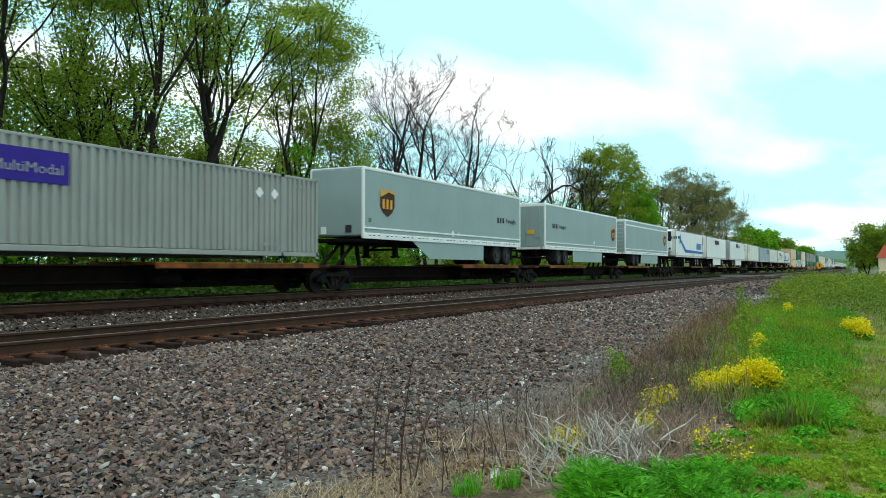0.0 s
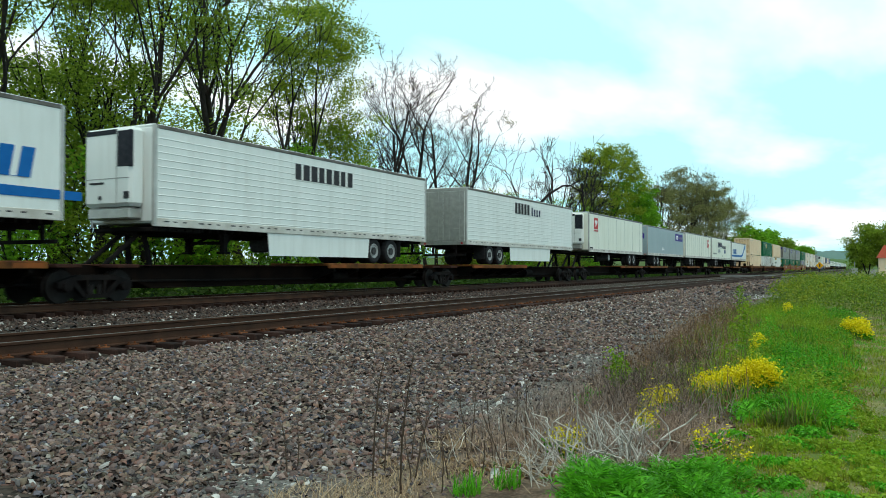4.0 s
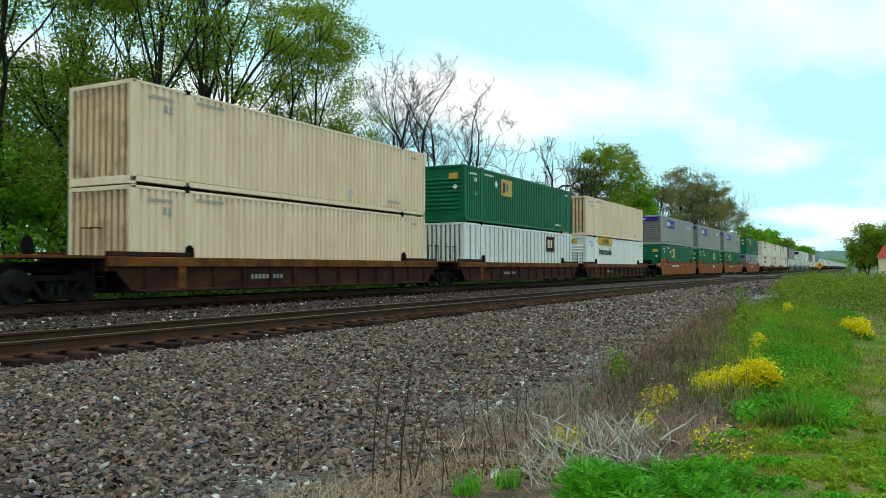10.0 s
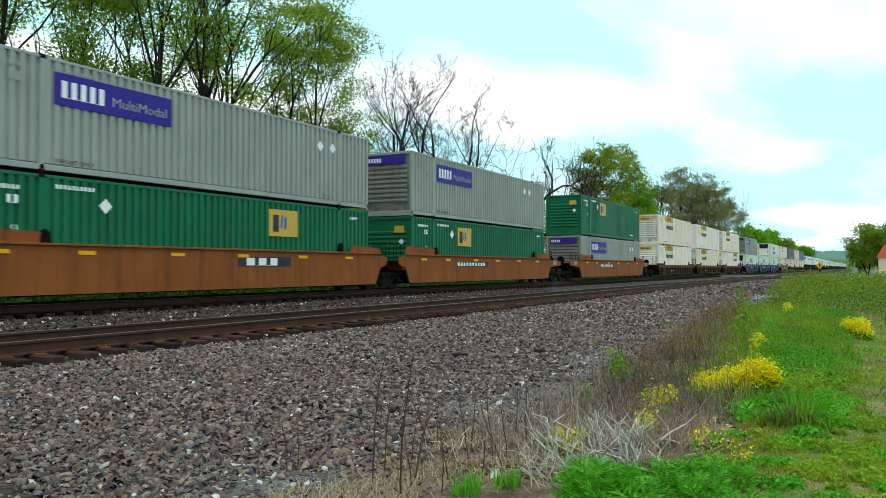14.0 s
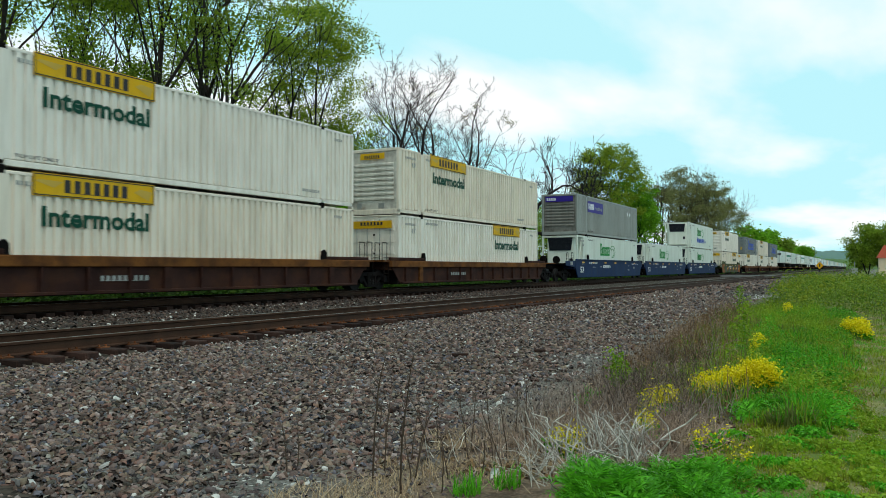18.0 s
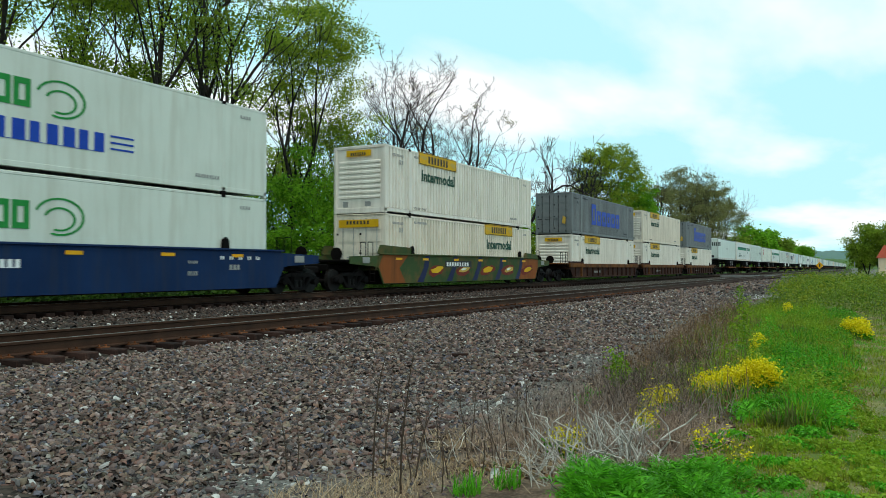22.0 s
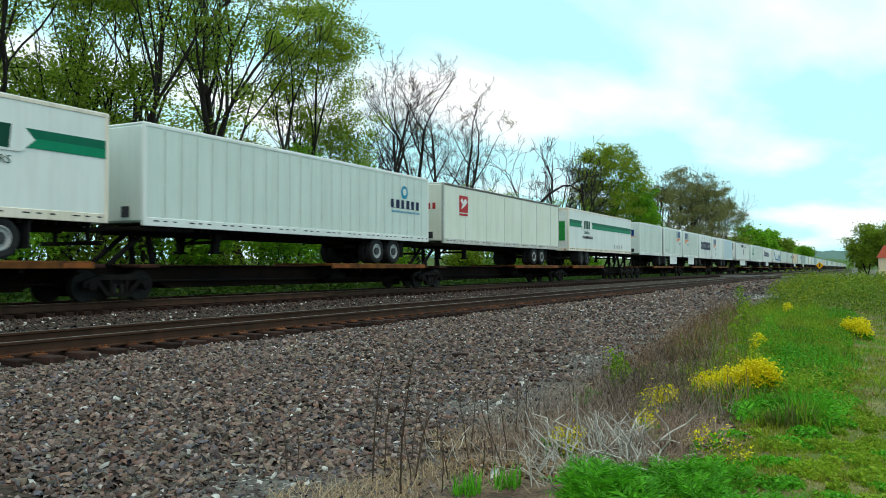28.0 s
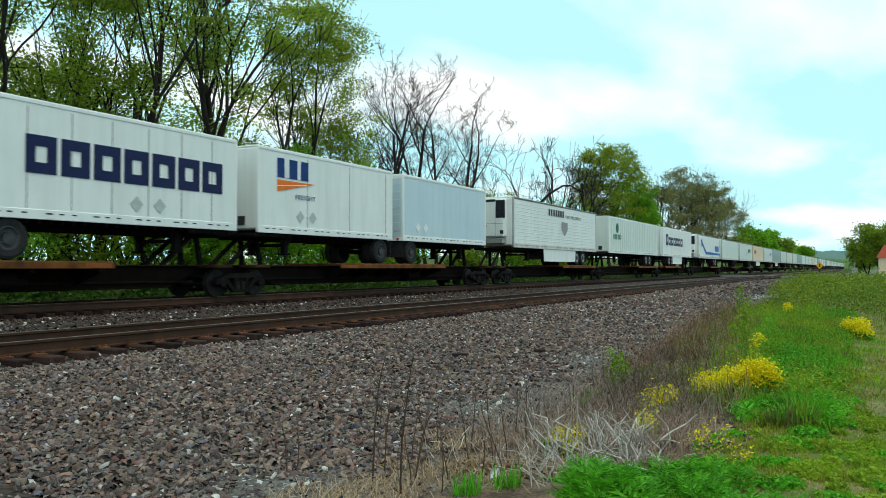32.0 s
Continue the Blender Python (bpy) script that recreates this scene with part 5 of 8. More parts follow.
    if lead == "doors" and not simple:
        part("door_header", lambda: Geo().box(-0.012, 0.04, -SIDE + 0.03, SIDE - 0.03, top - 0.2, top - 0.03), tm, t, key=("tdh", top))
        part("door_sill", lambda: Geo().box(-0.012, 0.04, -SIDE + 0.03, SIDE - 0.03, floor, floor + 0.16), tm, t, key=("tds", floor))
        if doors == "roll":
            part("roll_door", lambda: Geo().cbox(-0.004, 0.02, -SIDE + 0.14, SIDE - 0.14, floor + 0.16, top - 0.2, 0.004), bm_, t, key=("roll", floor, top))
            for i in range(7):
                part("door_rib", lambda: Geo().box(-0.012, 0, -SIDE + 0.16, SIDE - 0.16, 0, 0.012), tm, t, at=pose(-0.004, 0, floor + 0.45 + i * 0.33), key="rollrib")
        else:
            for sy in (0, 1):
                d = part("door", lambda: Geo().cbox(-0.03, 0.02, 0.01, SIDE - 0.11, floor + 0.17, top - 0.21, 0.008), bm_ if doors == "body" else M["alu"], t, at=pose(0, 0 if sy else -SIDE + 0.10, 0), key=("tdoor", floor, top))
                for yy in (0.25, 0.85):
                    part("lock_rod", lambda: Geo().cyl((-0.06, 0, (floor + top) / 2), 2, 0.018, top - floor - 0.45, 8), M["alu"], d, at=pose(0, yy, 0), key=("trod", floor, top))
                part("door_handle", lambda: Geo().cbox(-0.09, -0.065, 0.24, 0.6, floor + 0.75, floor + 0.80, 0.006), M["alu"], d, key=("thandle", floor))
        for yy in (-1.1, 1.0):
            part("tail_light", lambda: Geo().cbox(-0.03, 0, 0, 0.1, floor + 0.03, floor + 0.12, 0.005), M["red"], t, at=pose(0, yy, 0), key=("tail", floor))
    if lead == "nose" and not simple:
        part("glad_box", lambda: Geo().cbox(-0.03, 0.02, -0.75, -0.45, floor + 0.25, floor + 0.55, 0.01), M["ink"], t, key=("glad", floor))
        part("document_box", lambda: Geo().cbox(-0.025, 0.02, 0.5, 0.75, floor + 0.2, floor + 0.5, 0.01), M["decal"], t, key=("docbox", floor))
    if reefer:
        fx = -0.02
        u = part("cooling_unit", lambda: Geo().cbox(-0.52, 0.0, -0.95, 0.95, floor + 0.55, top - 0.12, 0.10), M["white"], t, "white cooling unit", key=("cool", floor, top))
        part("grille", lambda: Geo().cbox(-0.535, -0.40, -0.965, -0.42, top - 1.25, top - 0.22, 0.03), M["reeferdark"], u, "black condenser grille", key=("cgrille", top))
        part("unit_base", lambda: Geo().cbox(-0.46, 0.0, -0.85, 0.85, floor + 0.2, floor + 0.52, 0.04), M["alu"], u, key=("cbase", floor))
        part("status_panel", lambda: Geo().cbox(-0.54, -0.5, -0.9, -0.7, floor + 0.75, floor + 0.95, 0.006), M["ink"], u, key=("cstat", floor))
        part("round_port", lambda: Geo().cyl((-0.525, 0.25, floor + 0.8), 0, 0.06, 0.03, 12), M["ink"], u, key=("cport", floor))
        part("header_grille", lambda: Geo().cbox(-0.535, -0.45, -0.40, 0.85, top - 0.32, top - 0.18, 0.01), M["reeferdark"], u, key=("chead", top))
        part("unit_seam", lambda: Geo().box(-0.526, -0.51, -0.9, 0.9, floor + 1.32, floor + 1.34), M["faint"], u, key=("cseam", floor))
        part("unit_seam", lambda: Geo().box(-0.526, -0.51, -0.42, -0.40, floor + 0.62, top - 0.2), M["faint"], u, key=("cseam2", floor, top))
        part("unit_label", lambda: Geo().box(-0.528, -0.51, 0.1, 0.7, floor + 1.18, floor + 1.24), M["ink"], u, key=("clab", floor))
        part("fuel_tank", lambda: Geo().cyl((0, -0.55, 0.62), 1, 0.27, 1.1, 16), M["darkrim"], t, at=pose(5.6, 0, 0), key="fuel")
        part("fuel_tank_end", lambda: Geo().cyl((0, -1.11, 0.62), 1, 0.2, 0.03, 16), M["rim"], t, at=pose(5.6, 0, 0), key="fuelend")
    return t


def floor_beams(L, floor):
    g = Geo()
    x = 0.3
    while x < L - 0.2:
        g.box(x - 0.03, x + 0.03, -SIDE + 0.06, SIDE - 0.06, floor - 0.10, floor + 0.02)
        x += 0.32
    return g.box(0.1, L - 0.1, -0.5, -0.4, floor - 0.22, floor - 0.08).box(0.1, L - 0.1, 0.4, 0.5, floor - 0.22, floor - 0.08)


def strip_marks(L, floor):
    g = Geo()
    x, k = 0.35, 0
    while x < L - 0.2:
        g.box(x, x + (0.14 if k % 3 else 0.20), -SIDE - 0.010, -SIDE - 0.001, floor + 0.13, floor + 0.165)
        x += (0.36, 0.36, 0.62)[k % 3]
        k += 1
    return g


def shield(t, x, z, w=1.1, h=1.1):
    s = part("shield_emblem", Geo().prism([(0, h), (w, h), (w, 0.38 * h), (0.82 * w, 0.16 * h), (0.5 * w, 0), (0.18 * w, 0.16 * h), (0, 0.38 * h)], 0, 0.004), M["deepbrown"], t, "brown and gold shield emblem", at=pose(x, -SIDE - 0.006, z))
    part("emblem_top", Geo().prism([(0.0, h * 1.002), (w, h * 1.002), (w, 0.86 * h), (0.6 * w, 0.94 * h), (0, 0.72 * h)], 0, 0.004), M["golden"], s, at=pose(0, -0.004, 0))
    part("emblem_blocks", block_row(3, 0.8 * w, 0.36 * h), M["golden"], s, at=pose(0.15 * w, -0.004, 0.3 * h))


def red_emblem(t, x, z):
    e = part("red_emblem", Geo().box(0, 0.95, 0, 0.004, 0.16, 0.98), M["red"], t, "red square emblem with a white blot", at=pose(x, -SIDE - 0.006, z))
    part("emblem_shape", Geo().prism([(0.12, 0.72), (0.3, 0.88), (0.42, 0.7), (0.66, 0.86), (0.86, 0.7), (0.62, 0.5), (0.2, 0.3), (0.34, 0.55)], 0, 0.004), M["decal"], e, at=pose(0, -0.005, 0))
    part("emblem_bar", Geo().box(0, 0.95, 0, 0.004, 0.0, 0.10), M["red"], e)


def arrow_art(t, flip):
    """Blue stripe that climbs to a dart; flip: the climb is at the trailing end."""
    z0, w = 2.72 - DECK, 0.30
    if flip:
        pts = [(0.1, z0 - 0.10), (11.0, z0 - 0.10), (14.0, z0 + 1.18), (14.0, z0 + 1.62), (10.8, z0 + 0.22), (0.1, z0 + 0.16)]
        dart = [(13.6, z0 + 1.1), (14.3, z0 + 1.2), (15.0, z0 + 1.9), (14.1, z0 + 1.75), (13.7, z0 + 2.15), (13.75, z0 + 1.6), (13.1, z0 + 1.5)]
        wx = 1.5
    else:
        pts = [(2.2, z0 + 1.18), (2.2, z0 + 1.55), (5.4, z0 + 0.22), (16.1, z0 + 0.10), (16.1, z0 - 0.12), (5.0, z0 - 0.12)]
        dart = [(2.9, z0 + 1.0), (2.0, z0 + 0.75), (2.05, z0 + 1.25), (1.6, z0 + 1.5), (2.3, z0 + 1.65), (2.5, z0 + 1.85), (2.7, z0 + 1.45)]
        wx = 11.6
    s = shape(t, pts, M["skyblue"], "stripe", label="bright blue stripe")
    shape(t, dart, M["skyblue"], "dart_mark", y=-SIDE - 0.010)
    marks(t, wx, 3.06 - DECK, 3.3, 0.72, 6, M["skyblue"], slant=0.18, fill=0.62)
    for x in (9.3, 9.9):
        diamond(t, x, 2.42 - DECK, 0.20, M["palemark"])
    letter(t, "53", 0.6 if not flip else 15.3, floor_z(), 0.2, M["ink"])


def floor_z():
    return 2.35 - DECK


def wedge_art(t, x, z, front=False, y=None, k=1.0):
    yy = (-SIDE - 0.008) if y is None else y
    marks(t, x, z + 0.58 * k, 1.9 * k, 0.66 * k, 3, M["darkblue"], fill=0.66, front=front, y=yy)
    if front:
        shape(t, [(-x, z + 0.18 * k), (-x, z + 0.5 * k), (-x + 2.0 * k, z + 0.5 * k)], M["wedgeorange"], y=yy, front=True)
    else:
        shape(t, [(x, z + 0.10 * k), (x, z + 0.5 * k), (x + 2.1 * k, z + 0.5 * k)], M["wedgeorange"], y=yy)
        shape(t, [(x - 0.05, z + 0.27 * k), (x - 0.05, z + 0.30 * k), (x + 1.6 * k, z + 0.44 * k), (x + 1.6 * k, z + 0.41 * k)], M["white"], "stripe", y=yy - 0.005)
        letter(t, "FREIGHT", x + 0.95 * k, z - 0.1 * k, 0.17, M["darkblue"], width=1.15 * k)


def green_stripe(t, x0, x1, z, logo_x):
    shape(t, rect(x0, z, x1, z + 0.24), M["emerald"], "stripe", label="emerald stripe")
    shape(t, rect(x0, z + 0.24, x1, z + 0.46), M["emerald_deep"], "stripe", label="deep emerald stripe")
    shape(t, [(logo_x - 0.15, z + 0.2), (logo_x + 0.2, z - 0.12), (logo_x + 2.1, z - 0.12), (logo_x + 2.45, z + 0.2), (logo_x + 2.1, z + 0.56), (logo_x + 0.2, z + 0.56)], M["white"], "emblem_field", y=-SIDE - 0.010)
    marks(t, logo_x + 0.45, z - 0.06, 1.5, 0.56, 3, M["signgreen"], y=-SIDE - 0.014, slant=0.1, fill=0.7)
    letter(t, "CARRIERS", logo_x + 0.5, z - 0.42, 0.2, M["signgreen"], width=1.35)


def build_train():
    # (start, kind) of every load, from the head of the visible train to its tail; start is x at 16 s
    W = "white box semi-trailer with aluminium rails"
    # first a lone container on a spine wagon
    c = grey_box(-341.87, 1.24)
    t = trailer(-322.8, 16.15, "trailergrey", "nose", "pale grey box semi-trailer with a brown shield emblem", skirt=(3.9, 11.2, 1.6), trim="white", bright=False, wheels=(1.85, 3.15))
    shield(t, 1.24, 3.02 - DECK); marks(t, 12.9, 3.35 - DECK, 1.05, 0.28, 3, M["ink"]); letter(t, "Freight", 14.1, 3.38 - DECK, 0.26, M["ink"], width=1.4)
    diamond(t, 7.7, 2.55 - DECK, 0.18, M["decal"]); diamond(t, 8.3, 2.55 - DECK, 0.18, M["palemark"]); letter(t, "53", 0.35, 2.75 - DECK, 0.18, M["ink"])
    t = trailer(-302.65, 16.0, "trailergrey", "doors", "pale grey box semi-trailer seen doors first, with a shield emblem", skirt=(5.4, 12.0), trim="white", bright=False, doors="body", wheels=(2.6, 3.9))
    shield(t, 14.4, 2.96 - DECK); marks(t, 1.28, 3.44 - DECK, 1.05, 0.28, 3, M["ink"]); letter(t, "Freight", 2.45, 3.46 - DECK, 0.26, M["ink"], width=1.4)
    shape(t, rect(0.15, 3.0 - DECK, 0.6, 3.3 - DECK), M["amber"], "placard", y=-0.07, front=True); diamond(t, 10.0, 2.75 - DECK, 0.17, M["decal"])
    t = trailer(-284.05, 15.93, "trailergrey", "doors", "pale grey box semi-trailer with a roller door and white stripe", skirt=(5.4, 11.5), trim="white", bright=False, doors="roll")
    shield(t, 13.9, 3.05 - DECK); shape(t, rect(0.15, 4.45 - DECK, 15.8, 4.56 - DECK), M["white"], "stripe"); shape(t, rect(0.3, 2.7 - DECK, 0.7, 3.0 - DECK), M["amber"], "placard", y=-0.03, front=True)
    letter(t, "53", 14.9, 2.6 - DECK, 0.2, M["ink"])
    t = trailer(-264.4, 15.6, "white", "nose", "white refrigerated semi-trailer with a rising blue stripe", reefer=True)
    arrow_art(t, False); marks(t, -0.75, 3.95 - DECK, 1.1, 0.26, 6, M["signgreen"], y=-0.545, front=True)
    t = trailer(-246.0, 15.5, "white", "nose", "white refrigerated semi-trailer with fine horizontal ridges", reefer=True, skirt=(4.9, 10.8))
    marks(t, 6.2, 4.0 - DECK, 3.6, 0.55, 8, M["ink"], fill=0.7)
    ridges(t, 15.5)
    t = trailer(-226.41, 16.15, "white", "doors", "white refrigerated semi-trailer seen doors first", skirt=(5.6, 11.8), doors="alu")
    marks(t, 6.2, 4.0 - DECK, 2.3, 0.62, 5, M["ink"], fill=0.7); marks(t, 8.7, 4.0 - DECK, 1.6, 0.5, 4, M["navy"], fill=0.55, low=0.2)
    ridges(t, 16.15)
    t = trailer(-206.6, 15.5, "cream", "nose", "cream refrigerated semi-trailer with a red emblem", reefer=True)
    seams(t, 15.5, 2.4, mat="palemark")
    red_emblem(t, 1.2, 3.60 - DECK); shape(t, rect(0.15, 2.32 - DECK, 0.9, 2.42 - DECK), M["ink"], "label_plate")
    t = trailer(-189.23, 16.08, "bluegrey", "doors", "blue-grey semi-trailer with a violet sign panel", doors="roll", trim="alu", top=3.74)
    shape(t, rect(11.9, 3.73 - DECK, 15.6, 4.47 - DECK), M["purple"], "sign_panel", label="violet sign panel"); marks(t, 12.2, 3.9 - DECK, 1.2, 0.4, 5, M["decal"], y=-SIDE - 0.012); letter(t, "MultiModal", 13.55, 3.98 - DECK, 0.24, M["faint"], width=1.75, y=-SIDE - 0.014)
    shape(t, rect(-1.1, 3.6 - DECK, 1.0, 4.1 - DECK), M["purple"], "end_sign", y=-0.03, front=True); diamond(t, 6.0, 2.75 - DECK, 0.2, M["decal"]); diamond(t, 6.55, 2.75 - DECK, 0.2, M["decal"])
    t = trailer(-172.01, 16.11, "cream", "doors", "cream box semi-trailer with rain streaks and a red emblem", top=3.80, doors="body")
    seams(t, 16.1, 1.22, mat="palemark")
    red_emblem(t, 13.75, 3.40 - DECK); shape(t, rect(0.3, 3.3 - DECK, 0.6, 3.8 - DECK), M["amber"], "placard", y=-0.07, front=True)
    t = trailer(-154.84, 16.19, "cream", "doors", "off-white box semi-trailer with navy lettering blocks and discs", doors="body")
    marks(t, 4.7, 3.75 - DECK, 3.5, 0.62, 8, M["navy"], slant=0.12, fill=0.66); marks(t, 8.3, 3.66 - DECK, 3.3, 0.40, 11, M["navy"], fill=0.4, low=0.2)
    shape(t, rect(4.7, 3.62 - DECK, 11.7, 3.66 - DECK), M["navy"], "underline")
    for x in (5.5, 6.35, 10.4, 11.05):
        shape(t, disc(0.30), M["darkblue"], "disc_mark", x=x, z=3.2 - DECK)
    letter(t, "53'", 8.4, 2.5 - DECK, 0.24, M["ink"])
    marks(t, 0.8, 2.72 - DECK, 2.9, 0.18, 14, M["faint"], name="stencil")
    t = trailer(-137.44, 16.05, "white", "doors", "white semi-trailer with a blue stripe rising to a dart", top=3.72, doors="body")
    arrow_art(t, True); marks(t, -0.2, 2.9 - DECK, 1.0, 0.3, 3, M["skyblue"], y=-0.07, front=True)
    # the double stacks
    lo, hi = 0.32, 3.20
    stacks = [(-115.92, tan_box, tan_box, "brown"), (-95.78, ribbed_white_box, lambda o, b: green_box(o, b, 4.46), "brown"),
              (-76.35, lambda o, b: sign_box(o, b, "white"), tan_box, "brown"),
              (-52.77, lambda o, b: green_box(o, b, 4.44), grey_box, "orange"), (-33.34, lambda o, b: green_box(o, b, 10.2), grey_box, "orange"),
              (-13.74, lambda o, b: green_box(o, b, 4.4), grey_box, "orange"), (9.72, lambda o, b: grey_box(o, b), lambda o, b: green_box(o, b, 4.4), "orange"),
              (33.29, sign_box, lambda o, b: sign_box(o, b, "warmwhite"), "brown"), (52.86, lambda o, b: sign_box(o, b, "warmwhite"), sign_box, "brown"),
              (72.38, lambda o, b: sign_box(o, b, "boxwhite", "doors", True), lambda o, b: sign_box(o, b, "warmwhite"), "brown"),
              (96.08, swirl_box, grey_box, "blue"), (115.47, swirl_box, None, "blue"), (135.03, swirl_box, lambda o, b: swirl_box(o, b, True), "blue"),
              (158.55, lambda o, b: sign_box(o, b, "warmwhite", "doors", True), sign_box, "camo"),
              (182.11, sign_box, slate_box, "brown"), (201.56, sign_box, lambda o, b: sign_box(o, b, "warmwhite"), "brown"), (221.15, sign_box, slate_box, "brown")]
    for i, (o, low, high, style) in enumerate(stacks):
        low(o, lo)
        if high:
            high(o, hi)
        before = "link" if i and o - stacks[i - 1][0] < 20.6 else "end"
        after = "link" if i + 1 < len(stacks) and stacks[i + 1][0] - o < 20.6 else "end"
        code = {"orange": "plate" if i in (3, 5, 6) else "logo", "blue": "blue"}.get(style, "")
        well_wagon(o, style, before, after, code=code)
    # the second run of trailers
    t = trailer(242.58, 16.0, "mint", "nose", W, rivets=False)
    marks(t, 1.0, 4.1 - DECK, 0.9, 0.3, 5, M["ink"], fill=0.5); marks(t, -0.5, 3.9 - DECK, 1.2, 0.5, 5, M["ink"], y=-0.01, front=True)
    for x in (7.0, 8.2):
        shape(t, rect(x, 3.55 - DECK, x + 0.25, 3.75 - DECK), M["faint"], "label_plate")
    t = trailer(259.67, 16.15, "white", "nose", "white semi-trailer with an emerald stripe", trim="warmwhite")
    green_stripe(t, 1.5, 16.1, 3.76 - DECK, 11.6)
    letter(t, "Available", 3.2, 3.05 - DECK, 0.24, M["signgreen"], width=1.35, bold=0.004); letter(t, "Liftgate Service", 2.55, 2.72 - DECK, 0.30, M["signgreen"], width=3.6, bold=0.004)
    for x in (7.6, 8.3, 9.3, 10.0):
        diamond(t, x, 2.85 - DECK, 0.2, M["palemark"])
    t = trailer(276.95, 16.08, "mint", "nose", "white semi-trailer with upright ribs and blue lettering blocks", ribs=0.62, trim="white")
    shape(t, disc(0.28), M["teal"], "round_mark", x=13.95, z=4.15 - DECK); shape(t, disc(0.15), M["mint"], "round_mark", x=13.95, z=4.17 - DECK, y=-SIDE - 0.012)
    marks(t, 12.85, 3.45 - DECK, 2.5, 0.36, 6, M["navy"]); marks(t, 12.9, 3.27 - DECK, 2.4, 0.08, 16, M["teal"], name="stencil")
    t = trailer(294.44, 15.93, "cream", "nose", "cream box semi-trailer with a red emblem near its nose")
    seams(t, 15.9, 2.4, mat="palemark")
    red_emblem(t, 1.68, 3.48 - DECK); marks(t, -0.2, 3.7 - DECK, 0.8, 0.3, 3, M["red"], y=-0.01, front=True)
    t = trailer(312.27, 16.04, "white", "doors", "white semi-trailer with emerald stripe and pictured rear doors", trim="warmwhite", bright=False, doors="roll")
    green_stripe(t, 0.2, 15.9, 3.74 - DECK, 2.8)
    shape(t, rect(-1.05, 2.75 - DECK, 1.05, 4.05 - DECK), M["midgreen"], "door_poster", y=-0.03, front=True, label="green and yellow poster on the rear doors")
    shape(t, rect(-1.0, 2.75 - DECK, 0.2, 3.3 - DECK), M["gold"], "poster_patch", y=-0.036, front=True)
    shape(t, rect(-1.05, 4.1 - DECK, 1.05, 4.4 - DECK), M["white"], "poster_band", y=-0.036, front=True)
    for x in (11.0, 11.7, 12.3, 13.0):
        diamond(t, x, 2.6 - DECK, 0.2, M["palemark"])
    marks(t, 3.0, 3.0 - DECK, 2.4, 0.18, 12, M["ink"], fill=0.6, name="stencil")
    # short pup trailers in pairs
    pup = dict(wheels=(0.8,), bright=False, leg=2.0)
    P = "short white pup trailer with upright ribs"
    t = trailer(331.38, 8.44, "mint", "nose", P + ", emblem on its nose", ribs=0.45, trim="white", **pup)
    wedge_art(t, 0.6, 3.3 - DECK, front=True, y=-0.012, k=0.8)
    t = trailer(340.81, 8.45, "mint", "doors", P + " and a side skirt", ribs=0.6, skirt=(2.8, 6.0), trim="white", **pup)
    wedge_art(t, 5.9, 3.5 - DECK); diamond(t, 0.9, 2.7 - DECK, 0.24, M["palemark"]); diamond(t, 1.75, 2.7 - DECK, 0.24, M["palemark"])
    t = trailer(350.27, 8.31, "mint", "nose", P + " and a side skirt", ribs=0.3, skirt=(2.8, 6.0), trim="white", **pup)
    wedge_art(t, 0.95, 3.5 - DECK)
    t = trailer(359.55, 8.29, "white", "doors", "short white pup trailer with navy lettering blocks", trim="white", doors="roll", **pup)
    seams(t, 8.29, 1.2)
    frames(t, 1.15, 3.18 - DECK, 6.6, 0.92, 7, M["navy"], bar=0.32, gap=0.12); diamond(t, 4.4, 2.65 - DECK, 0.22, M["palemark"]); diamond(t, 5.2, 2.65 - DECK, 0.22, M["palemark"])
    t = trailer(368.82, 8.32, "white", "nose", "short white pup trailer with a blue and orange emblem", trim="white", **pup)
    seams(t, 8.32, 2.6)
    wedge_art(t, 0.95, 3.4 - DECK); diamond(t, 2.2, 2.7 - DECK, 0.22, M["palemark"]); diamond(t, 2.9, 2.7 - DECK, 0.22, M["palemark"])
    t = trailer(378.0, 8.4, "paleblue", "doors", "short pale blue pup trailer", trim="white", doors="roll", **pup)
    diamond(t, 1.3, 2.7 - DECK, 0.22, M["decal"]); diamond(t, 2.0, 2.7 - DECK, 0.22, M["decal"])
    # the tail of the visible train
    t = trailer(390.1, 15.5, "white", "nose", "white refrigerated semi-trailer with a small shield", reefer=True, skirt=(4.9, 10.8))
    ridges(t, 15.5)
    marks(t, 5.6, 4.2 - DECK, 3.0, 0.42, 7, M["ink"], fill=0.66); marks(t, 8.8, 4.2 - DECK, 3.2, 0.2, 12, M["faint"])
    shape(t, [(8.0, 3.2 - DECK + 0.7), (9.2, 3.2 - DECK + 0.7), (9.2, 3.2 - DECK + 0.2), (8.6, 3.15 - DECK - 0.15), (8.0, 3.2 - DECK + 0.2)], M["faint"], "shield_emblem")
    t = trailer(409.0, 16.15, "mint", "nose", "white semi-trailer with upright ribs and a green emblem", ribs=0.62, trim="white")
    shape(t, disc(0.4), M["emerald_deep"], "round_mark", x=2.3, z=4.1 - DECK); marks(t, 1.2, 3.2 - DECK, 2.4, 0.4, 6, M["emerald_deep"])
    t = trailer(427.6, 14.3, "white", "doors", "white semi-trailer with navy lettering blocks", skirt=(4.5, 9.0), trim="white", doors="body")
    frames(t, 1.3, 3.2 - DECK, 8.2, 1.1, 7, M["navy"], low=0.25, bar=0.3)
    t = trailer(446.2, 15.5, "white", "nose", "white refrigerated semi-trailer with a rising blue stripe", reefer=True)
    arrow_art(t, False)
    rest = []
    o, rng = 463.9, random.Random(12)
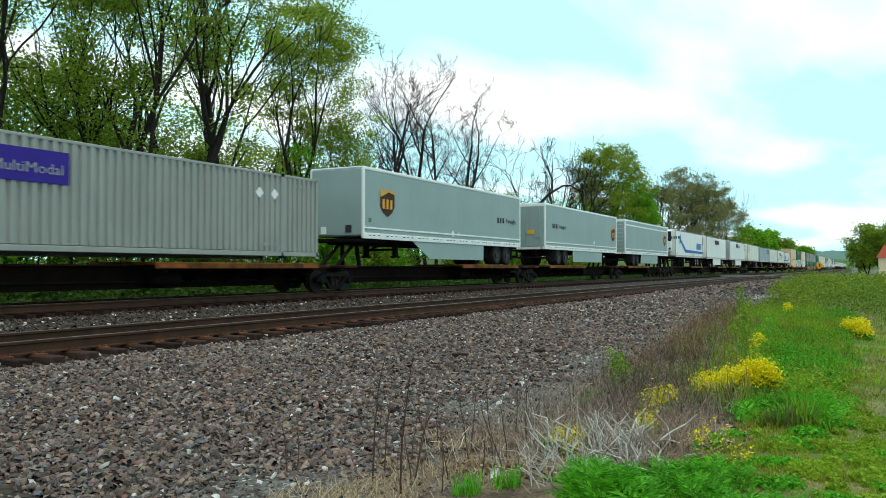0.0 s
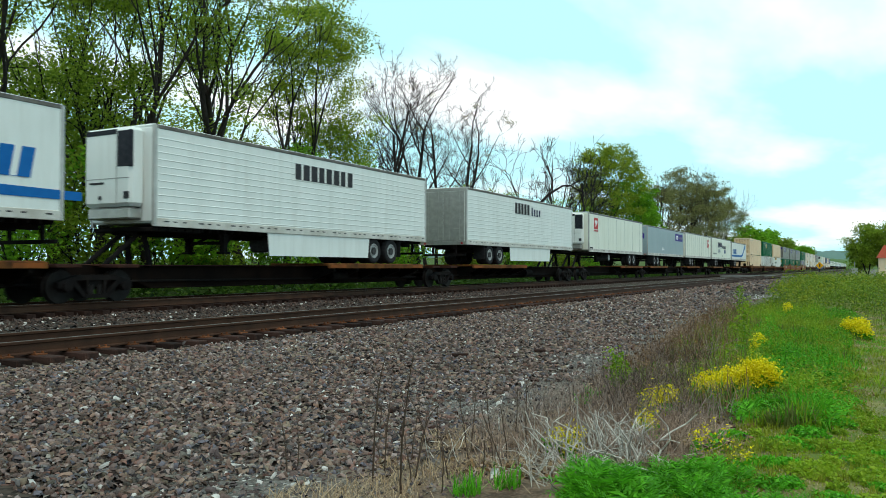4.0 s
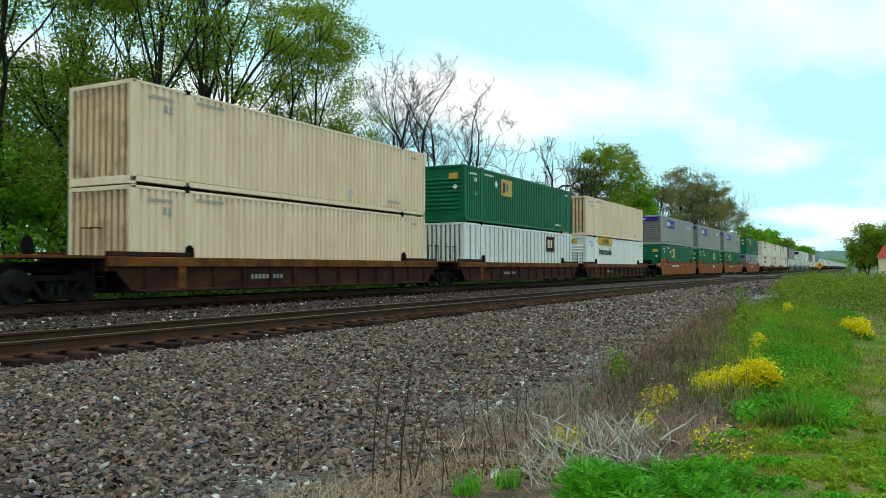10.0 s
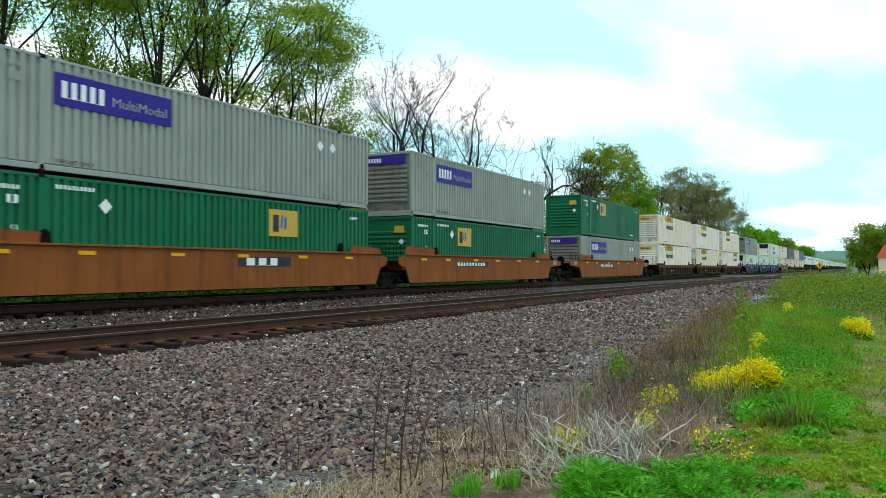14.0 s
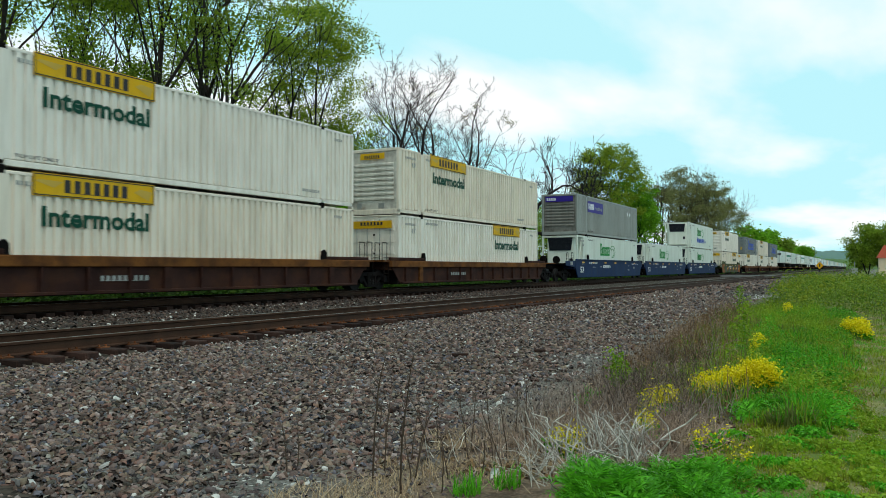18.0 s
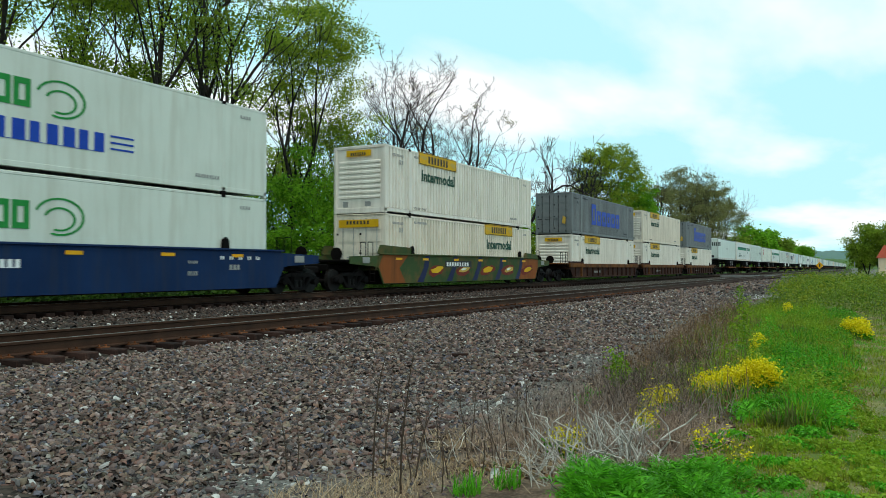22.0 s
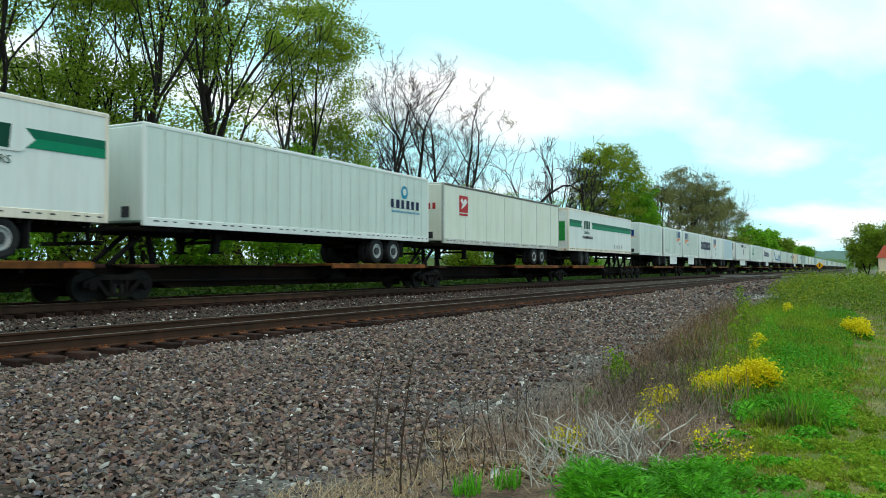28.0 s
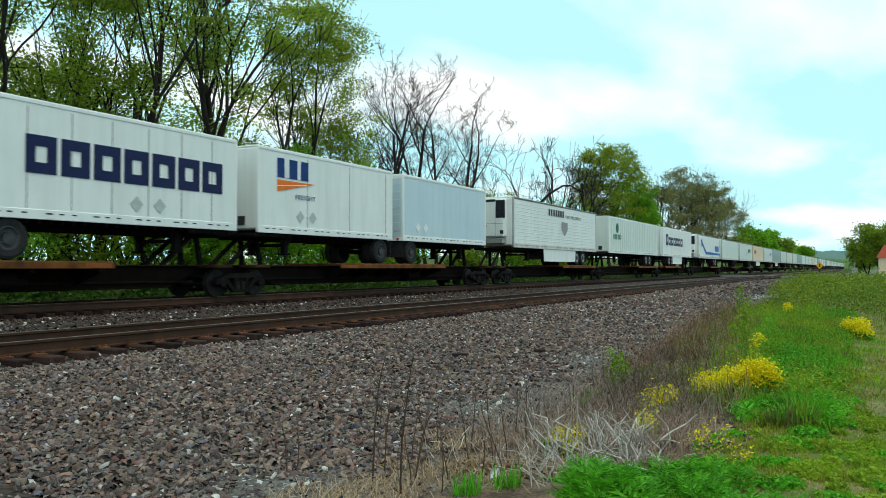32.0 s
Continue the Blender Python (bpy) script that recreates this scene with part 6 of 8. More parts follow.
    # mostly mint and grey, so distance haze is put into the paint tones
    tones = ["mint", "mint", "tan", "mint", "trailergrey", "mint", "cream", "mint", "trailergrey", "mint"]
    i = 0
    while o < 1190:
        t = trailer(o, 16.1, tones[i % 10], "nose" if rng.random() < 0.5 else "doors", tones[i % 10].replace("trailergrey", "grey").replace("mint", "white") + " box semi-trailer far down the train", simple=True, rivets=False,
                    skirt=(5.0, 10.5) if rng.random() < 0.3 else None)
        if rng.random() < 0.5:
            marks(t, rng.choice((1.5, 10.5)), 3.5 - DECK, 3.2, 0.6, 6, M[rng.choice(("navy", "emerald_deep", "red", "royal"))])
        rest.append(o)
        o += rng.choice((17.3, 17.3, 18.6, 20.1))
        i += 1
    # spine wagons: (load start, load end, wheels lead, break before, break after)
    loads = [(-341.87, 16.15, 0, 1, 0), (-322.9, 16.15, 0, 0, 0), (-302.65, 16.0, 1, 0, 0), (-284.05, 15.93, 1, 0, 1), (-265.0, 16.2, 0, 1, 0), (-246.5, 16.0, 0, 0, 0), (-226.41, 16.15, 1, 0, 1),
             (-207.2, 16.1, 0, 1, 0), (-189.23, 16.08, 1, 0, 0), (-172.01, 16.11, 1, 0, 0), (-154.84, 16.19, 1, 0, 0), (-137.44, 16.05, 1, 0, 1),
             (242.58, 16.0, 0, 1, 0), (259.67, 16.15, 0, 0, 0), (276.95, 16.08, 0, 0, 0), (294.44, 15.93, 0, 0, 0), (312.27, 16.04, 1, 0, 1),
             (331.38, 17.88, 2, 1, 0), (350.27, 17.57, 2, 0, 0), (368.82, 17.58, 2, 0, 1), (389.5, 16.1, 0, 1, 0), (409.0, 16.15, 0, 0, 0), (427.6, 14.3, 1, 0, 0), (446.2, 15.5, 0, 0, 0)]
    loads += [(o, 16.1, 0, 0, 0) for o in rest]
    for i, (o, ln, lead, b, a) in enumerate(loads):
        prev_end = loads[i - 1][0] + loads[i - 1][1] if i else o - 3
        next_start = loads[i + 1][0] if i + 1 < len(loads) else o + ln + 2
        if b and i and o - prev_end > 50:
            prev_end = o - 4.6
        if a and next_start - o - ln > 50:
            next_start = o + ln + 4.2
        x0 = (prev_end - o) / 2
        x1 = ln + (next_start - o - ln) / 2
        deck = (0.6, 7.6) if lead == 1 else (ln - 7.4, ln - 0.6) if lead == 0 else (4.6, 12.8)
        hitch = [ln - 0.9] if lead == 1 else [0.9] if lead == 0 else [0.9, ln - 0.9]
        if i == 0:
            deck, hitch = (ln - 7.4, ln - 0.2), []
        spine_wagon(o, x0, x1, deck, "end" if b else "link", "end" if a else "link", hitch, o > 455)


def seams(t, L, step, z0=2.34, z1=4.76, mat="faint"):
    """Upright sheet joints on a smooth side."""
    x = step
    while x < L - 0.3:
        part("panel_seam", lambda: Geo().box(-0.008, 0.008, -SIDE - 0.002, -SIDE + 0.02, z0 - DECK, z1 - DECK), M[mat], t, at=pose(x, 0, 0), key=("seam", z0, z1))
        x += step


def ridges(t, L):
    for i in range(12):
        part("side_ridge", lambda: Geo().prism_x([(-SIDE + 0.013, 0), (-SIDE + 0.002, 0.012), (-SIDE + 0.002, 0.024), (-SIDE + 0.013, 0.036)], 0.15, L - 0.15), M["white"], t,
             at=pose(0, 0, 2.35 - DECK + i * 0.2), key=("ridge", L))


build_train()


# ---------------------------------------------------------------- plants
def limb_tubes(segs):
    """Tapered tubes for (p, q, r, s) segments, as arrays: five-sided limbs, three-sided twigs."""
    P = np.array([s[0] for s in segs]); Q = np.array([s[1] for s in segs])
    R = np.array([s[2] for s in segs]); S = np.array([s[3] for s in segs])
    d = Q - P
    d /= np.linalg.norm(d, axis=1)[:, None] + 1e-9
    ref = np.where(np.abs(d[:, 2:3]) < 0.9, [[0, 0, 1.0]], [[1.0, 0, 0]])
    u = np.cross(d, ref); u /= np.linalg.norm(u, axis=1)[:, None]
    w = np.cross(d, u)
    VV, FF, off = [], [], 0
    for n, sel in ((5, R > 0.035), (3, R <= 0.035)):
        if not sel.any():
            continue
        V = []
        for O, rad in ((P[sel], R[sel]), (Q[sel], S[sel])):
            for i in range(n):
                a = 2 * math.pi * i / n
                V.append(O + u[sel] * (rad * math.cos(a))[:, None] + w[sel] * (rad * math.sin(a))[:, None])
        V = np.stack(V, 1).reshape(-1, 3)
        base = off + np.arange(int(sel.sum()))[:, None] * 2 * n
        FF.append(np.concatenate([base + np.array([i, (i + 1) % n, n + (i + 1) % n, n + i])[None] for i in range(n)]))
        VV.append(V)
        off += len(V)
    return np.concatenate(VV), np.concatenate(FF)


def grow(rng, height, r0, spread, levels, split, stems=1, first=0.25, wiggle=0.07, lean=(0, 0), rise=0.10):
    """A branching skeleton: returns segments and the places where leaves may sit."""
    segs, tips = [], []

    def branch(p, d, length, r, level):
        n = 6 if level == 0 else 4
        step = length / n
        for i in range(n):
            d = d + rng.normal(0, wiggle * (1 + 0.8 * level), 3)
            d[2] += rise if level else 0.03
            d = d / np.linalg.norm(d)
            q = p + d * step
            r2 = r * (0.88 if level == 0 else 0.80)
            segs.append((p, q, max(r, 0.011), max(r2, 0.009)))
            if level >= levels - 1:
                tips.append(q)
            frac = (i + 1) / n
            if level < levels and (level > 0 or frac >= first):
                for _ in range(split):
                    if rng.random() < 0.60:
                        a = rng.uniform(0, 2 * math.pi)
                        side = np.array([math.cos(a), math.sin(a), rng.uniform(-0.1, 0.5)])
                        nd = d * rng.uniform(0.6, 1.0) + side * spread
                        nd /= np.linalg.norm(nd)
                        branch(q, nd, length * rng.uniform(0.40, 0.60) * (1.1 - 0.4 * frac), r2 * rng.uniform(0.45, 0.68), level + 1)
            p, r = q, r2
        tips.append(p)

    for k in range(stems):
        a = 2 * math.pi * (k + rng.uniform(0, 0.5)) / stems
        o = 0.0 if stems == 1 else 0.26
        branch(np.array([0.12 * math.cos(a), 0.12 * math.sin(a), 0.0]) * (stems > 1), np.array([lean[0] + o * math.cos(a), lean[1] + o * math.sin(a), 1.0]), height * 0.86, r0 * rng.uniform(0.75, 1.0), 0)
    top = max(s[1][2] for s in segs)
    k = height / top
    segs = [(a * k, b * k, r, s) for a, b, r, s in segs]
    return segs, np.array(tips) * k


def fork(rng, height, r0, stems=1, bole=0.30, levels=6, opening=0.42, gnarl=0.10, lean=(0, 0), rise=0.12, three=0.25, shrink=0.78, keep_r=0.69, fine=0.008):
    """A skeleton that forks again and again, as old trees do: segments and twig ends."""
    segs, tips = [], []

    def limb(p, d, length, r, level):
        for i in range(3):
            d = d + rng.normal(0, gnarl, 3)
            d[2] += rise * 0.4
            d = d / np.linalg.norm(d)
            q = p + d * length / 3
            r2 = r * 0.92
            segs.append((p, q, max(r, fine), max(r2, fine * 0.85)))
            if level >= levels - 2:
                tips.append(q)
            if level >= 1 and i < 2 and rng.random() < 0.35 and level < levels:
                side = d + rng.normal(0, 0.6, 3)
                limb(q, side / np.linalg.norm(side), length * 0.5, r2 * 0.45, max(level + 1, levels - 1))
            p, r = q, r2
        if level >= levels:
            return
        n = 3 if rng.random() < three else 2
        a0 = rng.uniform(0, 2 * math.pi)
        u = np.cross(d, [0.3, 0.2, 0.9]); u /= np.linalg.norm(u)
        w = np.cross(d, u)
        for k in range(n):
            a = a0 + 2 * math.pi * k / n + rng.normal(0, 0.3)
            o = opening * rng.uniform(0.45, 1.3)
            nd = d * math.cos(o) + (u * math.cos(a) + w * math.sin(a)) * math.sin(o)
            nd[2] += rise
            nd /= np.linalg.norm(nd)
            limb(p, nd, length * shrink * rng.uniform(0.7, 1.15), r * keep_r * rng.uniform(0.85, 1.16), level + 1)

    for k in range(stems):
        a = 2 * math.pi * (k + rng.uniform(0, 0.6)) / stems
        o = 0.0 if stems == 1 else 0.20
        limb(np.array([0.15 * math.cos(a), 0.15 * math.sin(a), 0.0]) * (stems > 1), np.array([lean[0] + o * math.cos(a), lean[1] + o * math.sin(a), 1.0]), height * bole, r0 * rng.uniform(0.8, 1.0), 0)
    k = height / max(s[1][2] for s in segs)
    return [(a * k, b * k, r, s) for a, b, r, s in segs], np.array(tips) * k


def leaf_quads(rng, centres, size, jitter, flat=0.0):
    """Small folded leaves scattered about the centres."""
    n = len(centres)
    c = centres + rng.normal(0, jitter, (n, 3))
    a = rng.normal(0, 1, (n, 3)); a[:, 2] *= 0.6
    a /= np.linalg.norm(a, axis=1)[:, None]
    b = np.cross(a, rng.normal(0, 1, (n, 3)))
    b /= np.linalg.norm(b, axis=1)[:, None] + 1e-9
    s = size * rng.uniform(0.6, 1.4, (n, 1))
    V = np.stack([c - a * s, c - b * s * 0.55, c + a * s, c + b * s * 0.55], 1).reshape(-1, 3)
    F = np.arange(4 * n).reshape(-1, 4)
    return V, F


def tree(name, x, y, height, seed, leaves=9000, leaf_mat="leaf", bark="bark", r0=0.22, spread=0.75, levels=3, split=2, size=0.12, jitter=0.45, lean=(0, 0), first=0.2,
         label="tall broadleaf tree in fresh spring leaf", low=0.0, stems=1, rise=0.10, keep=0.6, per=80, forked=None, slim=1.0, dome=None):
    """Trunk with tapering limbs, and a crown of separate leaves round part of the twigs."""
    rng = np.random.default_rng(seed)
    if forked:
        segs, tips = fork(rng, height, r0, stems, lean=lean, **forked)
    else:
        segs, tips = grow(rng, height, r0, spread, levels, split, stems, first, lean=lean, rise=rise)
    if slim != 1.0:
        # a narrow habit: limbs drawn in towards the stem
        k = np.array([slim, slim, 1.0])
        segs, tips = [(a * k, b * k, r, q) for a, b, r, q in segs], tips * k
    z = float(ground_z(x, y)) - 0.1
    t = tagged(new(name), label, "tree", "trees behind the railway")
    t.location = (x, y, z)
    V, F = limb_tubes(segs)
    o = new("trunk", np_mesh("trunk", V, F, M[bark])); o.parent = t
    if leaves:
        tips = tips[tips[:, 2] > low * height]
        hubs = tips[rng.random(len(tips)) < keep]
        if dome:
            # clumps over a rounded, lumpy shell: sideways shift, middle height, half width, half height
            d = rng.normal(0, 1, (max(30, leaves // per), 3)) + np.array([0, 0, 0.35])
            d /= np.linalg.norm(d, axis=1)[:, None]
            lump = 0.88 + 0.16 * np.sin(d[:, 0] * 5 + seed) * np.sin(d[:, 2] * 6 + seed) - 0.45 * rng.random(len(d)) ** 2.2
            hubs = d * lump[:, None] * np.array([dome[2], dome[2], dome[3]]) + np.array([dome[0], 0, dome[1]])
        hubs = hubs[rng.integers(0, len(hubs), max(8, leaves // per))] + rng.normal(0, jitter * 0.5, (max(8, leaves // per), 3))
        pick = hubs[rng.integers(0, len(hubs), leaves)] + rng.normal(0, 1, (leaves, 3)) * np.array([jitter, jitter, jitter * 0.55])
        V, F = leaf_quads(rng, pick, size, 0.03)
        o = new("crown", np_mesh("crown", V, F, M[leaf_mat])); o.parent = t
        o["label"] = "leaves in loose clumps"
    return t


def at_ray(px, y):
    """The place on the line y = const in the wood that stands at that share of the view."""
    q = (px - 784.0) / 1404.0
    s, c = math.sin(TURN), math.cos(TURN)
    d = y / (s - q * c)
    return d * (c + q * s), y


def wood():
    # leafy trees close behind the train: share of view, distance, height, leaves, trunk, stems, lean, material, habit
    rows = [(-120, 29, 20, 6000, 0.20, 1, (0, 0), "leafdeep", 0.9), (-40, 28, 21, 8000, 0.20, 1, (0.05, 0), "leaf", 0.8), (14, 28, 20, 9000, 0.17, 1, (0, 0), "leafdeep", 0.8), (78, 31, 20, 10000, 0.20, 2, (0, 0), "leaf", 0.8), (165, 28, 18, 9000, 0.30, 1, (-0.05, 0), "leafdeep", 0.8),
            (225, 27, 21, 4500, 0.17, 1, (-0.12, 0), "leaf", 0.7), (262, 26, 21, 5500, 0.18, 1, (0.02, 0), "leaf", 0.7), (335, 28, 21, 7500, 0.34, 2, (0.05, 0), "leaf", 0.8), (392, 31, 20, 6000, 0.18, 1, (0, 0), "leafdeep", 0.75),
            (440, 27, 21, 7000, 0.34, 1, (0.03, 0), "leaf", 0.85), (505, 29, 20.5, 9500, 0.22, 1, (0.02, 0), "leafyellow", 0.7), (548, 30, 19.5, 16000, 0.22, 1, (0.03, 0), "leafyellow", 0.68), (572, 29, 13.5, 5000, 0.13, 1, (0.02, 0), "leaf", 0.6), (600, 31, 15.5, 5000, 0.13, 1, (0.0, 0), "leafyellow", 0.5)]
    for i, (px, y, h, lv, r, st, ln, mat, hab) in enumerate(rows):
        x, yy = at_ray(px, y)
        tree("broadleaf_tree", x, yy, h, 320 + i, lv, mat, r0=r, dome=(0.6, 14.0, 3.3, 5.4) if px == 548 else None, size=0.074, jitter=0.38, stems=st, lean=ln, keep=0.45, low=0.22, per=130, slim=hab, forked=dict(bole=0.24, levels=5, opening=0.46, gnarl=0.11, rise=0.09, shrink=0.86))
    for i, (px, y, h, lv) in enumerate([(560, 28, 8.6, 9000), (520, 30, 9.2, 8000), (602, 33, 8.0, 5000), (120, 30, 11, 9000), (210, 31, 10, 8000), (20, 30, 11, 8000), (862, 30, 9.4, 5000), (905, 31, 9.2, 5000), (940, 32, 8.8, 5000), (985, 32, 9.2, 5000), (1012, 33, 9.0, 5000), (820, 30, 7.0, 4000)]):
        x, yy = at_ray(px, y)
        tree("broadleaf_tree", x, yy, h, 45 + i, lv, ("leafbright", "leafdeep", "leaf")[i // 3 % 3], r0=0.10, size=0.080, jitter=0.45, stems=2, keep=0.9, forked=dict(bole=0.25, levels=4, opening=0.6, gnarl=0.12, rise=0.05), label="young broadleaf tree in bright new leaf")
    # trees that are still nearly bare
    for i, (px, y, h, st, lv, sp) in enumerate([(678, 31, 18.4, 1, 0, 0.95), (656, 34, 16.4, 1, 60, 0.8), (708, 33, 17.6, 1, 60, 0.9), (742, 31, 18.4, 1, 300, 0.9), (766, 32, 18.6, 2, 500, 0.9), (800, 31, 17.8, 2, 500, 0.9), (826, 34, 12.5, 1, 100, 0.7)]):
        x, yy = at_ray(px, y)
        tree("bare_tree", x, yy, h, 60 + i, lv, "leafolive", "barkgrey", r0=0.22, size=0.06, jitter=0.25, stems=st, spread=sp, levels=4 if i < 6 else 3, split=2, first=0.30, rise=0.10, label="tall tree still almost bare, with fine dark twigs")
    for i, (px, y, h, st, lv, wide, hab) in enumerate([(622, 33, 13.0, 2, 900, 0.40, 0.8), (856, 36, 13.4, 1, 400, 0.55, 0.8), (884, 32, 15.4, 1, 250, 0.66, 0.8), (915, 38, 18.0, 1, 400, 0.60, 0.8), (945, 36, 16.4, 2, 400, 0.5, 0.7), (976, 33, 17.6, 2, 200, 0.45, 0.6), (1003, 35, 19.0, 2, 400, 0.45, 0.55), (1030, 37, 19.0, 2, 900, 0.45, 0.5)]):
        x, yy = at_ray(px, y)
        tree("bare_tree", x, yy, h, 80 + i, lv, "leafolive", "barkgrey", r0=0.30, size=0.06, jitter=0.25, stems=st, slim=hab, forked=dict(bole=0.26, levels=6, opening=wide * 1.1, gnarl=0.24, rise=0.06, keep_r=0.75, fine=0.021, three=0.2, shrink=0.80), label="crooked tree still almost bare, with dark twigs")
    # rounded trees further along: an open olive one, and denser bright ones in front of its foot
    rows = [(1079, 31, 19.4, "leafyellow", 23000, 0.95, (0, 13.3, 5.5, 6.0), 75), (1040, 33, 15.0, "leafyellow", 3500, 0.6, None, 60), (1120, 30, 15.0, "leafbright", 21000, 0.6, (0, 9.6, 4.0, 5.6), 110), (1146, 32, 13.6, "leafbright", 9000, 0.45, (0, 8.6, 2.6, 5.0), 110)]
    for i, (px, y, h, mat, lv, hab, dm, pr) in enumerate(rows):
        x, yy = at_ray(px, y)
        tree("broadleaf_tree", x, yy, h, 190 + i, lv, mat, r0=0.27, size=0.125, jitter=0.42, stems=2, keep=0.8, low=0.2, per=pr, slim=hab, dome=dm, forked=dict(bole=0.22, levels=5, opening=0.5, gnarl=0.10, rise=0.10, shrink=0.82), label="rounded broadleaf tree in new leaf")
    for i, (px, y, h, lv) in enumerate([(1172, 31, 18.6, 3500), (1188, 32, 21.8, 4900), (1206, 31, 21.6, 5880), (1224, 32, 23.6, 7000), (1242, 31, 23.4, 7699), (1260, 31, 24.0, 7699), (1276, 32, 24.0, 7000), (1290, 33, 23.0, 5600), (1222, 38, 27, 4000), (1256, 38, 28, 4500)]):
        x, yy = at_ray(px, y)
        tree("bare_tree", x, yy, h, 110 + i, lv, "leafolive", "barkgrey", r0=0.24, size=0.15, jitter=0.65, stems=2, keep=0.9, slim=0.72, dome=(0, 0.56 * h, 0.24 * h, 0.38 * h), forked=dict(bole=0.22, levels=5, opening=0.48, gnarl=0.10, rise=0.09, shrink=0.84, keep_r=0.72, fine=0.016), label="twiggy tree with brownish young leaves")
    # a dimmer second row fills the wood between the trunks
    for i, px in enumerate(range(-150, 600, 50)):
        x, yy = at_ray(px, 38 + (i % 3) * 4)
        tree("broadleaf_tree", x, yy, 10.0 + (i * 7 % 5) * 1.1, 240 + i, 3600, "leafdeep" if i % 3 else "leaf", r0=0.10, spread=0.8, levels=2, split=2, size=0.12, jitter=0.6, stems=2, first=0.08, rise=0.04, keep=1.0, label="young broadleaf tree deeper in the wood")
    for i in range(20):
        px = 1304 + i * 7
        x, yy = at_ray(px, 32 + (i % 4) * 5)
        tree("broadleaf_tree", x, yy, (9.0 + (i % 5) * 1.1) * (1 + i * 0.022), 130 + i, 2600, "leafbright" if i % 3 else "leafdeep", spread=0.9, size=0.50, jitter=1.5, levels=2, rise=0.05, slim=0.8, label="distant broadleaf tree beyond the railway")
    # trees on the near side, beyond the yard
    for i, (x, y, h) in enumerate([(212, -0.6, 11.0), (214, -3.0, 12.5), (216, -5.5, 12.5), (222, -10, 13), (230, -15, 14), (240, 1.2, 8.0), (240, -20, 15)]):
        tree("broadleaf_tree", x, y, h, 170 + i, 9000, "leafdeep" if i % 2 else "leaf", spread=0.9, size=0.21, jitter=0.8, first=0.1, stems=2, rise=0.03, keep=0.9, label="dense tree beside the lane in the distance")


wood()


def undergrowth():
    """Bushes and tall herbs along the foot of the wood."""
    rng = np.random.default_rng(5)
    # both layers use the green that has the train's shade painted in
    for name, n, ylo, yhi, hi, size, mat, label in (("undergrowth", 34000, 22.3, 27.5, 1.9, 0.13, "herbshade", "dense bushes along the wood's edge, green darkened as in shade"),
                                                   ("tall_herbs", 26000, 21.3, 25.0, 0.65, 0.08, "herbshade", "herbs beside the far track, green darkened as in train's shade")):
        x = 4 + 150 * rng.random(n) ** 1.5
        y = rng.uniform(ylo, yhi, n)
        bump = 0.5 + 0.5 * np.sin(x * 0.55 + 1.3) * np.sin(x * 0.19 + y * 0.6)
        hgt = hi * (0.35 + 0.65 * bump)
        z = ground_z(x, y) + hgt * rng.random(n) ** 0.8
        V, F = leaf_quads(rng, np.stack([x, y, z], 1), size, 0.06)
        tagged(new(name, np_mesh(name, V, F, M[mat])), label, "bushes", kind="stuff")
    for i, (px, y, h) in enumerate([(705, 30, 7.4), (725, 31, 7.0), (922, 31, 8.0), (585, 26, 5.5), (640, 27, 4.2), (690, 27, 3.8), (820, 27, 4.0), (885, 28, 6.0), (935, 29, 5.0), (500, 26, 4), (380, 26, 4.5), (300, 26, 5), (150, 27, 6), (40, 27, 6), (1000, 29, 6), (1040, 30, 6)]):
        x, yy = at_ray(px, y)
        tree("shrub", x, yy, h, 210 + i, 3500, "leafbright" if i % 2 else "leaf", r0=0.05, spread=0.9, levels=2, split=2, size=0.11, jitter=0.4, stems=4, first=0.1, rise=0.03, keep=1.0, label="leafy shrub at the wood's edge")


undergrowth()


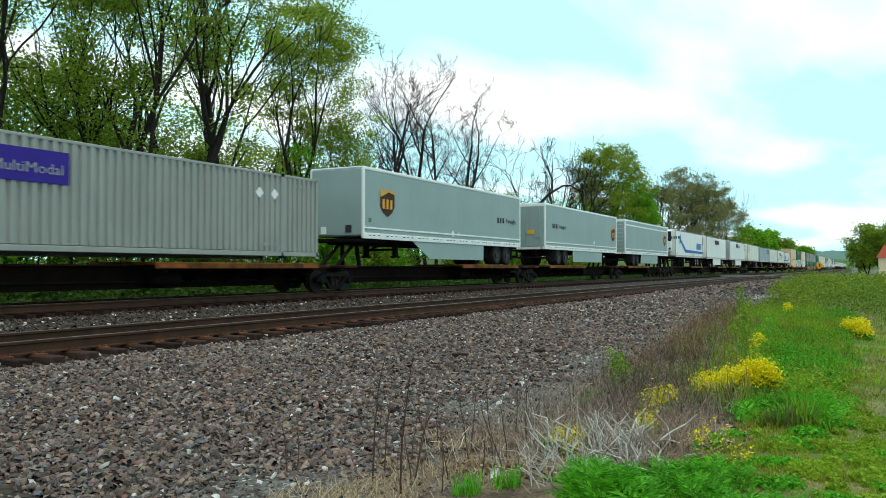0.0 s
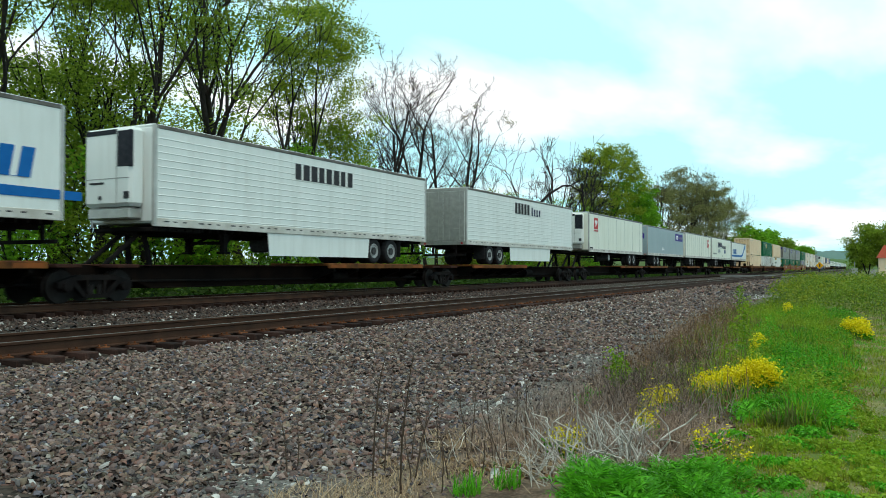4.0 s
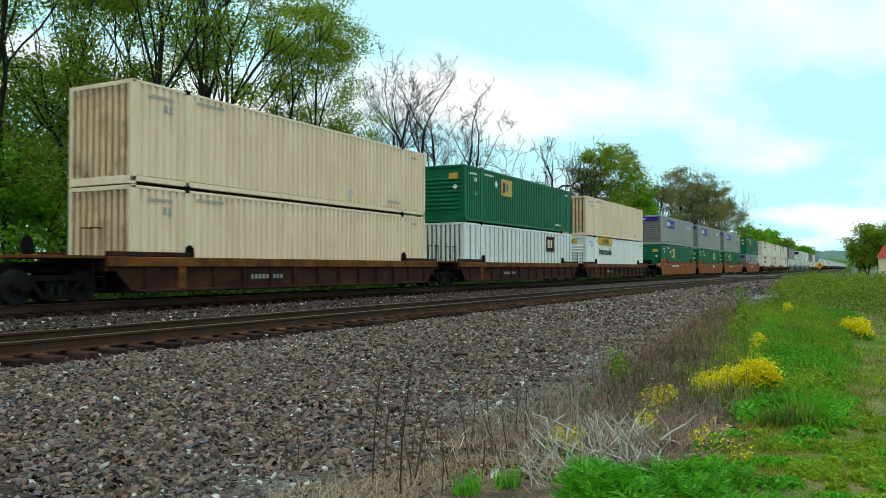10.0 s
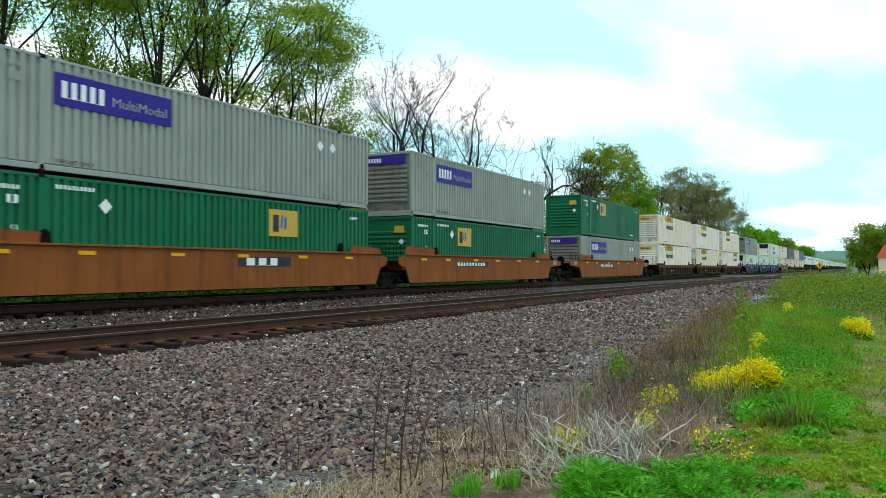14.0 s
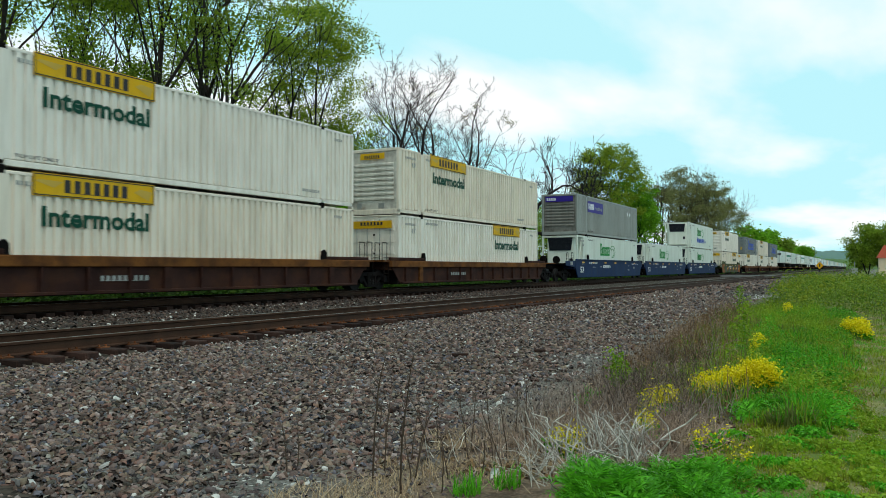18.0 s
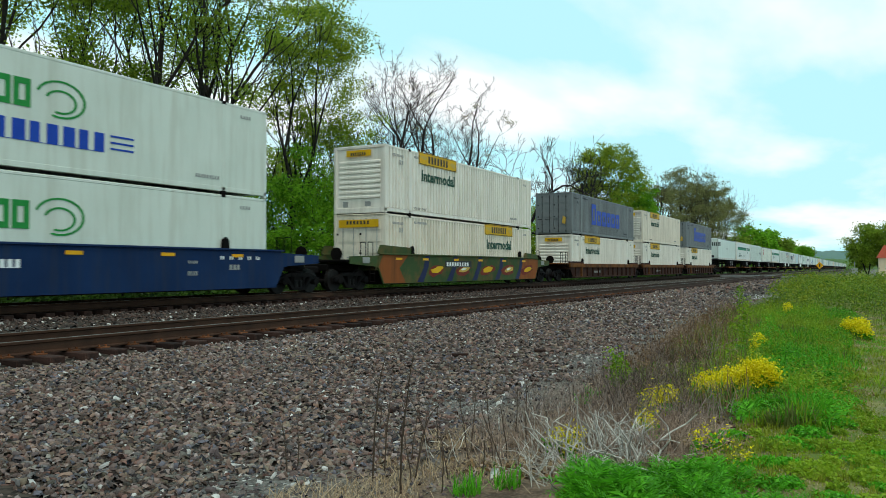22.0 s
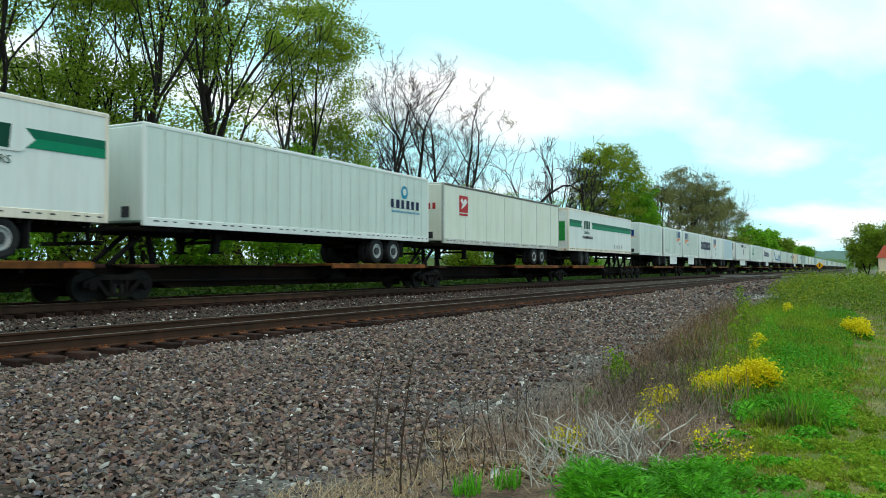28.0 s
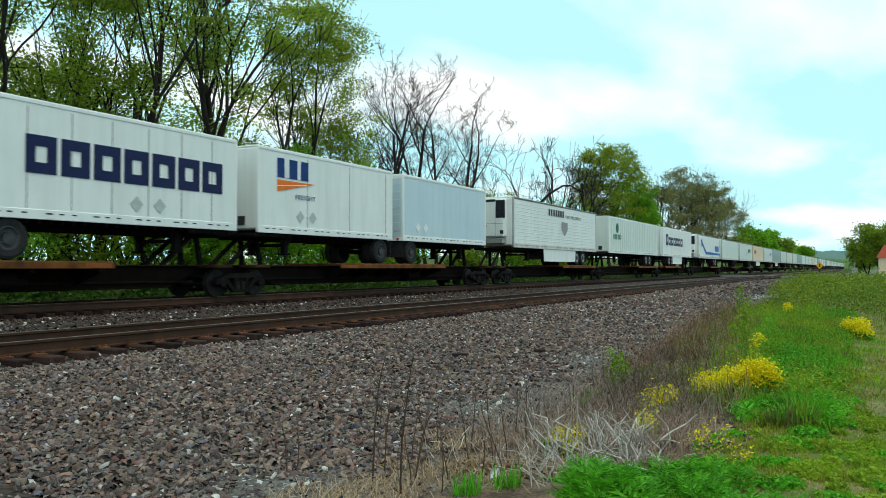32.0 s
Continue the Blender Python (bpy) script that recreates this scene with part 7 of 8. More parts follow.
# ---------------------------------------------------------------- ballast
def stones(name, n, x0, x1, y0, y1, size, seed, mat, label, taper=None, sink=0.25):
    rng = np.random.default_rng(seed)
    x, y = rng.uniform(x0, x1, n), rng.uniform(y0, y1, n)
    if taper:
        keep = rng.random(n) < smooth(taper[0], taper[1], y + 0.5 * np.sin(x * 1.3) + 0.3 * np.sin(x * 3.7))
        x, y = x[keep], y[keep]
        n = len(x)
    s = size * rng.uniform(0.45, 1.35, n)
    # a broken slab: four corners above, four below, all pushed about
    cor = np.array([(-1, -1, 1), (1, -1, 1), (1, 1, 1), (-1, 1, 1), (-1, -1, -1), (1, -1, -1), (1, 1, -1), (-1, 1, -1)], float)
    V = cor[None] * np.stack([rng.uniform(0.7, 1.25, n), rng.uniform(0.35, 0.75, n), rng.uniform(0.18, 0.45, n)], -1)[:, None, :]
    V[:, :4, :2] *= rng.uniform(0.35, 1.0, (n, 4, 1))
    V = V + rng.normal(0, 1, V.shape) * np.array([0.17, 0.15, 0.11])
    turn, tip, tip2 = rng.uniform(0, 2 * math.pi, n), rng.normal(0, 0.46, n), rng.normal(0, 0.40, n)
    ct, st = np.cos(tip)[:, None], np.sin(tip)[:, None]
    V = np.stack([V[..., 0] * ct - V[..., 2] * st, V[..., 1], V[..., 0] * st + V[..., 2] * ct], -1)
    ct, st = np.cos(tip2)[:, None], np.sin(tip2)[:, None]
    V = np.stack([V[..., 0], V[..., 1] * ct - V[..., 2] * st, V[..., 1] * st + V[..., 2] * ct], -1)
    ct, st = np.cos(turn)[:, None], np.sin(turn)[:, None]
    V = np.stack([V[..., 0] * ct - V[..., 1] * st, V[..., 0] * st + V[..., 1] * ct, V[..., 2]], -1)
    V *= (s * 0.64)[:, None, None]
    V += np.stack([x, y, ground_z(x, y) + s * rng.uniform(-sink - 0.1, 0.6, n)], 1)[:, None, :]
    F = np.array([[0, 1, 2, 3], [0, 4, 5, 1], [1, 5, 6, 2], [2, 6, 7, 3], [3, 7, 4, 0]])
    F = (np.arange(n)[:, None, None] * 8 + F[None]).reshape(-1, 4)
    tagged(new(name, np_mesh(name, V.reshape(-1, 3), F, M[mat])), label, "ballast", kind="stuff")


B, B2 = "loose grey ballast stones", "loose brown ballast stones"
for k, (n, x0, x1, y0, y1, size, tp, sink) in enumerate([(50000, 3.5, 10.0, 3.2, 9.93, 0.044, (3.2, 4.6), 0.25), (31000, 10.0, 20.0, 3.2, 9.93, 0.052, (3.6, 5.2), 0.25), (19000, 20.0, 42.0, 3.4, 9.93, 0.070, (3.8, 5.6), 0.25),
                                                         (6500, 42.0, 95.0, 4.5, 9.93, 0.13, (5.5, 7.5), 0.25), (19000, 6.0, 42.0, 12.6, 17.7, 0.060, None, 0.25), (9000, 5.0, 40.0, 10.1, 12.5, 0.055, None, 0.8)]):
    stones("ballast", int(n * (0.35 if y0 > 12 else 0.58)), x0, x1, y0, y1, size, 1 + k, "railstone" if y0 > 9 else "stone", B, tp, sink)
    stones("ballast", int(n * (0.65 if y0 > 12 else 0.42)), x0, x1, y0, y1, size, 31 + k, "railstone" if y0 > 9 else "brownstone", B2, tp, sink)
P_ = "scattered pale stones in the ballast"
stones("pale_stones", 1500, 3.5, 12.0, 3.6, 10.2, 0.040, 7, "palestone", P_)
stones("pale_stones", 2600, 12.0, 30.0, 4.0, 9.9, 0.040, 8, "palestone", P_)
stones("pale_stones", 1500, 24.0, 48.0, 4.0, 9.9, 0.055, 12, "palestone", P_)
stones("pale_stones", 500, 7.0, 34.0, 12.3, 17.4, 0.06, 9, "palestone", P_)
stones("fine_gravel", 10500, 3.0, 14.0, 2.4, 5.2, 0.024, 10, "stone", "fine grey gravel at the foot of the ballast")
stones("fine_gravel", 3500, 4.5, 16.0, -1.5, -0.15, 0.018, 11, "stone", "fine pale gravel of the trodden lane")


# ---------------------------------------------------------------- weeds and grass in the yard
def blades(rng, x, y, h, w, lean=0.35, droop=0.5):
    """Narrow bent blades, two folds each."""
    n = len(x)
    a = rng.uniform(0, 2 * math.pi, n)
    d = np.stack([np.cos(a), np.sin(a), np.zeros(n)], 1)
    sd = np.stack([-np.sin(a + rng.normal(0, 0.4, n)), np.cos(a), np.zeros(n)], 1)
    p0 = np.stack([x, y, ground_z(x, y) - 0.01], 1)
    ln = (np.abs(rng.normal(0, lean, n)) + 0.08)[:, None]
    hh, ww = h[:, None], w[:, None]
    up = np.array([[0, 0, 1.0]])
    p1 = p0 + up * hh * 0.55 + d * ln * hh * 0.35
    p2 = p0 + up * hh * (1 - droop * ln * 0.5) + d * ln * hh * 1.0
    V = np.stack([p0 - sd * ww, p0 + sd * ww, p1 + sd * ww * 0.8, p1 - sd * ww * 0.8, p2 + sd * ww * 0.12, p2 - sd * ww * 0.12], 1).reshape(-1, 3)
    i = np.arange(n)[:, None] * 6
    F = np.concatenate([i + np.array([[0, 1, 2, 3]]), i + np.array([[3, 2, 4, 5]])])
    return V, F


def stalks(rng, x, y, h, r, lean=0.3, bends=4, kink=0.25, twigs=0, tw_len=0.12):
    """Thin crooked stems, three-sided, some with twigs."""
    segs = []
    for k in range(len(x)):
        a = rng.uniform(0, 2 * math.pi)
        l = abs(rng.normal(0, lean))
        d = np.array([math.cos(a) * l, math.sin(a) * l, 1.0])
        p = np.array([x[k], y[k], float(ground_z(x[k], y[k])) - 0.01])
        for b in range(bends):
            d = d + rng.normal(0, kink, 3)
            if p[2] < -0.60 and d[2] < 0.05:
                d[2] = 0.15
            d /= np.linalg.norm(d)
            q = p + d * h[k] / bends
            rr = r[k] * (1 - 0.16 * b)
            segs.append((p, q, rr, rr * 0.84))
            for _ in range(twigs):
                if b and rng.random() < 0.6:
                    e = d + rng.normal(0, 0.7, 3); e[2] = abs(e[2]) * 0.8 + 0.1
                    e /= np.linalg.norm(e)
                    segs.append((q, q + e * tw_len * rng.uniform(0.5, 1.3), rr * 0.6, rr * 0.35))
            p = q
    return limb_tubes(segs)


def patch(name, V, F, mat, label, category="weeds", kind="stuff"):
    return tagged(new(name, np_mesh(name, V, F, M[mat])), label, category, kind=kind)


def scatter(rng, n, cx, cy, rx, ry):
    a, r = rng.uniform(0, 2 * math.pi, n), np.sqrt(rng.random(n))
    return cx + rx * r * np.cos(a), cy + ry * r * np.sin(a)


def fronds(rng, x, y, length, pairs=10):
    """Ferny leaves that rise and arch over, with pointed leaflets on both sides of the rib."""
    n = len(x)
    a, el = rng.uniform(0, 2 * math.pi, n), rng.uniform(0.75, 1.45, n)
    t = np.linspace(0.15, 1.0, pairs)[None]
    bend = el[:, None] - rng.uniform(0.3, 1.3, (n, 1)) * t
    step = length[:, None] / pairs
    out, up = np.cumsum(np.cos(bend) * step, 1), np.cumsum(np.sin(bend) * step, 1)
    ca, sa = np.cos(a)[:, None], np.sin(a)[:, None]
    c = np.stack([x[:, None] + ca * out, y[:, None] + sa * out, ground_z(x, y)[:, None] + np.maximum(up, 0.005)], -1)
    along = np.stack([ca * np.cos(bend), sa * np.cos(bend), np.sin(bend)], -1)
    side = np.broadcast_to(np.stack([-sa, ca, 0 * sa], -1), along.shape)
    w = (length[:, None] * 0.30 * np.sin(math.pi * (0.12 + 0.80 * t)))[..., None]
    VV = []
    for k in (-1, 1):
        d = side * k + along * 0.6 + rng.normal(0, 0.18, along.shape)
        tip = c + d * w
        VV.append(np.stack([c, c + d * w * 0.5 + along * w * 0.16, tip, c + d * w * 0.5 - along * w * 0.16], 2))
    V = np.concatenate(VV).reshape(-1, 3)
    return V, np.arange(len(V)).reshape(-1, 4)


def dead_stalk(x, y, h, seed):
    """One dry upright stem that bends a little, with a few stubby twigs."""
    rng = np.random.default_rng(seed)
    t = tagged(new("dead_stalk"), "single dark dead stalk with stubby twigs", "dead stalk")
    t.location = (x, y, float(ground_z(x, y)) - 0.01)
    r0, n, sides = 0.0046 + 0.0036 * h, 10, 5
    a = rng.uniform(0, 2 * math.pi)
    d = np.array([0.10 * math.cos(a), 0.10 * math.sin(a), 1.0])
    p, g = np.zeros(3), Geo()
    for k in range(n + 1):
        r = r0 * (1 - 0.6 * k / n)
        g.v += [(p[0] + r * math.cos(2 * math.pi * q / sides), p[1] + r * math.sin(2 * math.pi * q / sides), p[2]) for q in range(sides)]
        if k:
            g.f += [((k - 1) * sides + q, (k - 1) * sides + (q + 1) % sides, k * sides + (q + 1) % sides, k * sides + q) for q in range(sides)]
        if k > 3 and rng.random() < 0.75:
            e = rng.normal(0, 0.6, 3); e[2] = abs(e[2]) + 0.5
            e *= 0.085 * rng.uniform(0.5, 1.4) / np.linalg.norm(e)
            part("twig", Geo().tube((0, 0, 0), tuple(e), r * 0.7, r * 0.3, 4), M["darkstem"], t, at=pose(*p))
        d = d + rng.normal(0, 0.06, 3)
        d /= np.linalg.norm(d)
        p = p + d * h / n
    part("stem", g, M["darkstem"], t)


def flowering(x, y, w, h, n, seed):
    """A clump of upright green stems topped with yellow flower heads."""
    rng = np.random.default_rng(seed)
    t = tagged(new("flowering_herb"), "clump of green herb covered in small yellow flowers", "flowers", "yellow flowers")
    px, py = scatter(rng, n, x, y, w / 2, w / 3)
    hh = h * (0.65 + 0.35 * rng.random(n)) * (1 - 0.45 * ((px - x) / (w / 2)) ** 2 * rng.random(n))
    V, F = stalks(rng, px, py, hh, np.full(n, 0.004), 0.12, 3, 0.06)
    o = new("stem_cluster", np_mesh("stem_cluster", V, F, M["lush"])); o.parent = t; o["kind"] = "stuff"
    tips = np.stack([px, py, ground_z(px, py) + hh], 1)
    c = np.repeat(tips, 28, 0)
    c = c + np.random.default_rng(seed + 1).normal(0, 1, c.shape) * np.array([0.035, 0.035, 0.06])
    V, F = leaf_quads(rng, c, 0.0065 + 0.0009 * x, 0.008)
    o = new("blossom", np_mesh("blossom", V, F, M["petal"])); o.parent = t; o["label"] = "small bright yellow petals"; o["kind"] = "stuff"
    k = rng.integers(0, n, n * 9)
    c = np.stack([px[k], py[k], ground_z(px[k], py[k]) + hh[k] * rng.uniform(0.05, 0.75, n * 9)], 1)
    V, F = leaf_quads(rng, c, 0.032, 0.035)
    o = new("foliage", np_mesh("foliage", V, F, M["lush"])); o.parent = t; o["kind"] = "stuff"
    return t


def blot(x, y, seed, freq):
    """Smooth uneven patches between about -1 and 1."""
    r = np.random.default_rng(seed)
    v = 0
    for k in range(9):
        a, f = r.uniform(0, math.pi), freq * r.uniform(0.5, 1.8)
        v = v + np.sin(f * (x * math.cos(a) + y * math.sin(a)) + r.uniform(0, 6.3))
    return v / 3.0


def turf_edge(x):
    """Where the green of the yard gives way to dead weeds."""
    return np.interp(x, [4, 5.9, 6.4, 8, 10, 13, 20, 28, 50, 90], [1.85, 1.8, 1.1, 1.1, 1.6, 1.9, 2.4, 3.0, 4.0, 5.0])


def yard():
    rng = np.random.default_rng(77)
    # short turf on the lane, in tufts with bare ground between
    n = 150000
    x = 4.6 + 20 * rng.random(n) ** 2.0
    y = rng.uniform(-1.7, 2.6, n)
    patchy = 0.5 * blot(x, y, 1, 9.0) + 0.6 * blot(x, y, 2, 24.0)
    keep = (y < turf_edge(x)) & (rng.random(n) < (0.62 + 0.75 * patchy) * (0.35 + 0.65 * smooth(-0.55, 0.05, y + 0.1 * blot(x, y, 12, 5.0))))
    x, y, p = x[keep], y[keep], patchy[keep]
    h = (0.028 + 0.045 * np.clip(p, 0, 1.5)) * rng.uniform(0.5, 1.5, len(x)) + 0.05 * smooth(0.2, 1.0, y) * rng.random(len(x))
    V, F = blades(rng, x, y, h, 0.002 + 0.0035 * rng.random(len(x)), 0.6)
    patch("grass", V, F, "weedtop", "short yellow-green turf of the trodden lane", "grass")
    # longer grass beside the lane
    n = 30000
    x = 6.2 + 24 * rng.random(n) ** 1.3
    y = rng.uniform(0.1, 3.2, n)
    clump = np.clip(0.5 + 0.45 * blot(x, y, 3, 3.6) + 0.2 * blot(x, y, 4, 11.0), 0, 1.2)
    keep = (y < turf_edge(x) + rng.normal(0, 0.12, n)) & (y > 0.32 + 0.3 * blot(x, y, 5, 2.5)) & (x > 8.4 + (y < 0.5) * 0.6) & (rng.random(n) < 0.25 + 0.75 * clump)
    x, y, clump = x[keep], y[keep], clump[keep]
    h = (0.06 + 0.22 * clump) * rng.uniform(0.5, 1.3, len(x)) * smooth(-0.1, 0.7, y)
    for k, mat in enumerate(("grass", "lush", "weedtop")):
        s = (np.clip(blot(x, y, 13, 7.0) * 0.5 + 0.5, 0, 0.99) * 3).astype(int) == k
        V, F = blades(rng, x[s], y[s], h[s], 0.004 + 0.006 * rng.random(int(s.sum())), 0.5)
        patch("grass", V, F, mat, "longer fresh green grass beside the lane", "grass")
    # broad-leaved herbs in clumps
    n = 30000
    x, y = rng.uniform(8.3, 22, n), rng.uniform(0.25, 2.4, n)
    f = 0.8 * blot(x, y, 6, 4.0)
    keep = (f > 0.1) & (y < turf_edge(x))
    x, y, f = x[keep], y[keep], f[keep]
    z = ground_z(x, y) + rng.uniform(0.01, 0.05, len(x)) + 0.24 * f * rng.random(len(x)) * smooth(0.0, 0.8, y)
    V, F = leaf_quads(rng, np.stack([x, y, z], 1), 0.026, 0.02)
    patch("broadleaf_herbs", V, F, "lush", "low broad-leaved green herbs beside the lane")
    # herbs in mounds of their own green, with trodden gaps between them
    kinds = {"lush": [], "grass": [], "weedtop": []}
    for k in range(190):
        far = k < 120
        mx = 9.0 + 17 * rng.random() ** 1.2 if far else rng.uniform(5.9, 9.6)
        my = rng.uniform(0.15, 1.0) * float(turf_edge(mx)) if far else rng.uniform(-0.7, 1.2)
        if far and 8.9 < mx < 11.0 and my > 0.7:
            my = rng.uniform(0.2, 0.7)
        mr = rng.uniform(0.12, 0.34) * (1 + 0.03 * (mx - 9)) if far else rng.uniform(0.06, 0.20)
        mh = mr * rng.uniform(0.45, 1.0) * float(smooth(-0.2, 0.9, my)) + 0.03 if far else rng.uniform(0.02, 0.06)
        m = int(420 * (mr / 0.3) ** 1.3) if far else int(900 * mr / 0.2)
        aa, el = rng.uniform(0, 2 * math.pi, m), np.arcsin(rng.random(m) ** 0.7)
        wob = 1 + 0.3 * np.sin(aa * 3 + k) * np.sin(aa * 2 + 1.7 * k) + rng.normal(0, 0.08, m)
        lx, ly = mx + mr * wob * np.cos(aa) * np.cos(el), my + mr * wob * np.sin(aa) * np.cos(el)
        kinds[("lush", "grass", "lush", "weedtop", "grass", "lush", "weedtop")[k % 7] if far else ("grass", "lush", "grass")[k % 3]].append(np.stack([lx, ly, ground_z(lx, ly) + mh * wob * np.sin(el)], 1))
    for mat, pieces in kinds.items():
        V, F = leaf_quads(rng, np.concatenate(pieces), 0.017, 0.012)
        patch("broadleaf_herbs", V, F, mat, "mounds of broad-leaved herbs beside the lane")
    # mixed weeds where the dead stems meet the green: russet grass, olive and green clumps
    mixed = {"russet": [], "oliveweed": [], "grass": [], "drystem": []}
    for k in range(260):
        cx = 10.5 + 22 * rng.random() ** 1.15
        v = rng.random()
        cy = float(turf_edge(cx)) - 0.5 + 2.1 * v
        mat = ("grass", "oliveweed", "russet", "drystem")[min(3, int(np.clip(v * 3.4 + rng.normal(0, 0.7), 0, 3.9)))]
        m = int(rng.integers(14, 46))
        bx, by = scatter(rng, m, cx, cy, rng.uniform(0.08, 0.3), rng.uniform(0.08, 0.22))
        mixed[mat].append((bx, by, rng.uniform(0.5, 1.1, m) * rng.uniform(0.10, 0.42) * (0.75 + 0.02 * (cx - 10))))
    for mat, pieces in mixed.items():
        bx, by, bh = (np.concatenate(q) for q in zip(*pieces))
        V, F = blades(rng, bx, by, bh, 0.003 + 0.009 * rng.random(len(bx)) ** 2, 0.7, 0.8)
        V2, F2 = leaf_quads(rng, np.stack([bx, by, ground_z(bx, by) + bh * rng.random(len(bx))], 1).repeat(2, 0), 0.026, 0.045)
        V, F = np.concatenate([V, V2]), np.concatenate([F, F2 + len(V)])
        patch("mixed_weeds", V, F, mat, "clumps of rough weeds and dry grass in the yard")
    # feathery clump at the camera's feet: arching fronds with paired leaflets
    for k, (cx, cy, rx, ry, hh, n) in enumerate(((5.35, 1.52, 0.42, 0.26, 0.19, 330), (5.55, 1.15, 0.42, 0.26, 0.18, 300), (4.95, 1.45, 0.35, 0.28, 0.19, 240), (5.15, 0.95, 0.4, 0.25, 0.16, 240), (5.95, 0.85, 0.35, 0.16, 0.13, 110), (5.3, 0.55, 0.4, 0.2, 0.13, 130), (5.75, 0.5, 0.3, 0.14, 0.11, 80), (5.62, 1.82, 0.14, 0.10, 0.12, 50), (6.0, 1.3, 0.2, 0.2, 0.12, 60))):
        x, y = scatter(rng, n, cx, cy, rx, ry)
        V, F = fronds(rng, x, y, hh * rng.uniform(0.55, 1.25, n) * (1 + 0.3 * blot(x, y, 21, 9.0)))
        patch("lush_herb", V, F, "lush", "lush feathery green herb clump", "herb", "thing")
    for cx, cy, n in ((4.95, 2.45, 120), (5.2, 2.25, 90), (8.9, 2.9, 60), (9.6, 3.0, 50), (12.5, 2.9, 60)):
        x, y = scatter(rng, n, cx, cy, 0.12, 0.10)
        V, F = blades(rng, x, y, rng.uniform(0.06, 0.19, n), np.full(n, 0.0045), 0.6)
        patch("grass_tuft", V, F, "lush", "small green tuft among the dead weeds", "grass", "thing")
    # tall weeds that close the yard
    n = 60000
    x = 22 + 48 * rng.random(n) ** 1.2
    y = rng.uniform(-2.5, 4.9, n)
    keep = (y < turf_edge(x) + 0.15 * np.sin(x * 2)) & (rng.random(n) < smooth(26, 33, x + 0.8 * y))
    x, y = x[keep], y[keep]
    lump = np.clip(0.74 + 0.22 * np.sin(x * 0.9 + y * 1.7) * np.sin(x * 0.37 - y) + 0.24 * blot(x, y, 51, 3.0), 0.25, 1.35)
    top = (0.30 + 0.95 * smooth(24, 34, x)) * lump
    u = rng.random(len(x)) ** 0.6
    for name, sel, mat, label in (("tall_weeds", u + 0.22 * blot(x, y, 52, 2.0) > 0.92, "weedtop", "yellow-green tops of tall weeds at the yard's end"), ("tall_weeds", u + 0.22 * blot(x, y, 52, 2.0) <= 0.92, "bankgreen", "green stems of tall weeds at the yard's end")):
        V, F = leaf_quads(rng, np.stack([x[sel], y[sel], ground_z(x[sel], y[sel]) + (top * u)[sel]], 1), 0.046, 0.05)
        patch(name, V, F, mat, label)
    n = 9000
    x = rng.uniform(13, 30, n)
    y = turf_edge(x) - 1.9 * rng.random(n) ** 1.2 + 0.2
    V, F = blades(rng, x, y, rng.uniform(0.15, 0.55, n) * (0.5 + 0.5 * smooth(13, 26, x)), np.full(n, 0.007), 0.3)
    patch("tall_grass", V, F, "grass", "tall green grass running into the weeds", "grass")
    # spires and seed heads that stand over the weeds
    n = 700
    x = 23 + 24 * rng.random(n) ** 1.3
    y = turf_edge(x) - 4.6 * rng.random(n) ** 1.4
    V, F = blades(rng, x, y, (0.3 + 0.65 * smooth(23, 33, x)) * rng.uniform(0.6, 1.2, n), rng.uniform(0.005, 0.012, n), 0.35, 0.4)
    patch("tall_weeds", V, F, "oliveweed", "slender spires over the tall weeds")
    # rank upright grass and herbs between the flowers and the lane
    n = 21000
    x = 8.2 + 17 * rng.random(n) ** 1.5
    y = rng.uniform(-0.1, 2.4, n)
    f = 0.5 + 0.6 * blot(x, y, 61, 3.2) + 0.35 * blot(x, y, 62, 8.0)
    keep = (y > 0.05 + 0.28 * blot(x, y, 63, 2.0) + 0.35 * smooth(10, 7.5, x)) & (y < turf_edge(x) - 0.1) & (rng.random(n) < 0.15 + f)
    x, y, f = x[keep], y[keep], np.clip(f[keep], 0, 1.3)
    h = (0.07 + 0.19 * f) * rng.uniform(0.5, 1.25, len(x)) * smooth(-0.2, 0.5, y)
    kind = blot(x, y, 64, 4.0) + rng.normal(0, 0.35, len(x))
    for lo, hi, mat in ((-9, 0.25, "lush"), (0.25, 0.8, "grass"), (0.8, 9, "oliveweed")):
        q = (kind >= lo) & (kind < hi)
        V, F = blades(rng, x[q], y[q], h[q], rng.uniform(0.004, 0.011, int(q.sum())), 0.42, 0.7)
        patch("rank_grass", V, F, mat, "rank upright grass and herbs beside the lane", "grass")
    n = 260
    x, y = rng.uniform(8.3, 11.5, n), rng.uniform(0.25, 1.15, n)
    V, F = fronds(rng, x, y, rng.uniform(0.12, 0.32, n))
    patch("lush_herbs", V, F, "lush", "ferny herbs in front of the yellow flowers", "herb")
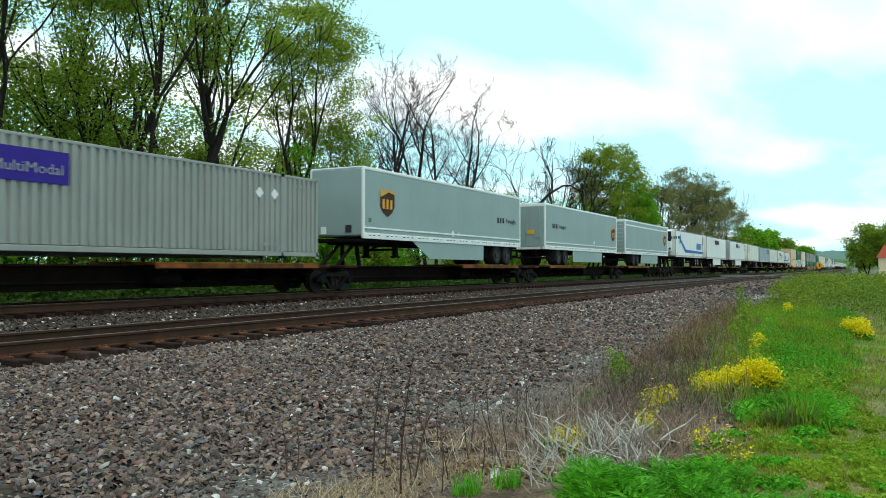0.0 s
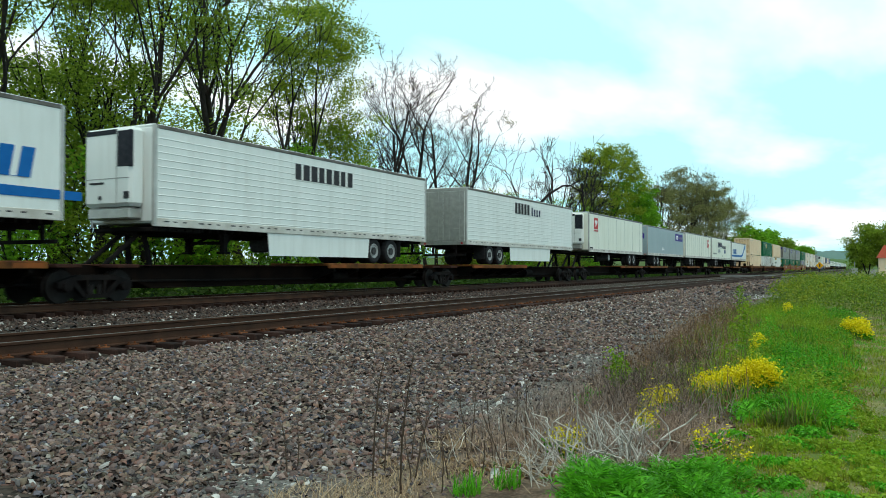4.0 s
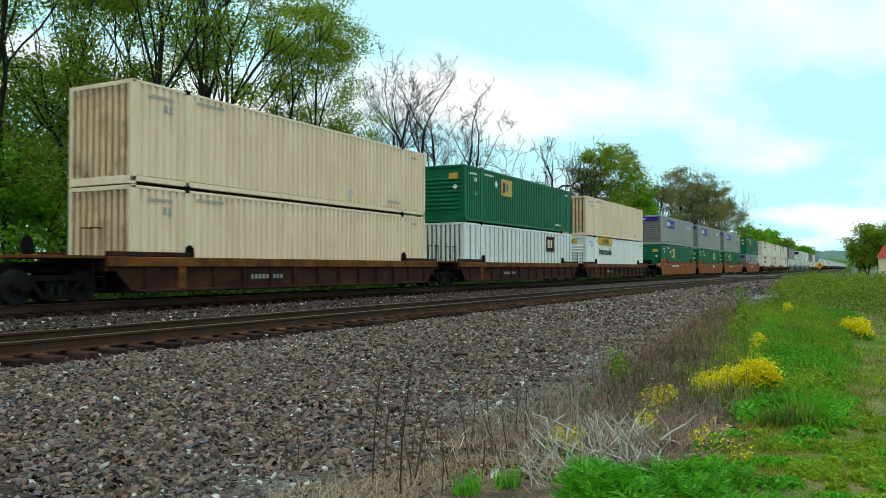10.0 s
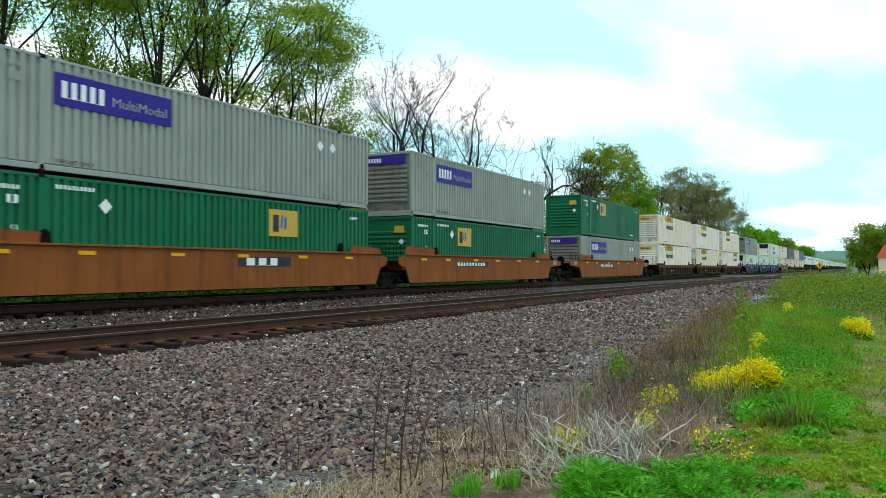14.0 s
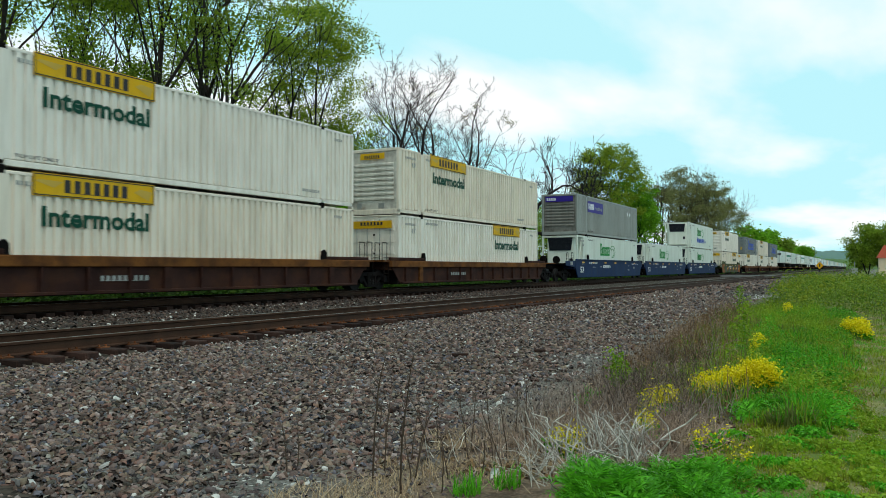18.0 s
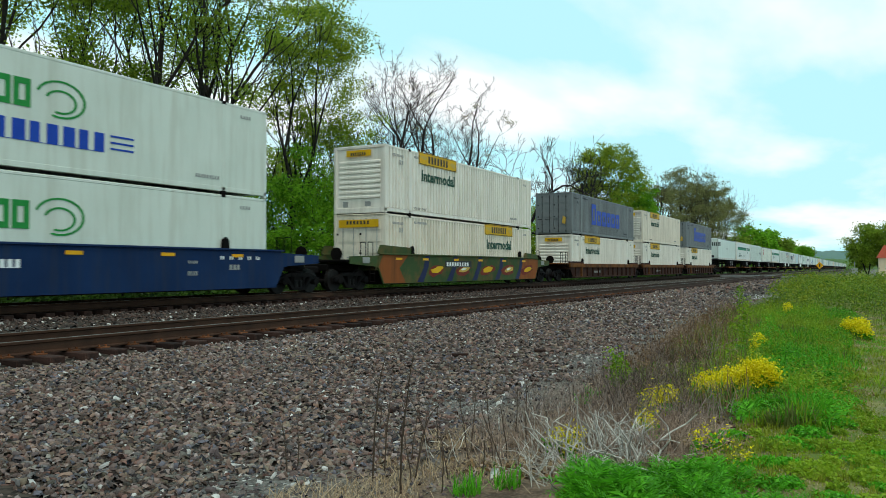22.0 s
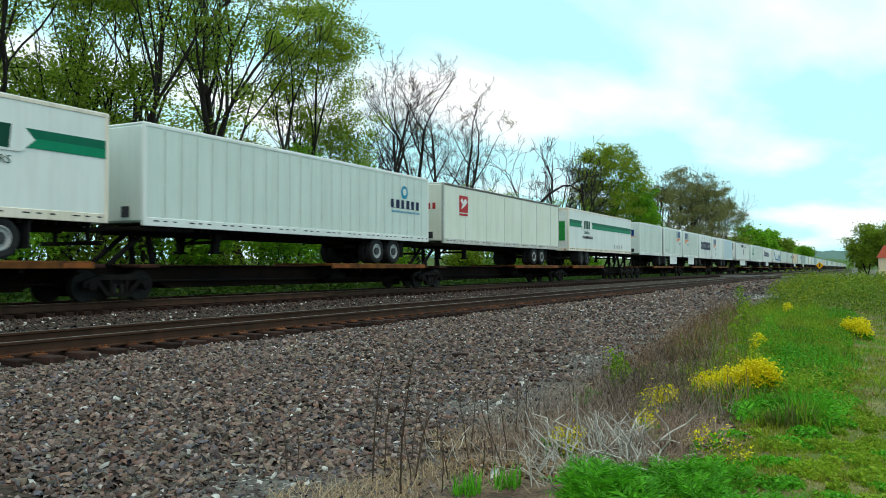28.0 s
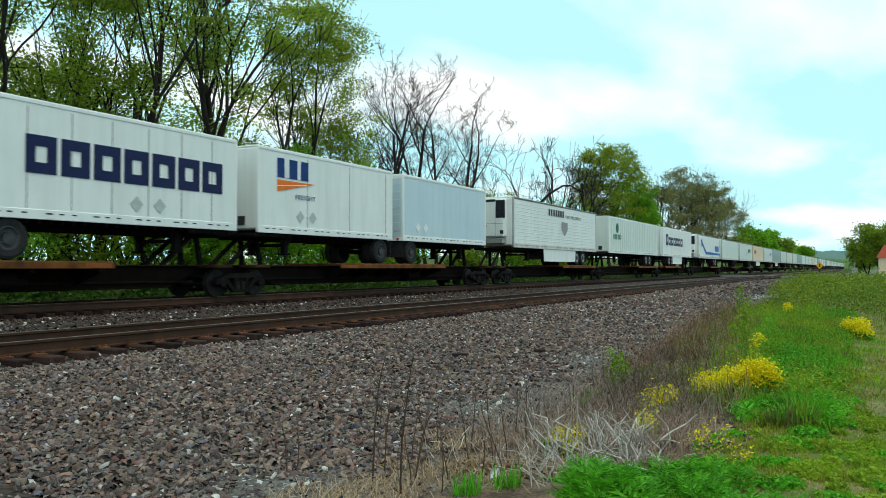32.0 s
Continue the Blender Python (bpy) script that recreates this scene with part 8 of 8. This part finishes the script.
    # dead stems standing close together, grey-brown and fine
    for n, x0, x1, y0, y1, hlo, hhi, mat, ln, label in ((560, 6.3, 11.0, 2.05, 3.35, 0.16, 0.50, "greystem", 0.16, "dense grey-brown dead stems beside the ballast"),
                                                       (420, 7.2, 9.2, 1.1, 2.1, 0.12, 0.36, "greystem", 0.7, "bowed grey-brown dead stems among the weeds"),
                                                       (260, 10.5, 20.0, 1.9, 3.2, 0.30, 0.66, "russet", 0.12, "tall russet stems with thin seed heads"),
                                                       (260, 10.5, 22.0, 1.8, 3.4, 0.25, 0.60, "greystem", 0.15, "tall grey dead stems in the rough grass"),
                                                       (300, 8.3, 12.5, 1.75, 2.6, 0.25, 0.50, "darkstem", 0.20, "dark dead stems behind the yellow flowers")):
        x, y = rng.uniform(x0, x1, n), rng.uniform(y0, y1, n)
        y = y + (turf_edge(x) - 1.9) * (x0 > 10)
        keep = blot(x, y, 71, 3.4) > (0.0 if x0 > 9 else -0.35)
        x, y = x[keep], y[keep]
        n = len(x)
        V, F = stalks(rng, x, y, rng.uniform(hlo, hhi, n) * (1 + 0.3 * blot(x, y, 72, 2.5)), rng.uniform(0.0022, 0.0048, n) * (1 + 0.05 * (x - 6)), ln + 0.12, 4, 0.26, 1, 0.10)
        patch("dead_weeds", V, F, mat, label)
    # green and olive blades growing up through the dead stems
    n = 9000
    x = 8.6 + 15 * rng.random(n) ** 1.2
    y = turf_edge(x) - 0.25 + 1.3 * rng.random(n)
    keep = blot(x, y, 73, 3.5) > -0.1
    x, y = x[keep], y[keep]
    h = rng.uniform(0.10, 0.42, len(x)) * (1 + 0.3 * blot(x, y, 74, 2.5))
    for k, mat in enumerate(("oliveweed", "grass", "oliveweed", "russet")):
        V, F = blades(rng, x[k::4], y[k::4], h[k::4], rng.uniform(0.003, 0.008, len(x[k::4])), 0.35, 0.6)
        patch("rough_grass", V, F, mat, "olive and green blades among dead stems", "grass")
    # the trodden lane: dry beige blades, low clover and grit
    n = 26000
    x = 4.9 + 15 * rng.random(n) ** 1.8
    y = rng.uniform(-1.6, 1.2, n)
    f = blot(x, y, 81, 3.0) + 0.6 * blot(x, y, 82, 9.0)
    q = (f < -0.15) & (y < 0.9 - 0.04 * x + 0.4)
    V, F = blades(rng, x[q], y[q], rng.uniform(0.015, 0.05, int(q.sum())), rng.uniform(0.002, 0.004, int(q.sum())), 1.6, 1.0)
    patch("dry_turf", V, F, "straw", "dry beige blades in the trodden lane", "dry grass")
    q = (f > 0.45) & (y < turf_edge(x) - 0.2)
    V, F = leaf_quads(rng, np.stack([x[q], y[q], ground_z(x[q], y[q]) + rng.uniform(0.005, 0.045, int(q.sum()))], 1), 0.013, 0.01)
    patch("clover", V, F, "lush", "low clover patches in the lane", "herb")
    # thin grass and dry patches further down the lane
    n = 15000
    x = 11 + 26 * rng.random(n) ** 1.3
    y = rng.uniform(-2.4, 0.5, n)
    f = blot(x, y, 91, 1.6) + 0.5 * blot(x, y, 92, 5.0)
    for lo, hi, mat in ((-9, -0.3, "straw"), (-0.3, 0.45, "weedtop"), (0.45, 9, "grass")):
        q = (f >= lo) & (f < hi)
        V, F = blades(rng, x[q], y[q], rng.uniform(0.02, 0.09, int(q.sum())) * (1 + 0.5 * (lo > 0)), rng.uniform(0.004, 0.010, int(q.sum())), 0.7, 0.8)
        patch("lane_grass", V, F, mat, "thin grass and dry patches along the lane", "grass")
    # leafy saplings standing in the dead weeds
    for k, (sx, sy, sh) in enumerate([(10.0, 2.85, 0.52), (9.8, 2.70, 0.40), (14.2, 1.80, 0.85), (25.5, 3.35, 1.0), (24.0, 3.0, 0.7), (17, 2.4, 0.45)]):
        r2 = np.random.default_rng(500 + k)
        t = tagged(new("sapling"), "small bright green sapling among dead weeds", "sapling")
        xx, yy = scatter(r2, 6, sx, sy, 0.14 * sh ** 0.5, 0.08)
        V, F = stalks(r2, xx, yy, np.full(6, sh) * r2.uniform(0.6, 1, 6), np.full(6, 0.004), 0.1, 4, 0.08)
        o = new("stem_cluster", np_mesh("stem_cluster", V, F, M["lush"])); o.parent = t; o["kind"] = "stuff"
        q = r2.integers(0, 6, 260)
        V, F = leaf_quads(r2, np.stack([xx[q], yy[q], ground_z(xx[q], yy[q]) + sh * r2.uniform(0.15, 1.0, 260)], 1), 0.021 + 0.010 * sh, 0.05)
        o = new("foliage", np_mesh("foliage", V, F, M["grass"])); o.parent = t; o["kind"] = "stuff"
    # dead brown weeds along the foot of the ballast
    n = 2000
    x = 6.2 + 12 * rng.random(n) ** 1.35
    y = turf_edge(x) + 0.25 + 1.35 * rng.random(n)
    keep = blot(x, y, 8, 3.5) > -0.35
    x, y = x[keep], y[keep]
    n = len(x)
    V, F = stalks(rng, x, y, rng.uniform(0.08, 0.42, n), rng.uniform(0.0022, 0.0055, n), 0.7, 4, 0.4, 1, 0.13)
    patch("dead_weeds", V, F, "drystem", "brown dead weed stems along the ballast")
    n = 300
    x = 6.5 + 20 * rng.random(n)
    y = turf_edge(x) + 0.4 + 1.2 * rng.random(n)
    keep = blot(x, y, 9, 4.5) > 0.0
    x, y = x[keep], y[keep]
    n = len(x)
    V, F = stalks(rng, x, y, rng.uniform(0.3, 0.72, n), rng.uniform(0.0025, 0.0045, n), 0.15, 5, 0.12, 2, 0.09)
    patch("dead_weeds", V, F, "darkstem", "tall dark dead weed stems along the ballast")
    n = 3200
    x = 6.2 + 12 * rng.random(n) ** 1.3
    y = turf_edge(x) + 0.1 + 1.5 * rng.random(n)
    V, F = blades(rng, x, y, rng.uniform(0.05, 0.3, n), np.full(n, 0.003), 0.7, 0.8)
    patch("dead_grass", V, F, "drystem", "withered brown grass between the dead weeds", "dry grass")
    n = 170
    x = 12.5 + 17 * rng.random(n)
    y = turf_edge(x) + 0.3 + 1.5 * rng.random(n)
    V, F = stalks(rng, x, y, rng.uniform(0.3, 0.62, n), rng.uniform(0.004, 0.008, n), 0.2, 5, 0.1, 2, 0.07)
    patch("dead_weeds", V, F, "russet", "tall russet dead stems standing by the ballast")
    # dead leaves and broken bits lying between the stems
    n = 9000
    x = 5.4 + 12 * rng.random(n) ** 1.5
    y = turf_edge(x) - 0.2 + 1.9 * rng.random(n)
    keep = blot(x, y, 31, 5.0) + 0.5 * blot(x, y, 32, 14.0) > -0.2
    x, y = x[keep], y[keep]
    z = ground_z(x, y) + 0.004 + 0.05 * rng.random(len(x)) ** 2
    for k, mat in enumerate(("drystem", "russet", "straw", "darkstem")):
        V, F = leaf_quads(rng, np.stack([x, y, z], 1)[k::4], 0.026, 0.006)
        patch("dead_leaves", V, F, mat, "withered leaves and broken stems on the soil", "leaf litter")
    # low straw
    n = 5000
    x, y = rng.uniform(4.0, 7.0, n), rng.uniform(2.0, 3.6, n)
    keep = blot(x, y, 7, 4.0) + 0.5 * blot(x, y, 41, 11.0) > 0.1
    x, y = x[keep], y[keep]
    V, F = blades(rng, x, y, rng.uniform(0.03, 0.14, len(x)), np.full(len(x), 0.0028), 1.8, 1.2)
    patch("straw", V, F, "straw", "low dry straw on bare soil", "dry grass")
    # the bleached tangle of broken stems: uprights, leaning and fallen pieces
    n = 90
    x, y = scatter(rng, n, 6.3, 1.85, 0.58, 0.40)
    V, F = stalks(rng, x, y, rng.uniform(0.26, 0.62, n), rng.uniform(0.0060, 0.0130, n), 1.4, 4, 0.36, 0)
    patch("bleached_stems", V, F, "palestem", "tangle of broken bleached weed stems", "dead weeds")
    n = 170
    x, y = scatter(rng, n, 6.25, 2.0, 1.05, 0.55)
    V, F = stalks(rng, x, y, rng.uniform(0.2, 0.45, n), rng.uniform(0.003, 0.006, n), 2.6, 4, 0.35, 1, 0.12)
    patch("bleached_stems", V, F, "palestem", "fallen bleached stems", "dead weeds")
    n = 620
    x, y = scatter(rng, n, 6.9, 1.85, 1.3, 0.75)
    V, F = stalks(rng, x, y, rng.uniform(0.08, 0.36, n), rng.uniform(0.002, 0.005, n), 1.7, 4, 0.55, 1, 0.12)
    patch("dead_weeds", V, F, "drystem", "brown dead stems round the bleached tangle")
    n = 170
    x, y = rng.uniform(5.6, 7.9, n), rng.uniform(2.1, 3.05, n)
    V, F = stalks(rng, x, y, rng.uniform(0.12, 0.40, n), rng.uniform(0.0025, 0.0055, n), 0.35, 5, 0.2, 1, 0.07)
    patch("dead_weeds", V, F, "drystem", "upright brown dead stems beside the bleached tangle")
    n = 60
    x, y = rng.uniform(5.6, 8.2, n), rng.uniform(2.0, 3.2, n)
    V, F = stalks(rng, x, y, rng.uniform(0.12, 0.36, n), rng.uniform(0.003, 0.006, n), 0.9, 4, 0.3, 0)
    patch("dead_weeds", V, F, "palestem", "pale broken stems beside the bleached tangle")
    # single dark stalks
    for i, (sx, sy, sh) in enumerate([(5.0, 3.25, 0.98), (4.76, 2.86, 1.06), (4.9, 2.62, 0.42), (5.25, 2.75, 0.32), (6.3, 3.4, 0.40), (5.0, 3.95, 0.36), (6.5, 4.15, 0.26), (6.2, 3.9, 0.28), (5.3, 2.5, 0.36), (5.5, 3.5, 0.3), (5.9, 2.9, 0.5), (6.0, 2.6, 0.45), (6.6, 3.0, 0.55), (4.8, 3.9, 0.4), (5.32, 3.35, 0.62), (5.2, 3.0, 0.66), (5.42, 3.12, 0.5), (5.05, 2.95, 0.44), (5.65, 3.3, 0.46), (5.9, 3.25, 0.58), (6.15, 3.0, 0.5), (6.5, 2.75, 0.55), (6.3, 2.55, 0.6), (5.75, 2.6, 0.4), (5.5, 2.42, 0.5)]):
        dead_stalk(sx, sy, sh, 300 + i)
    for k, (sx, sy, w, h, n) in enumerate([(9.40, 1.62, 0.40, 0.22, 60), (9.52, 1.46, 0.36, 0.27, 60), (9.66, 1.30, 0.42, 0.33, 85), (9.80, 1.12, 0.40, 0.42, 95), (9.92, 0.98, 0.34, 0.36, 60), (8.62, 1.90, 0.34, 0.21, 34), (8.35, 2.0, 0.24, 0.16, 14), (6.30, 2.2, 0.42, 0.15, 34), (7.35, 1.80, 0.32, 0.15, 18), (6.75, 1.12, 0.40, 0.15, 6), (6.3, 0.85, 0.2, 0.12, 3), (20.4, 0.22, 0.8, 0.34, 50), (19.4, 0.05, 0.5, 0.26, 26), (15.5, 1.7, 0.3, 0.34, 7), (13.9, 1.6, 0.3, 0.4, 5), (24, 2.0, 0.6, 0.5, 10)]):
        flowering(sx, sy, w, h, n, 400 + k)
    # litter, a rotting leaf stalk and broken timber on the ballast
    g = Geo().add([(0, 0, 0), (0.07, -0.03, 0.01), (0.08, -0.03, 0.07), (0.01, 0.0, 0.08), (0.04, 0.02, 0.04)], [(0, 1, 4), (1, 2, 4), (2, 3, 4), (3, 0, 4)])
    o = tagged(new("paper_scrap", g.mesh("paper_scrap")), "crumpled white paper scrap among the weeds", "litter")
    o.data.materials.append(M["litter"])
    o.location = (5.31, 2.43, float(ground_z(5.31, 2.43)))
    for k, (sx, sy, ln, rz) in enumerate([(11.8, 5.95, 0.32, -25), (13.5, 5.2, 0.3, -15), (7.3, 4.5, 0.2, 20)]):
        g = Geo().cbox(-ln / 2, ln / 2, -0.03, 0.03, 0.0, 0.05, 0.012)
        o = tagged(new("timber_scrap", g.mesh("timber_scrap")), "short dark scrap of timber lying on ballast", "scrap wood")
        o.data.materials.append(M["tie"])
        o.matrix_basis = pose(sx, sy, float(ground_z(sx, sy)) + 0.02, 4, 3, rz)


yard()


# ---------------------------------------------------------------- beyond the yard
def lane_crossing():
    g = Geo().box(112, 117, 6.6, 9.7, -0.42, -0.19).box(112, 117, 10.72, 11.72, -0.4, -0.115).box(112, 117, 12.75, 17.2, -0.42, -0.06)
    tagged(new("road_crossing", g.mesh("road_crossing")), "worn grey asphalt road crossing the tracks", "road", kind="structure").data.materials.append(M["asphalt"])


def warning_sign(x, y):
    s = tagged(new("warning_sign"), "yellow diamond warning sign on a steel post", "road sign")
    s.location = (x, y, float(ground_z(x, y)))
    d = 0.58
    part("sign_plate", Geo().prism_x([(0, 1.3), (d, 1.3 + d), (0, 1.3 + 2 * d), (-d, 1.3 + d)], -0.02, 0.0), M["amber"], s, "yellow diamond plate")
    part("sign_mark", Geo().prism_x([(-0.09, 1.6), (0.09, 1.6), (0.09, 2.15), (-0.09, 2.15)], -0.03, -0.02), M["ink"], s)
    part("post", Geo().box(0.0, 0.06, -0.04, 0.04, -0.1, 2.2), M["truck"], s)


def signal_box(x, y):
    s = tagged(new("relay_cabinet"), "small grey metal cabinet on a post beside the lane", "cabinet")
    s.location = (x, y, float(ground_z(x, y)))
    part("cabinet", Geo().cbox(-0.3, 0.3, -0.4, 0.4, 0.2, 1.5, 0.03), M["faint"], s)
    part("post", Geo().cyl((0, 0, 1.2), 2, 0.07, 2.4, 8), M["faint"], s)


def red_house(x, y):
    h = tagged(new("house"), "small tan house with a red roof beyond the lane", "house")
    h.location = (x, y, float(ground_z(x, y)))
    part("wall", Geo().box(0, 8, -6, 0, 0, 3.7), M["tan"], h)
    part("roof", Geo().prism_x([(-6.4, 3.6), (0.4, 3.6), (-0.9, 6.1), (-5.1, 6.1)], -0.4, 8.4), M["roofred"], h, "red roof")
    for yy in (-1.6, -4.2):
        w = part("window", Geo().box(-0.03, 0.02, yy - 0.45, yy + 0.45, 1.0, 2.1), M["white"], h)
        part("pane", Geo().box(-0.04, -0.03, yy - 0.38, yy + 0.38, 1.07, 2.03), M["reeferdark"], w)


def hills():
    """Two wooded ridges, each a long smooth slope with a bumpy crest of treetops."""
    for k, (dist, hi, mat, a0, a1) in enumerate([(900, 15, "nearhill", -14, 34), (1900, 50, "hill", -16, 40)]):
        a = np.radians(np.linspace(a0, a1, 420))
        crest = hi * (0.68 + 0.22 * np.sin(a * 9 + k * 2) + 0.08 * np.sin(a * 31)) + hi * 0.035 * np.sin(a * 260) * np.sin(a * 610 + 1)
        rows = []
        for f in np.linspace(0, 1, 9):
            d = dist * (1 + 0.22 * f)
            rows.append(np.stack([d * np.cos(a), d * np.sin(a), -3 + (crest + 3) * math.sin(f * math.pi / 2)], 1))
        V = np.concatenate(rows)
        n = len(a)
        i = (np.arange(8)[:, None] * n + np.arange(n - 1)[None]).ravel()
        F = np.stack([i, i + 1, i + n + 1, i + n], 1)
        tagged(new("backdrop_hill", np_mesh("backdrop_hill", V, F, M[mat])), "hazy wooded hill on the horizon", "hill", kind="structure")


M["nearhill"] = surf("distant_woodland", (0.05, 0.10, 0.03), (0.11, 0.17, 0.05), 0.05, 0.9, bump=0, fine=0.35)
# the far ridge's distance haze is mixed into this paler, bluer base
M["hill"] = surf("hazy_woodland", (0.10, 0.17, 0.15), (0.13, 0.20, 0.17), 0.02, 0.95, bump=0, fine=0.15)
lane_crossing()
warning_sign(142, 6.45)
signal_box(128, 1.3)
red_house(182, -2.5)
hills()


def motions():
    for ob, off, z in MOVING:
        walk(ob, [(t, pose(off - SPEED * (t - 16), TRAIN_Y, z)) for t in (0, 8, 16, 24, 32)])


motions()
